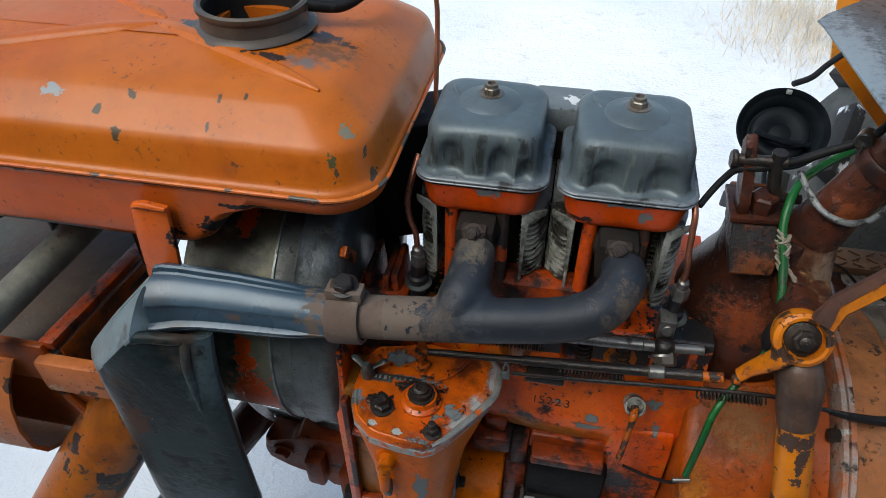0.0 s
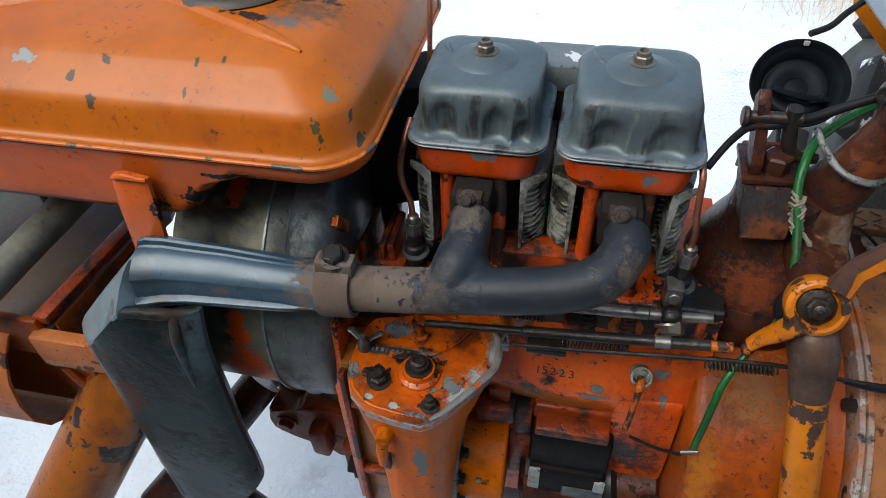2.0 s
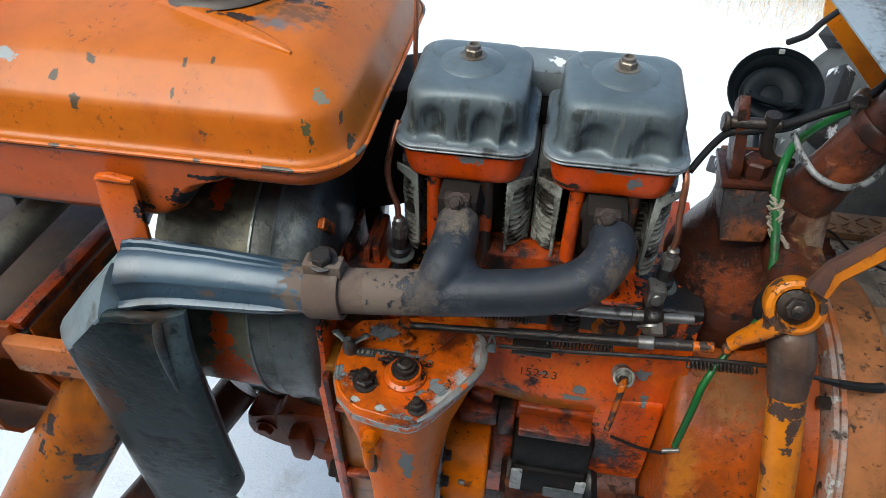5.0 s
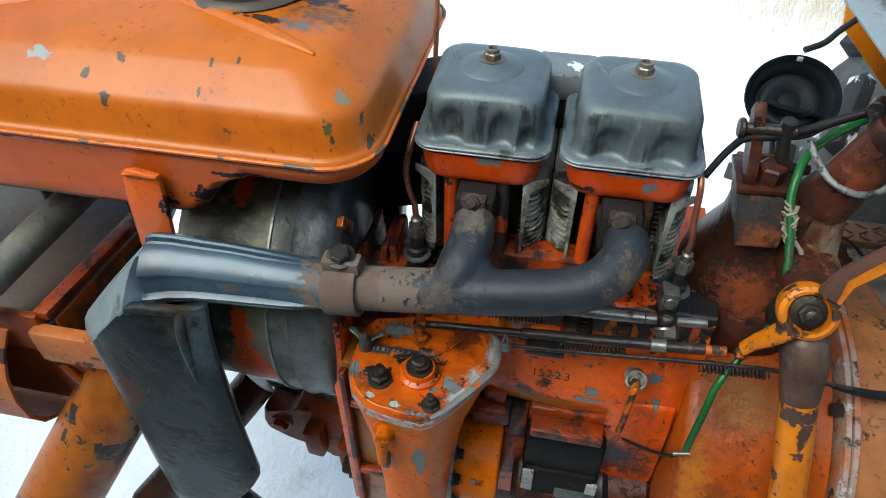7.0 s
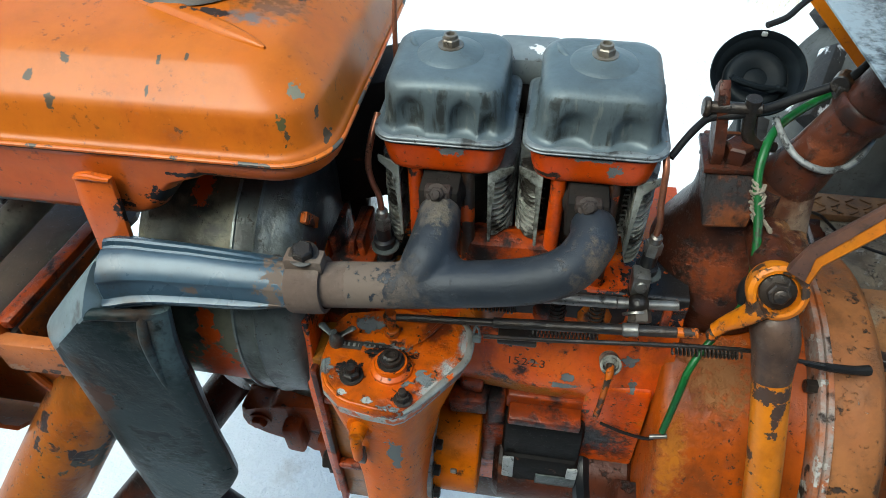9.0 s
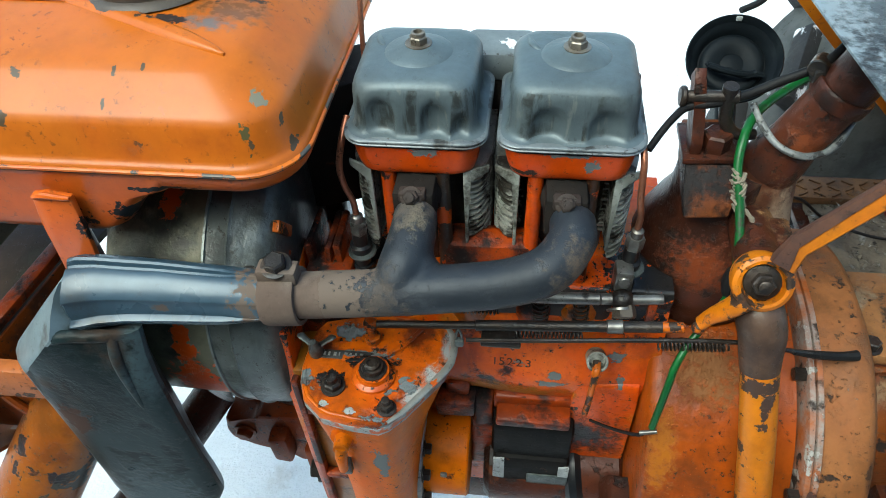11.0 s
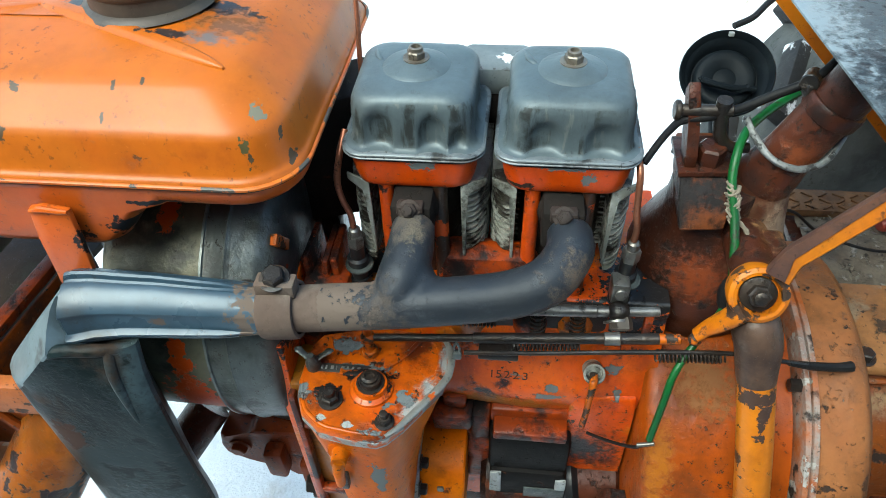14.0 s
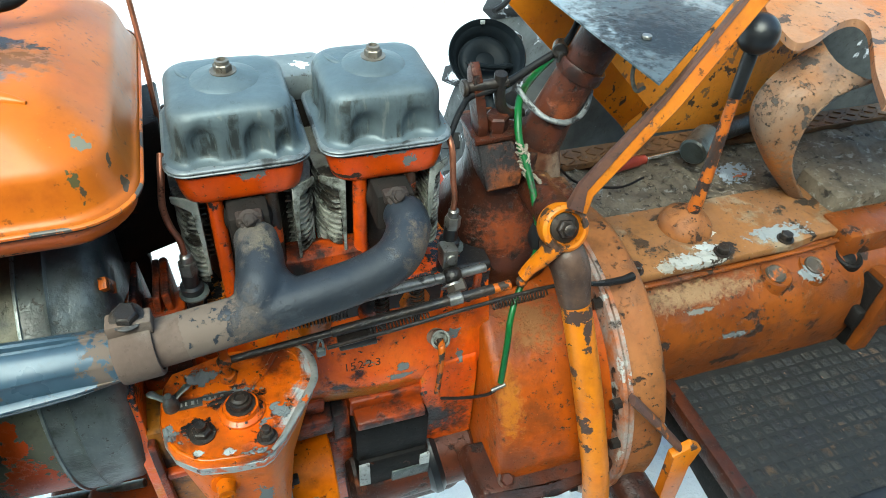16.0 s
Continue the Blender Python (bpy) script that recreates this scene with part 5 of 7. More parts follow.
def fuel_fitting():
    t = thing("banjo_fitting", (0.141, -0.080, 0.98), "greasy steel banjo fitting on a fuel rail", "pipe fitting")
    bm = B()
    block(bm, (0.130, -0.084, 1.010), (0.149, -0.062, 1.038), 0.003)
    body = part("body", rough_up(bm, 0.0008, 90), M_STEEL, t)
    bm = B()
    lathe(bm, [(0, 0.0065), (0.003, 0.0065), (0.004, 0.0055), (0.004, 0.0)], (0.1395, -0.084, 1.026), (0.0, -1, 0.25), 18)
    part("screw", bm, M_STEEL, body)
    bm = B()
    lathe(bm, [(-0.011, 0.004), (-0.009, 0.008), (-0.003, 0.011), (0.003, 0.011), (0.009, 0.008), (0.011, 0.004)], (0.140, -0.090, 1.006), (1, 0, 0.05), 22)
    part("eye", bm, M_DARK_STEEL, t)
    bm = B()
    lathe(bm, [(0, 0.010), (0.009, 0.0125), (0.015, 0.0125), (0.017, 0.010)], (0.1425, -0.091, 1.002), (0.05, -0.70, -0.55), 6)
    part("bolt_head", bm, M_NECKRING, t)
    bm = B()
    lathe(bm, [(0, 0.008), (0, 0.0145), (0.0025, 0.0145), (0.0025, 0.008)], (0.1395, -0.094, 0.996), (0.1, -0.7, -0.5), 20)
    part("split_ring", bm, M_STEEL, t)
    r = thing("fuel_rail", (0.10, -0.088, 0.99), "grey steel fuel rail tube behind the exhaust pipe", "pipe")
    bm = B()
    rod(bm, (0.020, -0.090, 0.999), (0.118, -0.090, 1.004), 0.0066)
    part("tube", rough_up(bm, 0.0004, 60), M_STEEL, r)
    bm = B()
    rod(bm, (0.118, -0.090, 1.004), (0.132, -0.090, 1.005), 0.0062)
    part("sleeve", bm, M_STEEL, r)
    bm = B()
    rod(bm, (0.148, -0.090, 1.0055), (0.182, -0.088, 1.007), 0.0055)
    part("end_tube", bm, M_STEEL, r)
    bm = B()
    block(bm, (0.168, -0.094, 0.972), (0.177, -0.086, 1.004), 0.002)
    part("support_tab", bm, M_SOOTED, r)

fuel_fitting()


def valve_spring(x):
    t = thing("coil_spring", (x, -0.085, 0.955), "small dark coil spring under the exhaust pipe", "spring", "springs above the block")
    bm = B()
    spring(bm, (x, -0.085, 0.955), (x, -0.078, 0.995), 0.008, 0.0016, 7)
    part("coil", bm, M_DARK_STEEL, t)
    bm = B()
    rod(bm, (x, -0.085, 0.935), (x, -0.078, 1.0), 0.004)
    part("pin", bm, M_DARK_STEEL, t)


valve_spring(0.058)
valve_spring(0.101)


def control_rods():
    t = thing("throttle_rod", (0.05, -0.14, 0.98), "greasy steel throttle rod with orange end joints", "control rod")
    a, b = V(-0.122, -0.128, 0.984), V(0.208, -0.128, 1.014)
    bm = B()
    rod(bm, a, a.lerp(b, 0.36), 0.0042)
    part("thin_rod", bm, M_DARK_STEEL, t)
    bm = B()
    rod(bm, a.lerp(b, 0.34), a.lerp(b, 0.905), 0.0058)
    part("rod", bm, M_DARK_STEEL, t)
    bm = B()
    rod(bm, a.lerp(b, 0.74), a.lerp(b, 0.79), 0.0072)
    part("taped_joint", bm, M_STEEL, t)
    bm = B()
    rod(bm, a.lerp(b, 0.90), a.lerp(b, 0.965), 0.0056)
    part("clevis", bm, M_CHIPPED, t)
    bm = B()
    bmesh.ops.create_uvsphere(bm, u_segments=16, v_segments=10, radius=0.0068, matrix=Matrix.Translation(b + V(0.002, 0, 0)))
    part("ball_end", bm, M_CHIPPED, t)
    bm = B()
    bmesh.ops.create_uvsphere(bm, u_segments=16, v_segments=10, radius=0.0082, matrix=Matrix.Translation(a))
    rod(bm, a + V(0, 0, -0.026), a + V(0, 0, 0.024), 0.0050)
    rod(bm, a + V(0, 0, -0.03), a + V(0, 0, -0.019), 0.0085)
    part("elbow_joint", bm, M_CHIPPED, t)
    c = thing("stop_cable", (0.15, -0.14, 0.93), "thin black stop cable with a return spring", "cable")
    bm = B()
    tube(bm, [(-0.018, -0.146, 0.992), (0.06, -0.142, 0.994), (0.15, -0.136, 0.997), (0.25, -0.128, 0.995), (0.31, -0.118, 0.975), (0.375, -0.100, 0.945)], 0.0024, 8)
    part("wire", bm, M_DARK_STEEL, c)
    bm = B()
    spring(bm, (0.175, -0.134, 0.992), (0.243, -0.129, 0.990), 0.006, 0.0011, 17)
    part("return_spring", bm, M_DARK_STEEL, c)
    bm = B()
    tube(bm, [(0.315, -0.117, 0.972), (0.345, -0.108, 0.958), (0.375, -0.100, 0.948), (0.392, -0.096, 0.946)], [0.003, 0.0045, 0.005, 0.006], 8)
    part("end_loop", bm, M_RUBBER, c)
    s = thing("long_spring", (-0.02, -0.105, 0.98), "long rusty governor spring below the exhaust pipe", "spring")
    bm = B()
    spring(bm, (-0.085, -0.105, 0.995), (0.012, -0.103, 0.993), 0.0065, 0.0011, 24)
    spring(bm, (0.03, -0.128, 0.985), (0.10, -0.128, 0.990), 0.0045, 0.0009, 18)
    part("coil", bm, M_DARK_STEEL, s)
    k = thing("cable_clip", (-0.022, -0.148, 0.975), "small bright cable clip with a nut", "clip")
    bm = B()
    tube(bm, [(-0.028, -0.148, 0.996), (-0.0275, -0.150, 1.006), (-0.025, -0.150, 1.012), (-0.0225, -0.150, 1.006), (-0.022, -0.148, 0.996)], 0.0013, 8)
    part("loop", bm, M_BAND, k)
    bm = B()
    block(bm, (-0.030, -0.152, 0.986), (-0.020, -0.145, 0.996), 0.002)
    part("plate", bm, M_BAND, k)
    bm = B()
    block(bm, (-0.004, -0.142, 0.976), (0.038, -0.118, 0.982), 0.002)
    part("bracket", bm, M_DARK_STEEL, k)


control_rods()


M_BLACK_OIL = surface("oil_soaked_black", (0.006, 0.006, 0.006), (0.012, 0.010, 0.009), 0.55, 0, 18.0, [((0.06, 0.018, 0.006), 26, 0.66, 0.70, 0.5, 0)], 0.6, 120, 443.0, shine=0.10, weather=0.4)
M_CRANK = surface("oily_red_casting", (0.26, 0.045, 0.006), (0.15, 0.028, 0.006), 0.42, 0, 12.0, [(SOOT, 14, 0.60, 0.72, 0.4, 0)], 0.5, 120, 431.0, 0.1, weather=0.6, shine=0.2)


def block_details():
    d = thing("drain_lever", (0.125, -0.11, 0.86), "small chipped drain lever on a washer", "lever")
    bm = B()
    lathe(bm, [(-0.03, 0.0110), (0.0, 0.0122), (0.0015, 0.0122), (0.0015, 0.0094), (-0.003, 0.0088), (-0.003, 0.002)], (0.1245, -0.108, 0.918), (0, -0.8, 0.6), 24)
    part("washer", bm, M_ALU, d)
    bm = B()
    tube(bm, [(0.1245, -0.106, 0.916), (0.1235, -0.118, 0.912), (0.1215, -0.123, 0.893), (0.1205, -0.124, 0.862), (0.119, -0.123, 0.834)], [0.0048, 0.0046, 0.0038, 0.0036, 0.0037], 10)
    part("handle", bm, M_CHIPPED, d)
    n = thing("stencilled_number", (0.02, -0.10, 0.865), "dark hand-stencilled number on the orange block", "number")
    for text, x in (("15", 0.006), ("2", 0.0235), ("-", 0.029), ("2", 0.034), ("3", 0.045)):
        font = bpy.data.curves.new("digits", "FONT")
        font.body, font.size, font.extrude = text, 0.016, 0.0001
        ob = bpy.data.objects.new("digits", font)
        scene.collection.objects.link(ob)
        bpy.context.view_layer.update()
        mesh = bpy.data.meshes.new_from_object(ob.evaluated_get(bpy.context.evaluated_depsgraph_get()))
        bpy.data.objects.remove(ob)
        bm = B()
        bm.from_mesh(mesh)
        m = pose(x, -0.0985, 0.8855 - 0.001 * (x > 0.03), 76, 0, 2 * math.sin(x * 400))
        bmesh.ops.transform(bm, matrix=m, verts=bm.verts[:])
        bpy.data.meshes.remove(mesh)
        part("digit", bm, M_INK, n, angle=30)
    b = thing("pump_flange_box", (-0.04, -0.15, 0.60), "orange flanged housing bolted beside the governor", "housing")
    bm = B()
    lathe(bm, [(0, 0.066), (0.056, 0.066), (0.0585, 0.0635), (0.0585, 0.02)], (-0.078, -0.095, 0.682), (1, 0, 0), 36)
    part("drum", bm, M_YELLOWED_B, b)
    bm = B()
    lathe(bm, [(-0.010, 0.066), (-0.010, 0.080), (0.0, 0.080), (0.0, 0.066)], (-0.078, -0.095, 0.682), (1, 0, 0), 36)
    part("gasket_flange", bm, M_GREYP, b)
    for a in (35, 62, 100):
        bm = B()
        bolt(bm, (-0.077, -0.095 - 0.074 * math.sin(radians(a)), 0.682 + 0.074 * math.cos(radians(a))), (1, 0, 0), 0.008, 0.010)
        part("flange_bolt", bm, M_DARK_STEEL, b)
    bm = B()
    block(bm, (-0.055, -0.1575, 0.706), (-0.046, -0.152, 0.714), 0.002)
    part("rivet", bm, M_STEEL, b)
    s = thing("starter_motor", (0.06, -0.13, 0.66), "black starter solenoid with pale end bands", "starter")
    bm = B()
    block(bm, (0.012, -0.130, 0.655), (0.112, -0.085, 0.722), 0.009)
    part("solenoid", rough_up(bm, 0.0018, 60), M_BLACK_OIL, s)
    # two pale end pieces; the M_BAND block imitates a grey reflection on the solenoid
    for lo, hi in (((0.0125, -0.1325, 0.672), (0.0275, -0.1285, 0.722)), ((0.058, -0.1325, 0.664), (0.112, -0.1285, 0.688)), ((0.098, -0.1330, 0.688), (0.112, -0.1285, 0.712))):
        bm = B()
        block(bm, lo, hi, 0.0012)
        part("pale_or_glint_patch", rough_up(bm, 0.0010, 80), M_GREYP if hi[2] != 0.688 else M_BAND, s)
    bm = B()
    block(bm, (0.010, -0.124, 0.716), (0.112, -0.080, 0.790), 0.008)
    part("black_cap", rough_up(bm, 0.002, 50), M_BLACK_OIL, s)
    bm = B()
    block(bm, (0.014, -0.126, 0.794), (0.106, -0.096, 0.807), 0.003)
    block(bm, (0.010, -0.100, 0.790), (0.108, -0.076, 0.822), 0.004)
    part("bracket_plate", rough_up(bm, 0.003, 60), M_SOOTED, s)
    bm = B()
    rod(bm, (0.0, -0.085, 0.635), (0.19, -0.085, 0.640), 0.055, n=30)
    part("body", bm, M_BROWNRED, s)
    bm = B()
    rod(bm, (0.112, -0.085, 0.635), (0.140, -0.085, 0.640), 0.062, n=30)
    part("nose", bm, M_BLACK, s)
    bm = B()
    block(bm, (-0.062, -0.110, 0.782), (-0.012, -0.070, 0.812), 0.005)
    block(bm, (-0.014, -0.104, 0.755), (0.010, -0.070, 0.806), 0.005)
    block(bm, (-0.050, -0.098, 0.812), (-0.020, -0.080, 0.838), 0.006)
    block(bm, (-0.020, -0.095, 0.640), (0.012, -0.07, 0.752), 0.004)
    part("cast_step", rough_up(bm, 0.003, 60), M_SOOTED, s)
    w = thing("starter_wire", (0.15, -0.15, 0.75), "thin black wire with a taped terminal", "wire")
    bm = B()
    tube(bm, [(0.183, -0.167, 0.880), (0.174, -0.162, 0.862), (0.160, -0.148, 0.842), (0.145, -0.135, 0.828), (0.128, -0.118, 0.812)], 0.0020, 8)
    part("lead", bm, M_RUBBER, w)
    bm = B()
    rod(bm, (0.172, -0.168, 0.876), (0.190, -0.168, 0.882), 0.0026)
    part("terminal", bm, M_STEEL, w)
    u = thing("sump", (-0.2, 0.0, 0.45), "red-brown oily engine sump", "sump")
    bm = B()
    block(bm, (-0.205, -0.07, 0.46), (0.2, 0.13, 0.558), 0.02)
    part("pan", bm, M_BROWNRED, u)
    q = thing("crank_pulley_bracket", (-0.30, -0.06, 0.52), "red-brown cast bracket below the fan shroud", "bracket")
    bm = B()
    prism(bm, [(-0.392, -0.08, 0.640), (-0.385, -0.08, 0.672), (-0.340, -0.08, 0.676), (-0.332, -0.08, 0.690), (-0.250, -0.08, 0.694), (-0.225, -0.08, 0.690), (-0.225, -0.08, 0.565), (-0.290, -0.08, 0.568), (-0.300, -0.08, 0.590), (-0.345, -0.08, 0.594), (-0.352, -0.08, 0.612), (-0.386, -0.08, 0.618)], (0, 0.07, 0), 0.006)
    block(bm, (-0.318, -0.104, 0.600), (-0.288, -0.078, 0.662), 0.006)
    block(bm, (-0.262, -0.112, 0.575), (-0.236, -0.078, 0.655), 0.006)
    bolt(bm, (-0.362, -0.081, 0.645), (0, -1, 0), 0.012, 0.012)
    part("casting", rough_up(bm, 0.003, 40), M_CRANK, q)
    bm = B()
    rod(bm, (-0.44, -0.02, 0.655), (-0.26, -0.06, 0.70), 0.006)
    part("rod", bm, M_STEEL, q)
    bm = B()
    bolt(bm, (-0.226, -0.135, 0.655), (-1, 0, 0), 0.014, 0.016)
    part("bolt", bm, M_DARK_STEEL, q)


block_details()


# ---- clutch housing and gearbox ----
def clutch_housing():
    t = thing("clutch_housing", (0.28, 0, 0.45), "bell-shaped orange clutch housing with a bolted flange", "clutch housing")
    ax, o = (1, 0, 0), (0.2, 0.0, 0.72)
    bm = B()
    lathe(bm, [(-0.014, 0.12), (-0.014, 0.196), (-0.010, 0.201), (0.0, 0.204), (0.03, 0.206), (0.11, 0.212), (0.140, 0.216), (0.144, 0.10)], o, ax, 64)
    part("bell", bm, M_BELL, t, angle=45)
    for x0, r in ((0.145, 0.236), (0.1535, 0.236)):
        bm = B()
        lathe(bm, [(x0, 0.15), (x0, r - 0.002), (x0 + 0.001, r), (x0 + 0.0065, r), (x0 + 0.0075, r - 0.002), (x0 + 0.0075, 0.15)], o, ax, 64)
        part("flange_rim", bm, M_FLANGE, t, "flange rim with bare worn edge")
    bm = B()
    lathe(bm, [(0.162, 0.15), (0.162, 0.229), (0.19, 0.231), (0.206, 0.233), (0.214, 0.228), (0.228, 0.205), (0.24, 0.16)], o, ax, 64)
    part("rear_bell", bm, M_FADED, t, angle=45)
    for a in (28, 62, 78, 105, 130):
        bm = B()
        ca, sa = math.cos(radians(a)), math.sin(radians(a))
        bolt(bm, (0.345, -0.226 * sa, 0.72 + 0.226 * ca), (-1, 0, 0), 0.008, 0.012, False)
        part("flange_bolt", bm, M_DARK_STEEL, t)
    bm = B()
    prism(bm, [(0.16, -0.215, 0.715), (0.25, -0.232, 0.722), (0.34, -0.228, 0.735), (0.36, -0.225, 0.70), (0.26, -0.235, 0.690), (0.15, -0.215, 0.690)], (0, 0.08, 0), 0.005)
    part("mounting_ledge", rough_up(bm, 0.002, 40), M_BROWNRED, t)
    for x in (0.195, 0.30):
        bm = B()
        bolt(bm, (x, -0.205, 0.722), (0, -0.5, 0.85), 0.009, 0.009)
        part("ledge_bolt", bm, M_BROWNRED, t)


M_BELL = surface("housing_orange", (0.32, 0.056, 0.002), (0.22, 0.046, 0.004), 0.36, 0, 6.0, [((0.15, 0.036, 0.008), 9, 0.52, 0.68, 0.4, 0), ((0.26, 0.13, 0.06), 13, 0.64, 0.69, 0.6, 0), (GRIME, 24, 0.63, 0.67, 0.5, 0)], 0.45, 110, 173.0, 0.0, shine=0.2, spots=[((0.19, 0.075, 0.022), (0.25, -0.10, 0.905), (0.045, 0.05, 0.035), 0.6, True), ((0.30, 0.095, 0.008), (0.203, -0.16, 0.83), (0.018, 0.05, 0.06), 0.45, True), (GRIME, (0.235, -0.15, 0.905), (0.018, 0.03, 0.004), 0.5), (SOOT, (0.115, -0.12, 0.76), (0.03, 0.06, 0.05), 0.45)], weather=1.0)
M_FLANGE = surface("flange_worn_edge", (0.34, 0.085, 0.01), (0.27, 0.26, 0.24), 0.5, 0.1, 22.0, [((0.40, 0.39, 0.36), 30, 0.60, 0.63, 0.5, 0.1), (GRIME, 24, 0.56, 0.64, 0.6, 0)], 0.45, 120, 179.0)
clutch_housing()


def gearbox():
    t = thing("gearbox", (0.7, 0, 0.5), "faded orange gearbox caked with dirt and bare patches", "gearbox")
    prof = [(-0.048, 0.882), (-0.056, 0.872), (-0.085, 0.860), (-0.110, 0.835), (-0.124, 0.80), (-0.126, 0.76), (-0.118, 0.70), (-0.10, 0.55), (0.11, 0.55), (0.13, 0.76), (0.06, 0.882)]
    bm = B()
    prism(bm, [(0.405, y, z) for y, z in prof], (0.85, 0, 0), 0.006)
    bmesh.ops.subdivide_edges(bm, edges=[e for e in bm.edges if abs(e.verts[0].co.x - e.verts[1].co.x) > 0.3], cuts=24, use_grid_fill=True)
    part("case", rough_up(bm, 0.0025, 16), M_GEARCASE, t, angle=50)
    bm = B()
    prism(bm, [(0.418, -0.062, 0.886), (0.70, -0.058, 0.886), (0.76, -0.050, 0.886), (1.0, -0.045, 0.886), (1.0, 0.075, 0.886), (0.44, 0.075, 0.886)], (0, 0, 0.014), 0.004)
    cover = part("top_cover", rough_up(bm, 0.0015, 25), M_TOPCOVER, t, "faded flaking top cover")
    for x in (0.437, 0.585, 0.70):
        bm = B()
        bolt(bm, (x, -0.046, 0.900), (0, 0, 1), 0.0095, 0.012)
        part("cover_bolt", bm, M_DARK_STEEL, cover)
    for x in (0.672, 0.745):
        bm = B()
        lathe(bm, [(-0.03, 0.030), (0.0, 0.026), (0.004, 0.024), (0.002, 0.017), (0.001, 0.012)], (x, -0.079, 0.862), (0.02, -0.22, 1), 24)
        boss = part("boss", bm, M_GEARCASE, t)
        bm = B()
        lathe(bm, [(-0.002, 0.016), (0.0035, 0.0155), (0.0045, 0.014), (0.0025, 0.012), (0.0025, 0.004)], (x, -0.079, 0.863), (0.02, -0.22, 1), 24)
        part("plug", rough_up(bm, 0.0012, 90), M_NECKRING, boss, "grey dished plug")
    bm = B()
    lathe(bm, [(-0.01, 0.024), (0.001, 0.023), (0.003, 0.020), (0.001, 0.016), (-0.002, 0.014), (0.001, 0.011), (0.003, 0.006)], (0.815, -0.076, 0.864), (0.0, -0.22, 1), 24)
    part("breather_cap", bm, M_BLACK_OIL, t, "oily black cap in a recess")
    bm = B()
    tube(bm, [(0.418, -0.066, 0.884), (0.56, -0.065, 0.884), (0.70, -0.062, 0.884), (0.80, -0.056, 0.884)], 0.0042, 10, 4, 0.6)
    part("cover_lip", rough_up(bm, 0.0014, 50), M_GEARCASE, t, "orange lip under the cover")
    bm = B()
    block(bm, (0.833, -0.136, 0.69), (0.8395, -0.10, 0.850), 0.003)
    part("joint_gasket", rough_up(bm, 0.002, 60), M_BLACK_OIL, t, "oil-black joint")
    bm = B()
    block(bm, (0.816, -0.142, 0.760), (0.832, -0.118, 0.800), 0.006)
    part("joint_clamp", rough_up(bm, 0.003, 60), M_BLACK_OIL, t)
    bm = B()
    block(bm, (0.84, -0.15, 0.70), (0.872, -0.10, 0.86), 0.006)
    part("case_flange", rough_up(bm, 0.002, 50), M_GEARCASE, t)
    g = thing("gear_lever", (0.565, 0.022, 0.90), "bent gear lever with a black ball knob", "gear lever")
    bm = B()
    lathe(bm, [(-0.004, 0.042), (0.004, 0.042), (0.014, 0.038), (0.024, 0.028), (0.031, 0.014), (0.034, 0.009)], (0.565, 0.022, 0.899), (0.05, -0.15, 1), 30)
    part("dome", bm, M_FADED, g, "rounded orange dome", angle=60)
    bm = B()
    tube(bm, [(0.567, 0.020, 0.928), (0.574, 0.024, 0.965), (0.586, 0.038, 1.05), (0.594, 0.048, 1.115)], [0.0105, 0.0095, 0.0085, 0.0075], 12)
    part("stem", bm, M_STEM, g, "chipped orange stem")
    bm = B()
    tube(bm, [(0.593, 0.046, 1.105), (0.600, 0.053, 1.155), (0.603, 0.056, 1.185)], [0.009, 0.010, 0.009], 12)
    part("grip", bm, M_BLACK, g)
    bm = B()
    bmesh.ops.create_uvsphere(bm, u_segments=28, v_segments=18, radius=0.0275, matrix=Matrix.Translation((0.603, 0.056, 1.192)))
    part("knob", bm, M_BLACK, g, "glossy black ball knob")


M_GEARCASE = surface("gearbox_orange", (0.21, 0.054, 0.006), (0.12, 0.029, 0.005), 0.38, 0, 7.0, [((0.24, 0.115, 0.050), 10, 0.62, 0.70, 0.6, 0), ((0.10, 0.034, 0.014), 12, 0.50, 0.68, 0.6, 0), (GRIME, 22, 0.60, 0.64, 0.7, 0)], 0.6, 110, 181.0, 0.15, weather=1.0, spots=[
    ((0.12, 0.125, 0.13), (0.592, -0.118, 0.80), (0.035, 0.03, 0.007), 0.5), ((0.14, 0.13, 0.115), (0.525, -0.11, 0.845), (0.035, 0.03, 0.004), 0.5), (GRIME, (0.594, -0.12, 0.74), (0.035, 0.03, 0.008), 0.5), ((0.21, 0.125, 0.062), (0.52, -0.080, 0.862), (0.13, 0.022, 0.020), 0.8, True), ((0.24, 0.165, 0.10), (0.43, -0.10, 0.83), (0.022, 0.05, 0.10), 0.7, True), ((0.20, 0.22, 0.23), (0.73, -0.09, 0.86), (0.02, 0.02, 0.012), 0.5)])
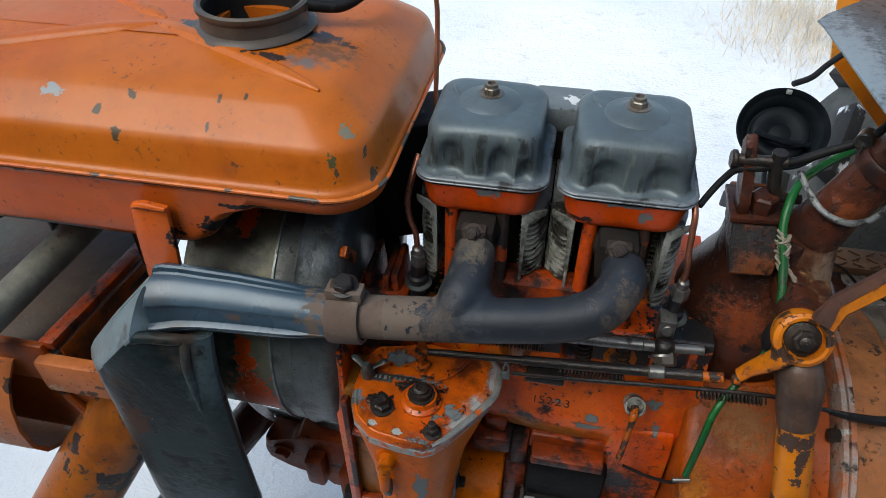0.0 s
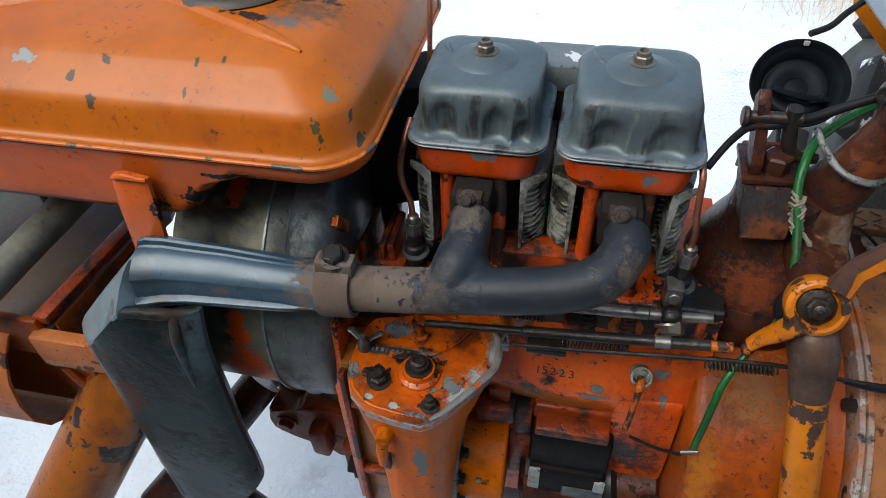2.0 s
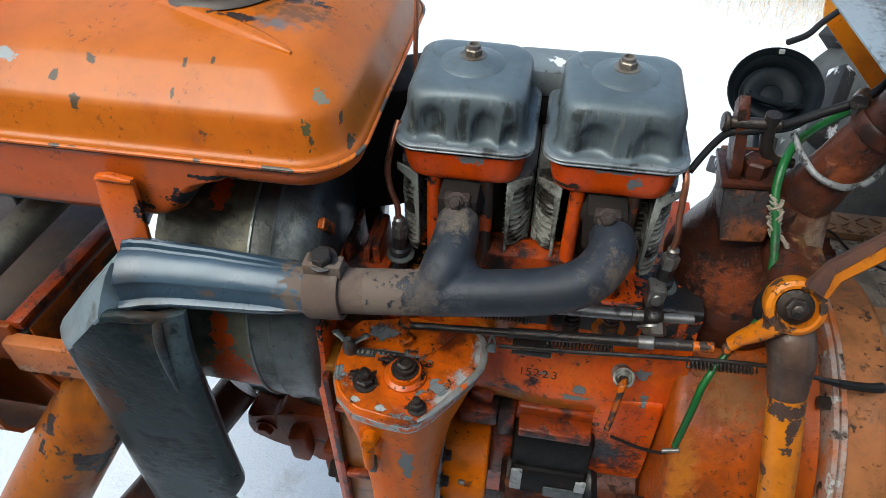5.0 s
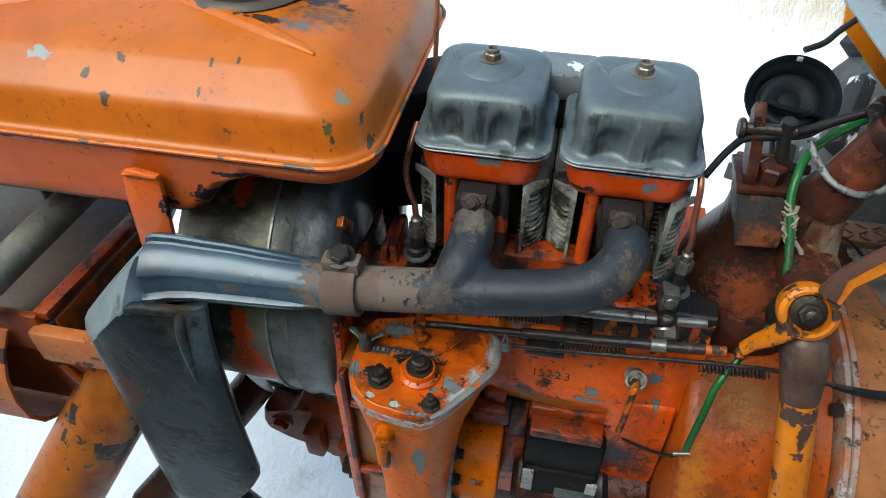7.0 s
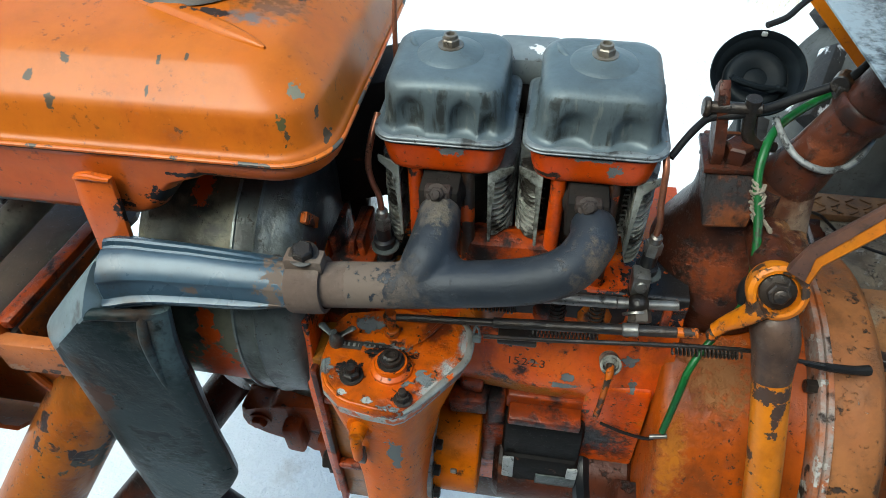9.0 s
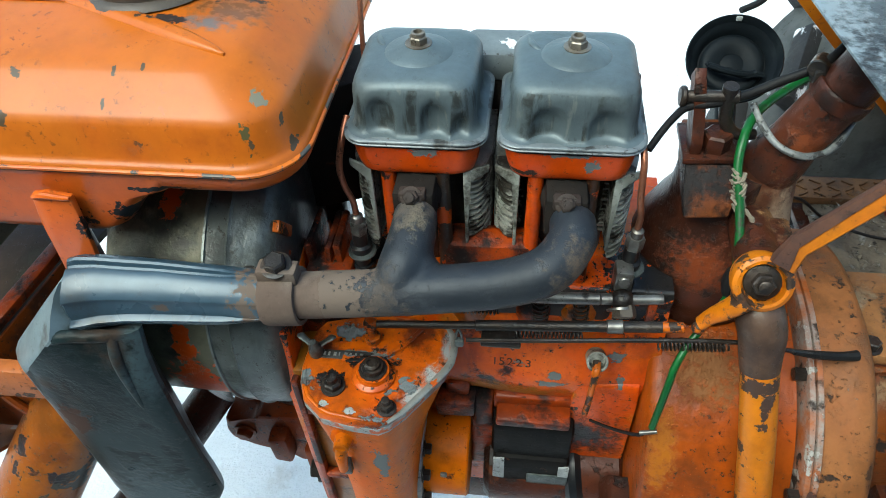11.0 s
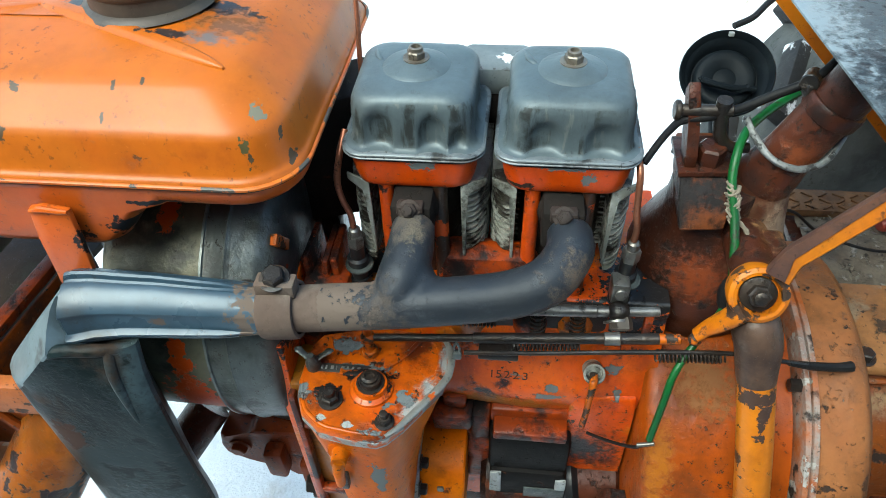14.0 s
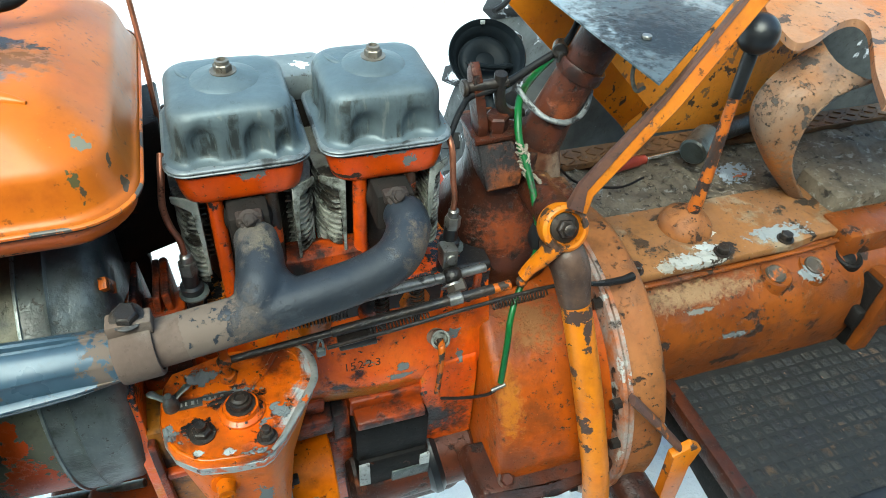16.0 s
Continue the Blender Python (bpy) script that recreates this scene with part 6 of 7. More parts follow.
M_TOPCOVER = surface("weathered_cover_paint", (0.24, 0.108, 0.036), (0.19, 0.094, 0.046), 0.6, 0, 9.0, [((0.25, 0.19, 0.125), 14, 0.54, 0.64, 0.75, 0), ((0.34, 0.32, 0.28), 30, 0.66, 0.70, 0.8, 0), ((0.03, 0.022, 0.016), 22, 0.58, 0.63, 0.6, 0)], 0.9, 90, 283.0, weather=0.9, spots=[
    ((0.32, 0.32, 0.30), (0.535, -0.050, 0.90), (0.060, 0.018, 0.02), 0.6), ((0.36, 0.38, 0.38), (0.570, -0.030, 0.90), (0.024, 0.011, 0.02), 0.6), ((0.42, 0.43, 0.42), (0.590, -0.004, 0.90), (0.015, 0.006, 0.02), 0.6), ((0.30, 0.28, 0.24), (0.485, -0.052, 0.90), (0.02, 0.012, 0.02), 0.6), ((0.025, 0.02, 0.018), (0.60, -0.040, 0.90), (0.020, 0.016, 0.02), 0.5), ((0.22, 0.24, 0.25), (0.70, -0.03, 0.90), (0.06, 0.02, 0.02), 0.6)])
gearbox()


# ---- steering gear and horn ----
M_SOCKET = surface("dusty_red_brown_casting", (0.115, 0.034, 0.012), (0.05, 0.017, 0.009), 0.45, 0, 12.0, [((0.21, 0.135, 0.085), 9, 0.52, 0.66, 0.8, 0), (GRIME, 22, 0.60, 0.66, 0.5, 0)], 0.4, 120, 461.0, weather=0.6, spots=[((0.22, 0.15, 0.10), (0.300, -0.02, 1.06), (0.020, 0.03, 0.05), 0.8, True)])
M_SHEATH = surface("grimy_cable_sheath", (0.24, 0.25, 0.25), (0.10, 0.105, 0.105), 0.5, 0.1, 60.0, [((0.03, 0.03, 0.03), 90, 0.54, 0.60, 0.5, 0)], 0.4, 240, 449.0)


def steering_box():
    t = thing("steering_box", (0.245, 0.03, 0.93), "oily red-brown cast steering box", "steering box")
    bm = B()
    lathe(bm, [(0.0, 0.075), (0.01, 0.086), (0.05, 0.088), (0.085, 0.080), (0.115, 0.066), (0.145, 0.050), (0.165, 0.046), (0.185, 0.044)], (0.248, 0.035, 0.925), (-0.08, -0.12, 1), 40)
    part("bulb", bm, M_BROWNRED, t, angle=60)
    bm = B()
    prism(bm, [(0.190, -0.050, 1.086), (0.234, -0.046, 1.086), (0.236, -0.042, 1.110), (0.232, -0.014, 1.131), (0.188, -0.016, 1.131), (0.186, -0.046, 1.110)], (0.004, 0.075, 0.0), 0.003)
    part("neck", bm, M_NECK, t)
    bm = B()
    prism(bm, [(0.184, -0.02, 1.131), (0.236, -0.017, 1.131), (0.240, 0.05, 1.129), (0.186, 0.045, 1.129)], (0, 0, 0.006), 0.001)
    part("cover_plate", bm, M_BROWNRED, t)
    bm = B()
    bolt(bm, (0.216, 0.002, 1.136), (0, -0.05, 1), 0.0145, 0.020, False)
    part("adjusting_nut", bm, M_BROWNRED, t, "large rusty hexagon nut")
    k = thing("bonnet_hinge", (0.205, 0.01, 1.136), "rusty hinge bracket with a cross bolt", "hinge bracket")
    bm = B()
    prism(bm, [(0.190, -0.012, 1.137), (0.190, -0.012, 1.150), (0.188, 0.0, 1.176), (0.183, 0.004, 1.205), (0.182, 0.013, 1.218), (0.182, 0.022, 1.205), (0.186, 0.020, 1.176), (0.190, 0.012, 1.137)], (0.011, 0.0, 0), 0.0015)
    part("left_ear", bm, M_BROWNRED, k)
    bm = B()
    tube(bm, [(0.216, 0.004, 1.205), (0.217, 0.006, 1.185), (0.221, 0.006, 1.165), (0.232, 0.006, 1.152), (0.252, 0.010, 1.148)], [0.0075, 0.007, 0.0065, 0.006, 0.0055], 10)
    part("right_ear", bm, M_DARK_STEEL, k)
    bm = B()
    rod(bm, (0.174, 0.008, 1.190), (0.226, 0.004, 1.194), 0.006)
    rod(bm, (0.173, 0.008, 1.190), (0.179, 0.008, 1.190), 0.010)
    part("cross_bolt", bm, M_DARK_STEEL, k)
    h = thing("horn", (0.243, 0.11, 1.135), "round black electric horn facing upwards", "horn")
    ax, o = V(-0.12, -0.62, 0.78).normalized(), V(0.245, 0.112, 1.170)
    bm = B()
    lathe(bm, [(-0.030, 0.012), (-0.028, 0.030), (-0.012, 0.036), (-0.004, 0.041), (0.0, 0.0480), (0.0035, 0.0490), (0.005, 0.0480), (0.002, 0.045), (-0.006, 0.042), (-0.016, 0.036), (-0.018, 0.020), (-0.014, 0.012), (-0.013, 0.002)], o, ax, 44)
    part("shell", bm, M_HORN, h, angle=50)
    bm = B()
    tube(bm, [o + V(-0.028, -0.012, 0.000), o + V(0.0, -0.016, -0.006), o + V(0.030, -0.012, -0.010)], 0.0035, 8)
    part("clip_wire", bm, M_HORN, h)
    u, v, _ = basis(ax)
    bm = B()
    lathe(bm, [(-0.017, 0.033), (-0.010, 0.032), (-0.008, 0.028), (-0.009, 0.020), (-0.013, 0.012)], o, ax, 40, False, False)
    part("dished_plate", bm, M_HORN, h, angle=60)
    bm = B()
    tube(bm, [o + ax * 0.0 + u * a + v * b for a, b in ((-0.024, 0.010), (-0.016, 0.016), (0.0, 0.014), (0.018, 0.012), (0.026, 0.006))], 0.0035, 10, 5, 0.7)
    part("cross_strap", bm, M_HORN, h)
    bm = B()
    rod(bm, (0.245, 0.125, 1.150), (0.243, 0.070, 1.110), 0.011)
    part("stalk", bm, M_HORN, h)
    bm = B()
    u = V(1, 0, 0)
    block(bm, tuple(o + V(0.001, 0.031, 0.0275)), tuple(o + V(0.007, 0.037, 0.0325)), 0.001)
    part("paint_mark", bm, M_GREYP, h)
    c = thing("steering_column", (0.30, 0.02, 1.08), "rusty red-brown steering column tube with a clamp", "steering column")
    a, b = V(0.277, 0.012, 1.108), V(0.334, -0.004, 1.256)
    bm = B()
    lathe(bm, [(0, 0.031), (0.02, 0.029), (0.04, 0.0255), (0.10, 0.0245), (0.165, 0.0245)], a, b - a, 30)
    part("tube", bm, M_BROWNRED, c)
    d = (b - a).normalized()
    p = a.lerp(b, 0.63)
    bm = B()
    lathe(bm, [(-0.008, 0.024), (-0.008, 0.0275), (-0.006, 0.0285), (0.006, 0.0285), (0.008, 0.0275), (0.008, 0.024)], p, d, 30, False, False)
    part("clamp_band", bm, M_BROWNRED, c)
    bm = B()
    rod(bm, V(0.286, 0.008, 1.222), V(0.298, 0.030, 1.218), 0.0085)
    block(bm, (0.285, 0.004, 1.207), (0.301, 0.026, 1.222), 0.003)
    part("clamp_bolt", bm, M_DARK_STEEL, c)
    bm = B()
    lathe(bm, [(0.0, 0.046), (0.02, 0.042), (0.05, 0.036), (0.075, 0.032), (0.095, 0.029), (0.108, 0.024)], (0.275, 0.010, 1.018), (0.02, 0.02, 1), 34)
    part("cast_socket", rough_up(bm, 0.0015, 30), M_SOCKET, c, "dusty cast socket at the foot of the column", angle=60)
    w = thing("horn_wire", (0.25, 0.02, 1.16), "thick black cable across the steering column", "wire")
    bm = B()
    tube(bm, [(0.146, -0.035, 1.158), (0.158, -0.020, 1.169), (0.169, -0.008, 1.177), (0.182, 0.004, 1.181), (0.205, 0.004, 1.186), (0.235, 0.010, 1.193), (0.262, 0.016, 1.204), (0.292, 0.018, 1.220), (0.312, 0.030, 1.234), (0.330, 0.05, 1.25)], [0.0036, 0.0036, 0.0038, 0.0042, 0.0046, 0.0046, 0.0044, 0.004, 0.004], 10)
    part("cable", bm, M_RUBBER, w)
    g = thing("drain_hose", (0.24, -0.06, 0.84), "green plastic hose tied with frayed cord", "hose")
    bm = B()
    tube(bm, [(0.315, 0.075, 1.178), (0.288, 0.056, 1.172), (0.264, 0.034, 1.168), (0.246, 0.010, 1.166), (0.236, -0.012, 1.156), (0.233, -0.030, 1.136), (0.238, -0.050, 1.110), (0.2400, -0.068, 1.090), (0.2405, -0.082, 1.072), (0.240, -0.096, 1.056), (0.236, -0.106, 1.042)], 0.0044, 12)
    part("upper_hose", bm, M_GREEN, g)
    bm = B()
    tube(bm, [(0.236, -0.106, 1.042), (0.228, -0.112, 1.022), (0.216, -0.120, 1.002), (0.204, -0.132, 0.988), (0.198, -0.140, 0.980), (0.1925, -0.148, 0.968)], 0.0038, 12)
    part("sleeve", bm, M_GREEN, g)
    bm = B()
    tube(bm, [(0.1930, -0.1475, 0.969), (0.1900, -0.155, 0.950), (0.187, -0.161, 0.920), (0.184, -0.166, 0.886)], 0.0039, 12)
    part("lower_hose", bm, M_GREEN, g)
    bm = B()
    rnd = random.Random(77)
    for k2 in range(11):
        f = k2 / 10
        o = V(0.2335 + 0.0055 * f, -0.031 - 0.019 * f, 1.134 - 0.030 * f)
        tilt, w = rnd.uniform(-0.006, 0.006), rnd.uniform(0.0048, 0.0062)
        tube(bm, [o + V(-w, 0.001, tilt * 0.5), o + V(-w * 0.5, -w * 0.8, tilt * 0.2), o + V(w * 0.4, -w * 0.85, -tilt * 0.4), o + V(w, 0.001, -tilt)], [rnd.uniform(0.0010, 0.0019) for _ in range(4)], 6)
    tube(bm, [(0.232, -0.038, 1.134), (0.236, -0.042, 1.124), (0.243, -0.052, 1.108)], [0.0012, 0.0020, 0.0016], 6)
    tube(bm, [(0.243, -0.053, 1.106), (0.250, -0.056, 1.098), (0.257, -0.057, 1.089), (0.260, -0.058, 1.082), (0.253, -0.059, 1.080)], [0.002, 0.0022, 0.0028, 0.0030, 0.002], 7)
    tagged(part("cord", rough_up(bm, 0.0012, 220), M_CORD, g, "frayed pale cord"), kind="stuff")
    l = thing("looped_cable", (0.30, -0.02, 1.12), "loop of grey sheathed cable round the column", "cable")
    bm = B()
    tube(bm, [(0.246, 0.020, 1.176), (0.252, 0.004, 1.167), (0.263, -0.012, 1.157), (0.279, -0.022, 1.151), (0.298, -0.024, 1.150), (0.318, -0.016, 1.156), (0.334, 0.004, 1.170)], 0.0034, 10)
    part("sheath", rough_up(bm, 0.0006, 140), M_SHEATH, l)
    bm = B()
    tube(bm, [(0.345, -0.050, 1.235), (0.336, -0.064, 1.222), (0.341, -0.070, 1.208), (0.356, -0.062, 1.206)], 0.0022, 8)
    part("cord_end", bm, M_CORD, l)
    bm = B()
    tube(bm, [(0.30, 0.03, 1.11), (0.305, 0.03, 1.07), (0.33, 0.06, 1.03), (0.37, 0.10, 0.99), (0.43, 0.13, 0.93), (0.50, 0.12, 0.915), (0.56, 0.14, 0.91)], 0.0020, 8)
    part("thin_lead", bm, M_RUBBER, l)


steering_box()


def steering_arm():
    t = thing("clutch_lever_arm", (0.243, -0.13, 1.02), "orange forged lever arm on a round hub", "lever")
    hub, ax = V(0.2500, -0.126, 1.0845), V(-0.10, -0.82, 0.45).normalized()
    bm = B()
    lathe(bm, [(-0.016, 0.018), (-0.013, 0.0255), (-0.004, 0.0268), (0.006, 0.0272), (0.010, 0.0262), (0.0125, 0.0225), (0.0120, 0.0195), (0.003, 0.0180), (0.003, 0.010)], hub, ax, 40)
    part("hub", bm, M_CHIPPED_Y, t)
    bm = B()
    lathe(bm, [(0.002, 0.0165), (0.006, 0.0165), (0.007, 0.0145)], hub, ax, 24)
    bolt(bm, hub + ax * 0.006, ax, 0.0105, 0.010, False)
    lathe(bm, [(0.015, 0.0062), (0.021, 0.0062), (0.022, 0.0045)], hub, ax, 12)
    part("hub_bolt", bm, M_DARK_STEEL, t, "oily bolt and washer")
    bm = B()
    tube(bm, [hub + V(-0.008, -0.010, -0.010), hub + V(-0.020, -0.008, -0.030), V(0.219, -0.129, 1.036), V(0.209, -0.130, 1.023)], [0.0150, 0.0125, 0.0100, 0.0088], 16, 5, 0.62)
    part("lower_arm", bm, M_CHIPPED_Y, t)
    bm = B()
    path = [hub + V(0.013, 0.0, 0.024), V(0.268, -0.128, 1.134), V(0.336, -0.135, 1.232), V(0.390, -0.135, 1.322), V(0.440, -0.135, 1.405)]
    rings = []
    for k, p in enumerate(path):
        d = (path[min(k + 1, 4)] - path[max(k - 1, 0)]).normalized()
        side = d.cross(V(-0.2, -0.7, 0.68)).normalized()
        up = side.cross(d)
        w = (0.0110, 0.0098, 0.0092, 0.0095, 0.0095)[k]
        rings.append([p + a * w * side + b * 0.0065 * up for a, b in ((1, 0.7), (0.9, 1), (-0.9, 1), (-1, 0.7), (-1, -0.7), (-0.9, -1), (0.9, -1), (1, -0.7))])
    loft(bm, rings)
    bar = part("long_handle", bm, M_FADED_BAR, t, "long flat handle with dark worn edge")
    bm = B()
    lift = V(-0.0003, -0.0011, 0.0011)
    loft(bm, [[r[5] - lift, r[4].lerp(r[7], -0.06), r[3].lerp(r[0], -0.06), r[2] + lift, r[2].lerp(r[1], f) + lift, r[5].lerp(r[6], f) - lift] for r, f in zip(rings, (0.80, 0.55, 0.26, 0.20, 0.20))])
    part("worn_edge", bm, M_RUSTBAR, bar, "dark brown worn edge")
    bm = B()
    prism(bm, [hub + V(-0.004, -0.02, -0.028), hub + V(0.014, -0.018, -0.028), hub + V(0.020, -0.016, -0.040), hub + V(0.006, -0.018, -0.038)], (0, 0.008, 0), 0.001)
    part("stop_tab", bm, M_YELLOWED, t)
    bm = B()
    rod(bm, hub + V(0.004, 0.01, -0.005), V(0.262, -0.03, 1.07), 0.022)
    block(bm, (0.262, -0.085, 1.068), (0.290, -0.045, 1.092), 0.005)
    part("shaft", bm, M_BROWNRED, t)
    p = thing("lift_pipe", (0.29, -0.15, 0.70), "yellow-orange steel tube with a dark elbow", "pipe")
    bm = B()
    tube(bm, [(0.263, -0.142, 1.030), (0.271, -0.160, 0.98), (0.284, -0.190, 0.90), (0.298, -0.224, 0.80), (0.312, -0.248, 0.70), (0.333, -0.262, 0.52)], 0.0180, 20, 5)
    part("tube", bm, M_YELLOWED, p)
    bm = B()
    tube(bm, [(0.258, -0.085, 1.038), (0.256, -0.110, 1.050), (0.258, -0.132, 1.046), (0.263, -0.142, 1.030), (0.266, -0.150, 1.008), (0.2685, -0.156, 0.992)], [0.020, 0.0215, 0.0228, 0.0222, 0.0200, 0.0184], 22, 6)
    part("elbow", bm, M_ELBOW, p, "dark rusty elbow", angle=70)
    bm = B()
    tube(bm, [(0.250, -0.09, 1.045), (0.268, -0.075, 1.040), (0.282, -0.088, 1.020)], 0.012, 10)
    lathe(bm, [(-0.012, 0.026), (-0.004, 0.0285), (0.006, 0.0285), (0.012, 0.025)], (0.258, -0.098, 1.045), (0.02, -0.8, 0.3), 24)
    part("rubber_boot", bm, M_RUBBER, p)


M_FADED_BAR = surface("bar_orange", (0.46, 0.140, 0.006), (0.38, 0.095, 0.005), 0.45, 0, 14.0, [((0.07, 0.035, 0.025), 30, 0.60, 0.63, 0.6, 0)], 0.3, 110, 191.0)
M_RUSTBAR = surface("brown_worn_steel", (0.075, 0.040, 0.032), (0.12, 0.052, 0.030), 0.5, 0.1, 24.0, [((0.36, 0.10, 0.008), 26, 0.63, 0.65, 0.5, 0)], 0.35, 130, 273.0)
M_ELBOW = surface("sooty_brown_elbow", (0.085, 0.050, 0.034), (0.028, 0.018, 0.015), 0.42, 0.1, 22.0, [((0.26, 0.10, 0.03), 40, 0.66, 0.68, 0.6, 0), ((0.11, 0.085, 0.065), 14, 0.56, 0.70, 0.5, 0)], 0.45, 130, 193.0, weather=0.8)
steering_arm()


# ---- driver's place ----
def driver_place():
    d = thing("dashboard", (0.40, 0.0, 1.25), "mottled zinc sheet on an orange dashboard frame", "dashboard")
    bm = B()
    prism(bm, [(0.262, 0.150, 1.274), (0.258, 0.165, 1.274), (0.272, 0.185, 1.274), (0.42, 0.34, 1.274), (0.62, 0.095, 1.274), (0.286, -0.172, 1.274)], (0, 0, 0.002), 0.0004)
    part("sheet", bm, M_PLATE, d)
    bm = B()
    rod(bm, (0.324, -0.087, 1.276), (0.324, -0.087, 1.280), 0.005, n=10)
    part("rivet", bm, M_STEEL, d)
    w = thing("loose_wire", (0.23, 0.06, 1.25), "loose end of a black wire", "wire")
    bm = B()
    tube(bm, [(0.218, 0.045, 1.258), (0.236, 0.055, 1.262), (0.250, 0.07, 1.268), (0.268, 0.09, 1.272)], 0.003, 8)
    part("lead", bm, M_RUBBER, w)
    f = thing("rear_fender", (0.62, 0.30, 0.88), "orange sheet-metal fender with flaking paint", "fender")
    bm = B()
    prism(bm, [(0.335, 0.30, 1.172), (0.61, 0.30, 0.905), (0.63, 0.30, 0.88), (0.93, 0.30, 0.87), (0.99, 0.30, 1.0), (0.97, 0.30, 1.40), (0.56, 0.30, 1.40), (0.30, 0.30, 1.32)], (0, 0.006, 0), 0.001)
    part("side_sheet", bm, M_FLAKED, f)
    bm = B()
    prism(bm, [(0.335, 0.297, 1.172), (0.61, 0.297, 0.905), (0.655, 0.297, 0.94), (0.38, 0.297, 1.215)], (0, 0.003, 0), 0.0008)
    part("edge_strap", bm, M_YELLOWED, f)
    g = thing("deck_plate", (0.6, 0.15, 0.88), "dirty deck beside the gearbox, littered with chaff", "deck")
    bm = B()
    n, m = 120, 26
    grid = [[bm.verts.new((0.43 + 0.8 * i / n, 0.062 + 0.16 * j / m, 0.884 + 0.012 * noise.noise(V(i * 0.14, j * 0.14, 0)) + 0.005 * noise.noise(V(i * 0.6, j * 0.6, 4)))) for j in range(m + 1)] for i in range(n + 1)]
    for i in range(n):
        for j in range(m):
            bm.faces.new((grid[i][j], grid[i + 1][j], grid[i + 1][j + 1], grid[i][j + 1]))
    part("dirt_layer", bm, M_DIRT, g, angle=80)
    rnd = random.Random(21)
    bm = B()
    for _ in range(300):
        x0, y0 = rnd.uniform(0.43, 0.95), rnd.uniform(0.05, 0.215)
        a, w, h = rnd.uniform(0, 6.28), rnd.uniform(0.0008, 0.0030), rnd.uniform(0.003, 0.008)
        z0 = 0.8895 + 0.012 * noise.noise(V((x0 - 0.43) / 0.8 * 120 * 0.14, (y0 - 0.062) / 0.16 * 26 * 0.14, 0)) + rnd.uniform(0.0, 0.003)
        p, q = V(math.cos(a), math.sin(a), rnd.uniform(-0.3, 0.3)) * h, V(-math.sin(a), math.cos(a), rnd.uniform(-0.5, 0.5)) * w
        o = V(x0, y0, z0)
        bm.faces.new([bm.verts.new(v) for v in (o - p, o - p * 0.2 + q, o + p, o + p * 0.1 - q)])
    tagged(part("chaff", bm, M_CHAFF, g, "dry leaf and straw litter"), kind="stuff")
    bm = B()
    block(bm, (0.42, 0.06, 0.86), (1.25, 0.30, 0.872), 0.002)
    part("plate", bm, M_BROWNRED, g)
    c = thing("tread_strip", (0.6, 0.235, 0.89), "narrow rusty chequer-plate strip", "tread plate")
    bm = B()
    block(bm, (0.40, 0.215, 0.888), (1.2, 0.262, 0.900), 0.001)
    part("strip", bm, M_RUSTY, c)
    bm = B()
    for k in range(34):
        for j in range(3):
            x0, y0 = 0.42 + 0.022 * k, 0.221 + 0.014 * j
            s = 1 if (k + j) % 2 else -1
            prism(bm, [(x0, y0 + s * 0.004, 0.8995), (x0 + 0.003, y0 + s * 0.004, 0.8995), (x0 + 0.014, y0 - s * 0.004, 0.8995), (x0 + 0.011, y0 - s * 0.004, 0.8995)], (0, 0, 0.003), 0)
    tagged(part("tread_pattern", bm, M_RUSTY, c), kind="stuff")
    s = thing("screwdriver", (0.69, 0.20, 0.89), "old screwdriver with a red-brown handle", "screwdriver")
    a, b = V(0.527, 0.186, 0.905), V(0.690, 0.200, 0.908)
    bm = B()
    lathe(bm, [(0, 0.009), (0.004, 0.0115), (0.05, 0.0105), (0.062, 0.008), (0.066, 0.009), (0.070, 0.006)], a, b - a, 10)
    part("handle", bm, M_RED, s)
    bm = B()
    rod(bm, a.lerp(b, 0.38), b, 0.0032)
    part("shank", bm, M_BRIGHT, s, "bright steel shank")
    q = thing("seat_support", (0.8, 0.08, 0.88), "curved rusty tan-orange seat support under a pressed seat pan", "seat support")
    bm = B()
    back = smooth_path([(0.790, 0.12, 1.135), (0.705, 0.10, 1.101), (0.685, 0.10, 1.057), (0.703, 0.10, 1.005), (0.765, 0.10, 0.935), (0.85, 0.10, 0.862)], 5)
    rim = smooth_path([(0.815, 0.03, 1.110), (0.763, 0.03, 1.096), (0.732, 0.03, 1.062), (0.725, 0.03, 1.014), (0.738, 0.03, 0.968), (0.790, 0.03, 0.905)], 5)
    for depth in (0.0, 0.006):
        loft(bm, [[u.lerp(v, f) + V(-0.022, -0.012, 0.0) * math.sin(math.pi * f) + V(depth, depth * 0.6, 0) for u, v in zip(back, rim)] for f in (0, 0.2, 0.4, 0.6, 0.8, 1.0)], closed=False, start=False, end=False)
    tube(bm, [p + V(0.003, 0.002, 0) for p in rim], 0.0035, 8, 1)
    part("curved_sheet", bm, M_SEAT_WORN, q, "grey-tan worn curved sheet", angle=70)
    bm = B()
    pan = smooth_path([(0.744, 0.223, 1.165), (0.695, 0.147, 1.165), (0.677, 0.093, 1.163), (0.676, 0.056, 1.160), (0.718, 0.066, 1.158), (0.783, 0.099, 1.158), (0.829, 0.110, 1.158), (0.832, 0.085, 1.155), (0.792, 0.032, 1.150), (0.742, -0.024, 1.150), (0.69, -0.094, 1.150)], 4)
    prism(bm, pan + [V(0.80, -0.13, 1.155), V(1.12, -0.10, 1.165), V(1.12, 0.28, 1.175)], (0, 0, 0.012), 0)
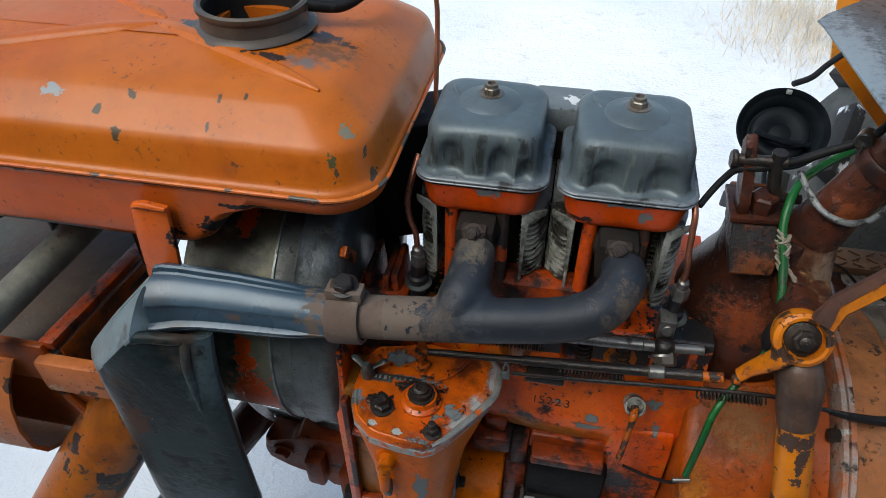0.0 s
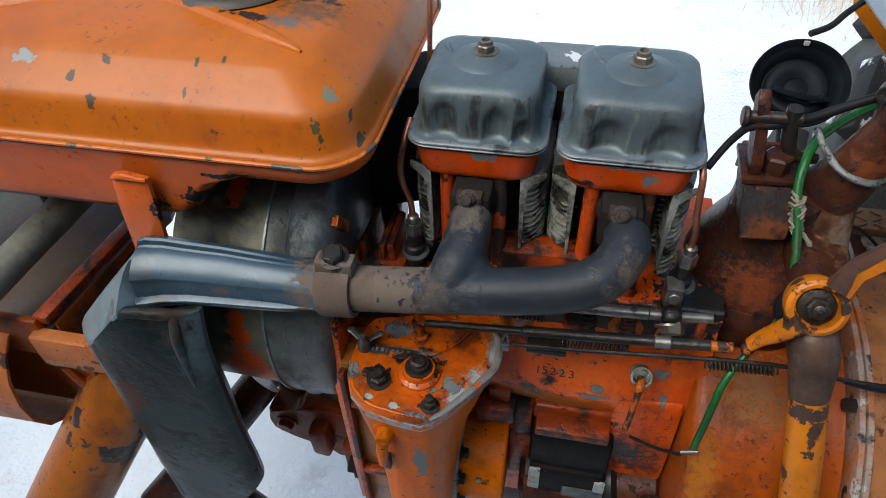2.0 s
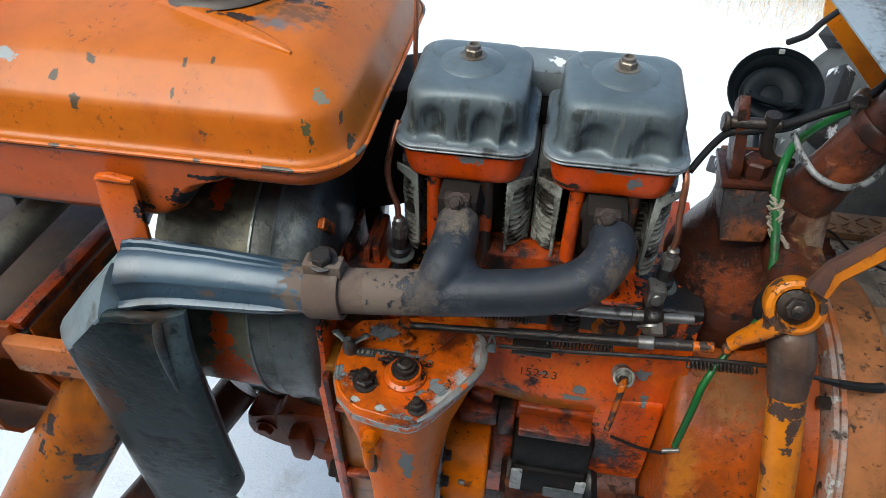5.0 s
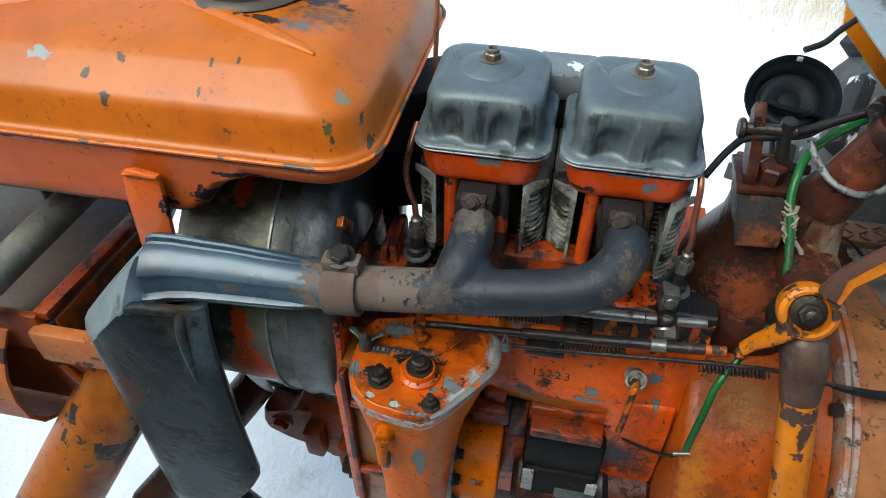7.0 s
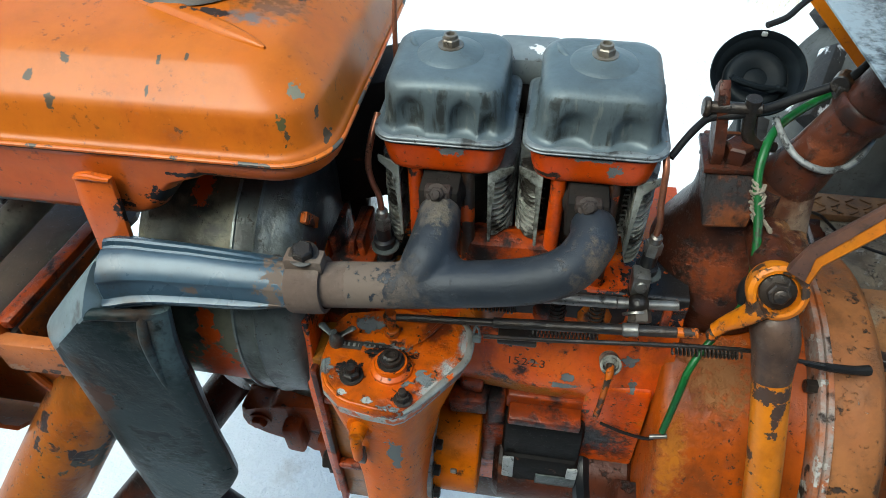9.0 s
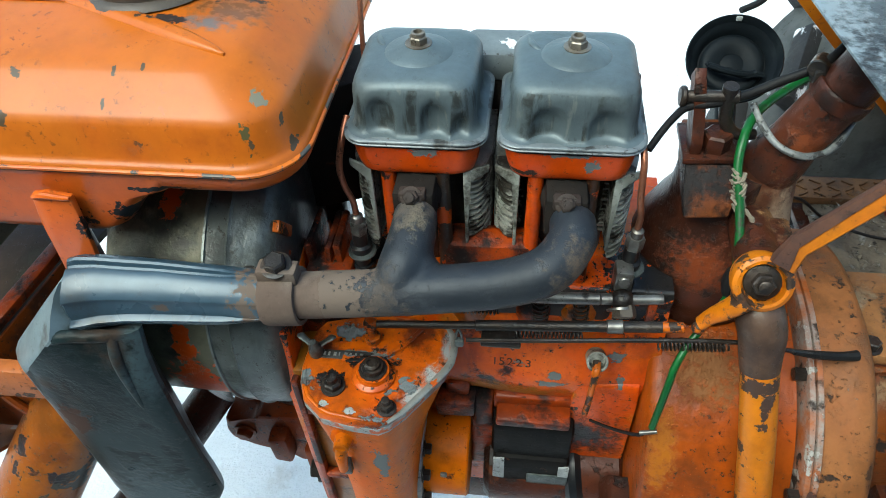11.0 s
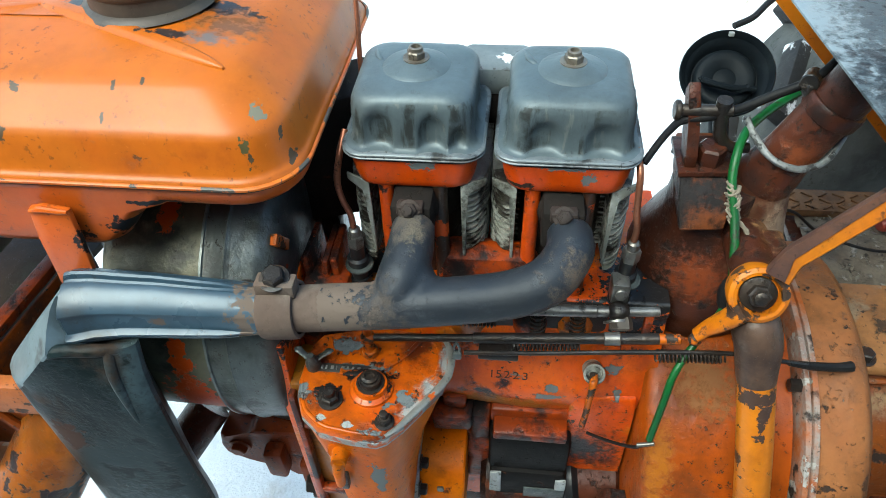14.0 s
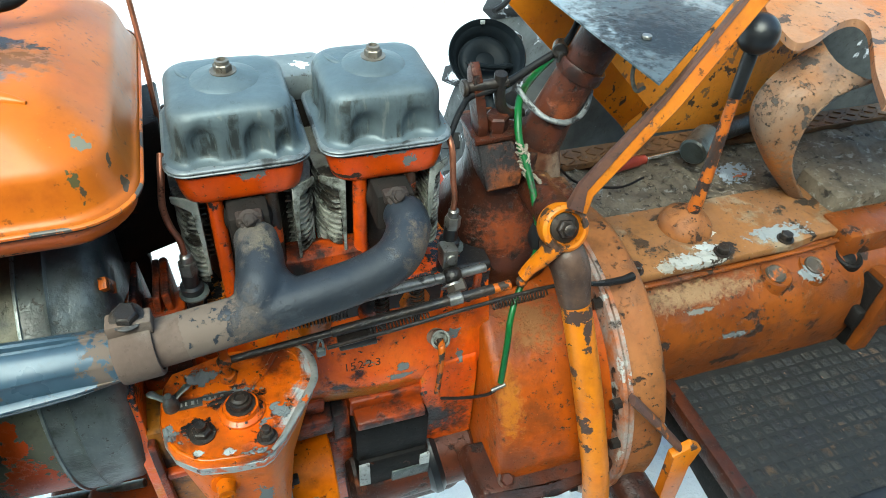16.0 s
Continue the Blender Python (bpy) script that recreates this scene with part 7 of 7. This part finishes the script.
    part("seat_pan", bm, M_SEAT, q)
    bm = B()
    block(bm, (0.82, -0.01, 0.875), (0.98, 0.08, 0.93), 0.01)
    part("foot", rough_up(bm, 0.004, 25), M_DIRT, q, "dirt-caked foot")
    bm = B()
    block(bm, (0.80, -0.075, 0.84), (0.98, -0.012, 0.905), 0.006)
    part("side_block", rough_up(bm, 0.002, 30), M_GEARCASE, q)
    z = thing("lock_cylinder", (0.67, 0.16, 0.89), "grey stub cylinder on the deck", "cylinder")
    bm = B()
    rod(bm, (0.665, 0.165, 0.925), (0.72, 0.20, 0.93), 0.024)
    part("stub", bm, M_BAND, z)
    bm = B()
    rod(bm, (0.72, 0.20, 0.93), (1.0, 0.26, 0.93), 0.018)
    part("rod", bm, M_DARK_STEEL, z)
    p = thing("footplate", (0.7, -0.35, 0.70), "dark ribbed footplate with a red-brown steel edge", "footplate")
    bm = B()
    block(bm, (0.512, -0.362, 0.700), (1.35, -0.118, 0.712), 0.002)
    part("mat", bm, M_DECK, p)
    rnd = random.Random(8)
    bm = B()
    for i in range(42):
        for j in range(12):
            x0, y0, e = 0.522 + 0.0196 * i, -0.354 + 0.0196 * j, rnd.uniform(0.0, 0.0022)
            drop = rnd.uniform(0.0, 0.0007)
            loft(bm, [[V(x0 + a * w, y0 + b * w, z) for a, b in ((-1, -1), (1, -1), (1, 1), (-1, 1))] for z, w in ((0.7115, 0.0084), (0.7129 - drop, 0.0074 - e), (0.7132 - drop, 0.0056 - e))], start=False)
    tagged(part("tread_pattern", bm, M_TREAD, p, "worn raised squares"), kind="stuff")
    bm = B()
    block(bm, (0.512, -0.376, 0.694), (1.35, -0.3625, 0.7165), 0.002)
    part("front_edge", bm, M_BLACK, p)
    bm = B()
    prism(bm, [(0.490, -0.376, 0.69), (0.511, -0.376, 0.69), (0.511, -0.10, 0.69), (0.490, -0.10, 0.69)], (0, 0, 0.030), 0.002)
    part("edge_angle", bm, M_BROWNRED, p, "red-brown steel edge")
    # black sheet that fills the dark area below the edge
    bm = B()
    prism(bm, [(0.496, -0.372, 0.69), (0.496, -0.372, 0.625), (0.496, -0.12, 0.655), (0.496, -0.12, 0.69)], (0.010, 0, 0), 0.002)
    part("skirt", bm, M_BLACK_OIL, p, "black underside sheet below the edge")
    pedal = thing("pedal_lever", (0.37, -0.24, 0.64), "worn orange pedal lever beside the clutch housing", "pedal")
    bm = B()
    tube(bm, [(0.340, -0.222, 0.865), (0.375, -0.235, 0.825), (0.430, -0.252, 0.755)], 0.010, 8, 4, 0.45)
    part("arm", bm, M_RUSTBAR, pedal)
    bm = B()
    prism(bm, [(0.405, -0.262, 0.765), (0.440, -0.258, 0.770), (0.458, -0.258, 0.755), (0.44, -0.262, 0.725), (0.445, -0.27, 0.60), (0.41, -0.27, 0.60), (0.412, -0.264, 0.73)], (0, 0.014, 0), 0.003)
    part("foot", bm, M_YELLOWED, pedal)
    x = thing("cross_shaft", (0.38, -0.2, 0.62), "rusty orange cross shaft stub", "shaft")
    bm = B()
    rod(bm, (0.375, -0.10, 0.665), (0.392, -0.30, 0.640), 0.032, n=28)
    part("tube", bm, M_BROWNRED, x)
    bm = B()
    rod(bm, (0.379, -0.150, 0.660), (0.382, -0.175, 0.657), 0.043, n=28)
    part("collar", bm, M_BROWNRED, x)


M_CHAFF = surface("dry_litter", (0.17, 0.145, 0.105), (0.08, 0.065, 0.045), 0.9, 0, 60.0, [((0.24, 0.22, 0.18), 80, 0.58, 0.64, 0.9, 0), ((0.03, 0.025, 0.02), 50, 0.52, 0.60, 0.9, 0)], 0.0, 100, 439.0, weather=0)
M_FLAKED = surface("flaked_orange_sheet", (0.72, 0.28, 0.035), (0.66, 0.21, 0.014), 0.5, 0, 7.0, [((0.24, 0.13, 0.07), 30, 0.58, 0.60, 0.8, 0), ((0.08, 0.05, 0.035), 34, 0.60, 0.62, 0.8, 0)], 0.5, 120, 197.0, weather=0.3)
M_SEAT_WORN = surface("worn_grey_tan_paint", (0.19, 0.115, 0.072), (0.21, 0.085, 0.026), 0.55, 0, 8.0, [((0.17, 0.125, 0.095), 6, 0.46, 0.62, 0.7, 0), ((0.05, 0.042, 0.038), 26, 0.58, 0.61, 0.6, 0)], 0.6, 110, 467.0, weather=0.9, spots=[((0.30, 0.10, 0.02), (0.70, 0.06, 0.96), (0.06, 0.06, 0.05), 0.5, True)])
M_SEAT = surface("rusty_tan_orange", (0.30, 0.165, 0.095), (0.33, 0.115, 0.028), 0.55, 0, 9.0, [((0.30, 0.17, 0.11), 7, 0.48, 0.66, 0.7, 0), ((0.055, 0.045, 0.042), 30, 0.59, 0.605, 0.6, 0)], 0.5, 110, 287.0, weather=0.4)
M_BRIGHT = surface("bright_plated_steel", (0.62, 0.62, 0.60), (0.45, 0.45, 0.44), 0.22, 0.8, 30.0, [], 0.05, 200, 463.0, weather=0.1)
M_RUSTY = surface("rusty_tread_plate", (0.17, 0.085, 0.035), (0.09, 0.048, 0.026), 0.7, 0.2, 20.0, [((0.13, 0.115, 0.095), 40, 0.60, 0.70, 0.8, 0)], 0.4, 160, 199.0)
driver_place()


M_TYRE = surface("dusty_tyre_rubber", (0.070, 0.076, 0.074), (0.024, 0.026, 0.027), 0.8, 0, 9.0, [((0.55, 0.58, 0.60), 14, 0.60, 0.66, 0.9, 0), ((0.018, 0.018, 0.019), 7, 0.54, 0.66, 0.7, 0)], 0.5, 160, 457.0)


def rear_wheel():
    t = thing("tractor_wheel", (0.98, 0.58, 0.0), "large black tractor tyre with snow in the lugs", "wheel")
    o = (0.98, 0.58, 0.605)
    bm = B()
    lathe(bm, [(-0.13, 0.33), (-0.15, 0.40), (-0.155, 0.50), (-0.14, 0.56), (-0.11, 0.585), (0.11, 0.585), (0.14, 0.56), (0.155, 0.50), (0.15, 0.40), (0.13, 0.33)], o, (0, 1, 0), 64)
    tyre = part("tyre", bm, M_TYRE, t, "dusty grey-black tyre with caked snow", angle=50)
    for k in range(22):
        for s in (-1, 1):
            a = 2 * math.pi * (k + 0.25 * s) / 22
            bm = B()
            block(bm, (-0.018, min(0, s * 0.15), 0.57), (0.018, max(0, s * 0.15), 0.612), 0.004)
            bmesh.ops.rotate(bm, cent=(0, 0, 0), matrix=Matrix.Rotation(s * radians(32), 3, "Z"), verts=bm.verts[:])
            bmesh.ops.rotate(bm, cent=(0, 0, 0), matrix=Matrix.Rotation(a, 3, "Y"), verts=bm.verts[:])
            bmesh.ops.translate(bm, vec=Vector(o), verts=bm.verts[:])
            part("lug", bm, M_LUG, tyre)
    bm = B()
    lathe(bm, [(-0.125, 0.335), (-0.12, 0.30), (-0.02, 0.28), (0.0, 0.05), (0.02, 0.05), (0.02, 0.28), (0.12, 0.30), (0.125, 0.335)], o, (0, 1, 0), 48)
    part("rim", bm, M_FADED, t)


M_LUG = surface("snowy_rubber", (0.012, 0.012, 0.013), (0.022, 0.022, 0.022), 0.7, 0, 20.0, [((0.65, 0.68, 0.72), 16, 0.54, 0.60, 0.8, 0)], 0.4, 200, 211.0)
rear_wheel()


# ---- front frame ----
def front_frame():
    t = thing("chassis_frame", (-0.65, -0.1, 0.62), "orange front frame channel with oily dirt inside", "frame")
    bm = B()
    prism(bm, [(-1.05, -0.172, 0.940), (-0.592, -0.172, 0.936), (-0.585, -0.172, 0.868), (-1.05, -0.172, 0.872)], (0, 0.012, 0), 0.004)
    part("side_plate", rough_up(bm, 0.0015, 30), M_ENGINE_F, t)
    bm = B()
    block(bm, (-0.600, -0.185, 0.868), (-0.40, -0.165, 0.922), 0.004)
    part("cross_rail", rough_up(bm, 0.0012, 40), M_FLAKED_RAIL, t, "rail with flaking pale paint")
    bm = B()
    prism(bm, [(-1.05, -0.135, 0.70), (-0.64, -0.135, 0.70), (-0.56, -0.150, 0.742), (-0.42, -0.155, 0.76), (-0.42, -0.160, 0.870), (-1.05, -0.150, 0.872)], (0, 0.01, 0), 0.002)
    part("inner_web", bm, M_ENGINE_F, t)
    bm = B()
    tube(bm, [(-0.63, -0.150, 0.85), (-0.60, -0.158, 0.80), (-0.555, -0.162, 0.748)], 0.006, 8)
    part("web_rib", bm, M_ENGINE_F, t)
    bm = B()
    prism(bm, [(-1.05, -0.165, 0.905), (-0.585, -0.165, 0.905), (-0.540, 0.06, 0.905), (-0.60, 0.32, 0.905), (-1.05, 0.32, 0.905)], (0, 0, 0.01), 0.001)
    part("tray", bm, M_TRAY, t, "oily brown tray")
    bm = B()
    prism(bm, [(-0.600, -0.165, 0.925), (-0.580, -0.165, 0.925), (-0.548, 0.04, 0.935), (-0.570, 0.04, 0.935)], (0, 0, 0.014), 0.003)
    part("inner_rail", rough_up(bm, 0.001, 40), M_SOOTED, t)
    bm = B()
    prism(bm, [(-0.582, -0.160, 0.84), (-0.400, -0.160, 0.84), (-0.40, 0.10, 0.84), (-0.546, 0.10, 0.84)], (0, 0, 0.01), 0.001)
    part("lower_tray", bm, M_TRAY, t, "dark oily tray")
    bm = B()
    prism(bm, [(-0.581, -0.158, 0.85), (-0.552, 0.04, 0.85), (-0.552, 0.04, 0.93), (-0.581, -0.158, 0.922)], (0.004, 0, 0), 0.001)
    part("tray_wall", bm, M_ENGINE_F, t)
    bm = B()
    block(bm, (-0.545, -0.01, 0.90), (-0.515, 0.01, 1.12), 0.003)
    part("upright", bm, M_BROWNRED, t)
    bm = B()
    curve = [(-0.176, 0.905), (-0.196, 0.880), (-0.209, 0.845), (-0.213, 0.800), (-0.207, 0.755), (-0.190, 0.718), (-0.165, 0.697), (-0.135, 0.690)]
    skin = curve + [(y + 0.005, z + (0.004 if z < 0.72 else 0)) for y, z in reversed(curve)]
    loft(bm, [[V(x + 0.10 * (z - 0.80), y, z) for y, z in skin] for x in (-1.05, -0.95, -0.85, -0.75, -0.652)])
    part("outer_flap", bm, M_FLAKED_RAIL, t, "curved guard sheet, dark inside", angle=50)
    p = thing("pole", (-0.65, -0.05, 0.98), "weathered grey round pole lying across the frame", "pole")
    bm = B()
    tube(bm, [(-0.66, -0.24, 0.965), (-0.62, -0.10, 0.995), (-0.585, 0.02, 1.02), (-0.56, 0.12, 1.04)], 0.021, 16)
    part("bar", bm, M_WOOD, p)
    k = thing("black_pipe", (-0.68, 0.0, 0.98), "dark rubber pipe beside the pole", "pipe")
    bm = B()
    tube(bm, [(-0.80, -0.10, 1.0), (-0.72, 0.0, 1.02), (-0.66, 0.10, 1.04)], 0.016, 12)
    part("hose", bm, M_RUBBER, k)
    bm = B()
    tube(bm, [(-0.72, 0.04, 1.10), (-0.665, 0.0, 1.03), (-0.64, -0.02, 1.0)], 0.012, 10)
    part("strut", bm, M_DARK_STEEL, k)
    a = thing("front_axle_arm", (-0.56, -0.25, 0.55), "orange front axle arm with chipped paint", "axle arm")
    bm = B()
    tube(bm, [(-0.525, -0.115, 0.805), (-0.590, -0.170, 0.705), (-0.675, -0.235, 0.565), (-0.775, -0.305, 0.395)], [0.054, 0.056, 0.058, 0.059], 24, 5)
    part("beam", bm, M_AXLE, a)
    bm = B()
    tube(bm, [(-0.40, -0.05, 0.70), (-0.46, -0.13, 0.64), (-0.55, -0.20, 0.54)], 0.03, 16)
    part("rear_strut", bm, M_BROWNRED, a)
    s = thing("tie_rod", (-0.6, -0.3, 0.6), "dirty grey steering tie rod", "tie rod")
    bm = B()
    rod(bm, (-0.78, -0.34, 0.575), (-0.46, -0.30, 0.560), 0.014)
    part("rod", bm, M_WOOD, s)
    v = thing("fuel_tap", (-0.43, 0.03, 1.0), "small blue fuel tap on the tank pipe", "tap")
    bm = B()
    rod(bm, (-0.435, 0.03, 1.055), (-0.405, 0.03, 1.055), 0.012)
    part("handle", bm, M_BLUE, v)
    bm = B()
    tube(bm, [(-0.41, 0.03, 1.12), (-0.42, 0.03, 1.05), (-0.43, 0.02, 0.98)], 0.012, 10)
    part("stem", bm, M_DARK_STEEL, v)


M_ENGINE_F = surface("frame_orange", (0.34, 0.078, 0.004), (0.25, 0.046, 0.003), 0.40, 0, 6.0, [((0.07, 0.022, 0.010), 9, 0.52, 0.68, 0.5, 0), (SOOT, 20, 0.64, 0.67, 0.5, 0)], 0.25, 110, 223.0, 0.15, weather=0.9)
M_FLAKED_RAIL = surface("pale_flaking_orange", (0.40, 0.125, 0.034), (0.34, 0.088, 0.014), 0.5, 0, 10.0, [((0.40, 0.22, 0.14), 22, 0.58, 0.60, 0.6, 0), ((0.05, 0.025, 0.016), 26, 0.62, 0.64, 0.6, 0)], 0.4, 110, 281.0)
M_TRAY = surface("oily_tray", (0.085, 0.060, 0.044), (0.045, 0.036, 0.028), 0.45, 0, 7.0, [((0.06, 0.062, 0.045), 8, 0.52, 0.64, 0.4, 0)], 0.4, 160, 227.0)
M_AXLE = surface("axle_orange", (0.34, 0.105, 0.006), (0.27, 0.066, 0.004), 0.40, 0, 6.0, [((0.06, 0.058, 0.046), 11, 0.62, 0.635, 0.5, 0), ((0.020, 0.016, 0.017), 13, 0.565, 0.58, 0.4, 0), ((0.20, 0.050, 0.006), 16, 0.54, 0.66, 0.45, 0)], 0.35, 110, 229.0, 0.2, weather=0.8)
front_frame()


# ---- dry grass in the snow ----
def grass_patch(cx, cy, sx, sy, count, seed):
    rnd = random.Random(seed)
    bm = B()
    for _ in range(count):
        x, y = rnd.gauss(cx, sx), rnd.gauss(cy, sy)
        h, a, lean = rnd.uniform(0.04, 0.16), rnd.uniform(0, 6.28), rnd.uniform(0.02, 0.22)
        w = 0.0014
        dx, dy = math.cos(a), math.sin(a)
        base = [V(x - dy * w, y + dx * w, -0.02), V(x + dy * w, y - dx * w, -0.02)]
        mid = [p + V(dx * lean * 0.4, dy * lean * 0.4, h * 0.6) for p in base]
        tip = V(x + dx * lean, y + dy * lean, h)
        v = [bm.verts.new(p) for p in (*base, *mid, tip)]
        bm.faces.new((v[0], v[1], v[3], v[2]))
        bm.faces.new((v[2], v[3], v[4]))
    return solo("dry_grass", bm, M_GRASS, "tufts of dry straw-coloured grass standing in snow", "grass", kind="stuff")


grass_patch(1.22, 3.40, 0.20, 0.26, 1000, 1)
grass_patch(0.85, 3.10, 0.10, 0.10, 60, 2)
grass_patch(1.32, 2.95, 0.22, 0.12, 200, 3)
grass_patch(2.2, 4.6, 0.8, 0.5, 900, 4)
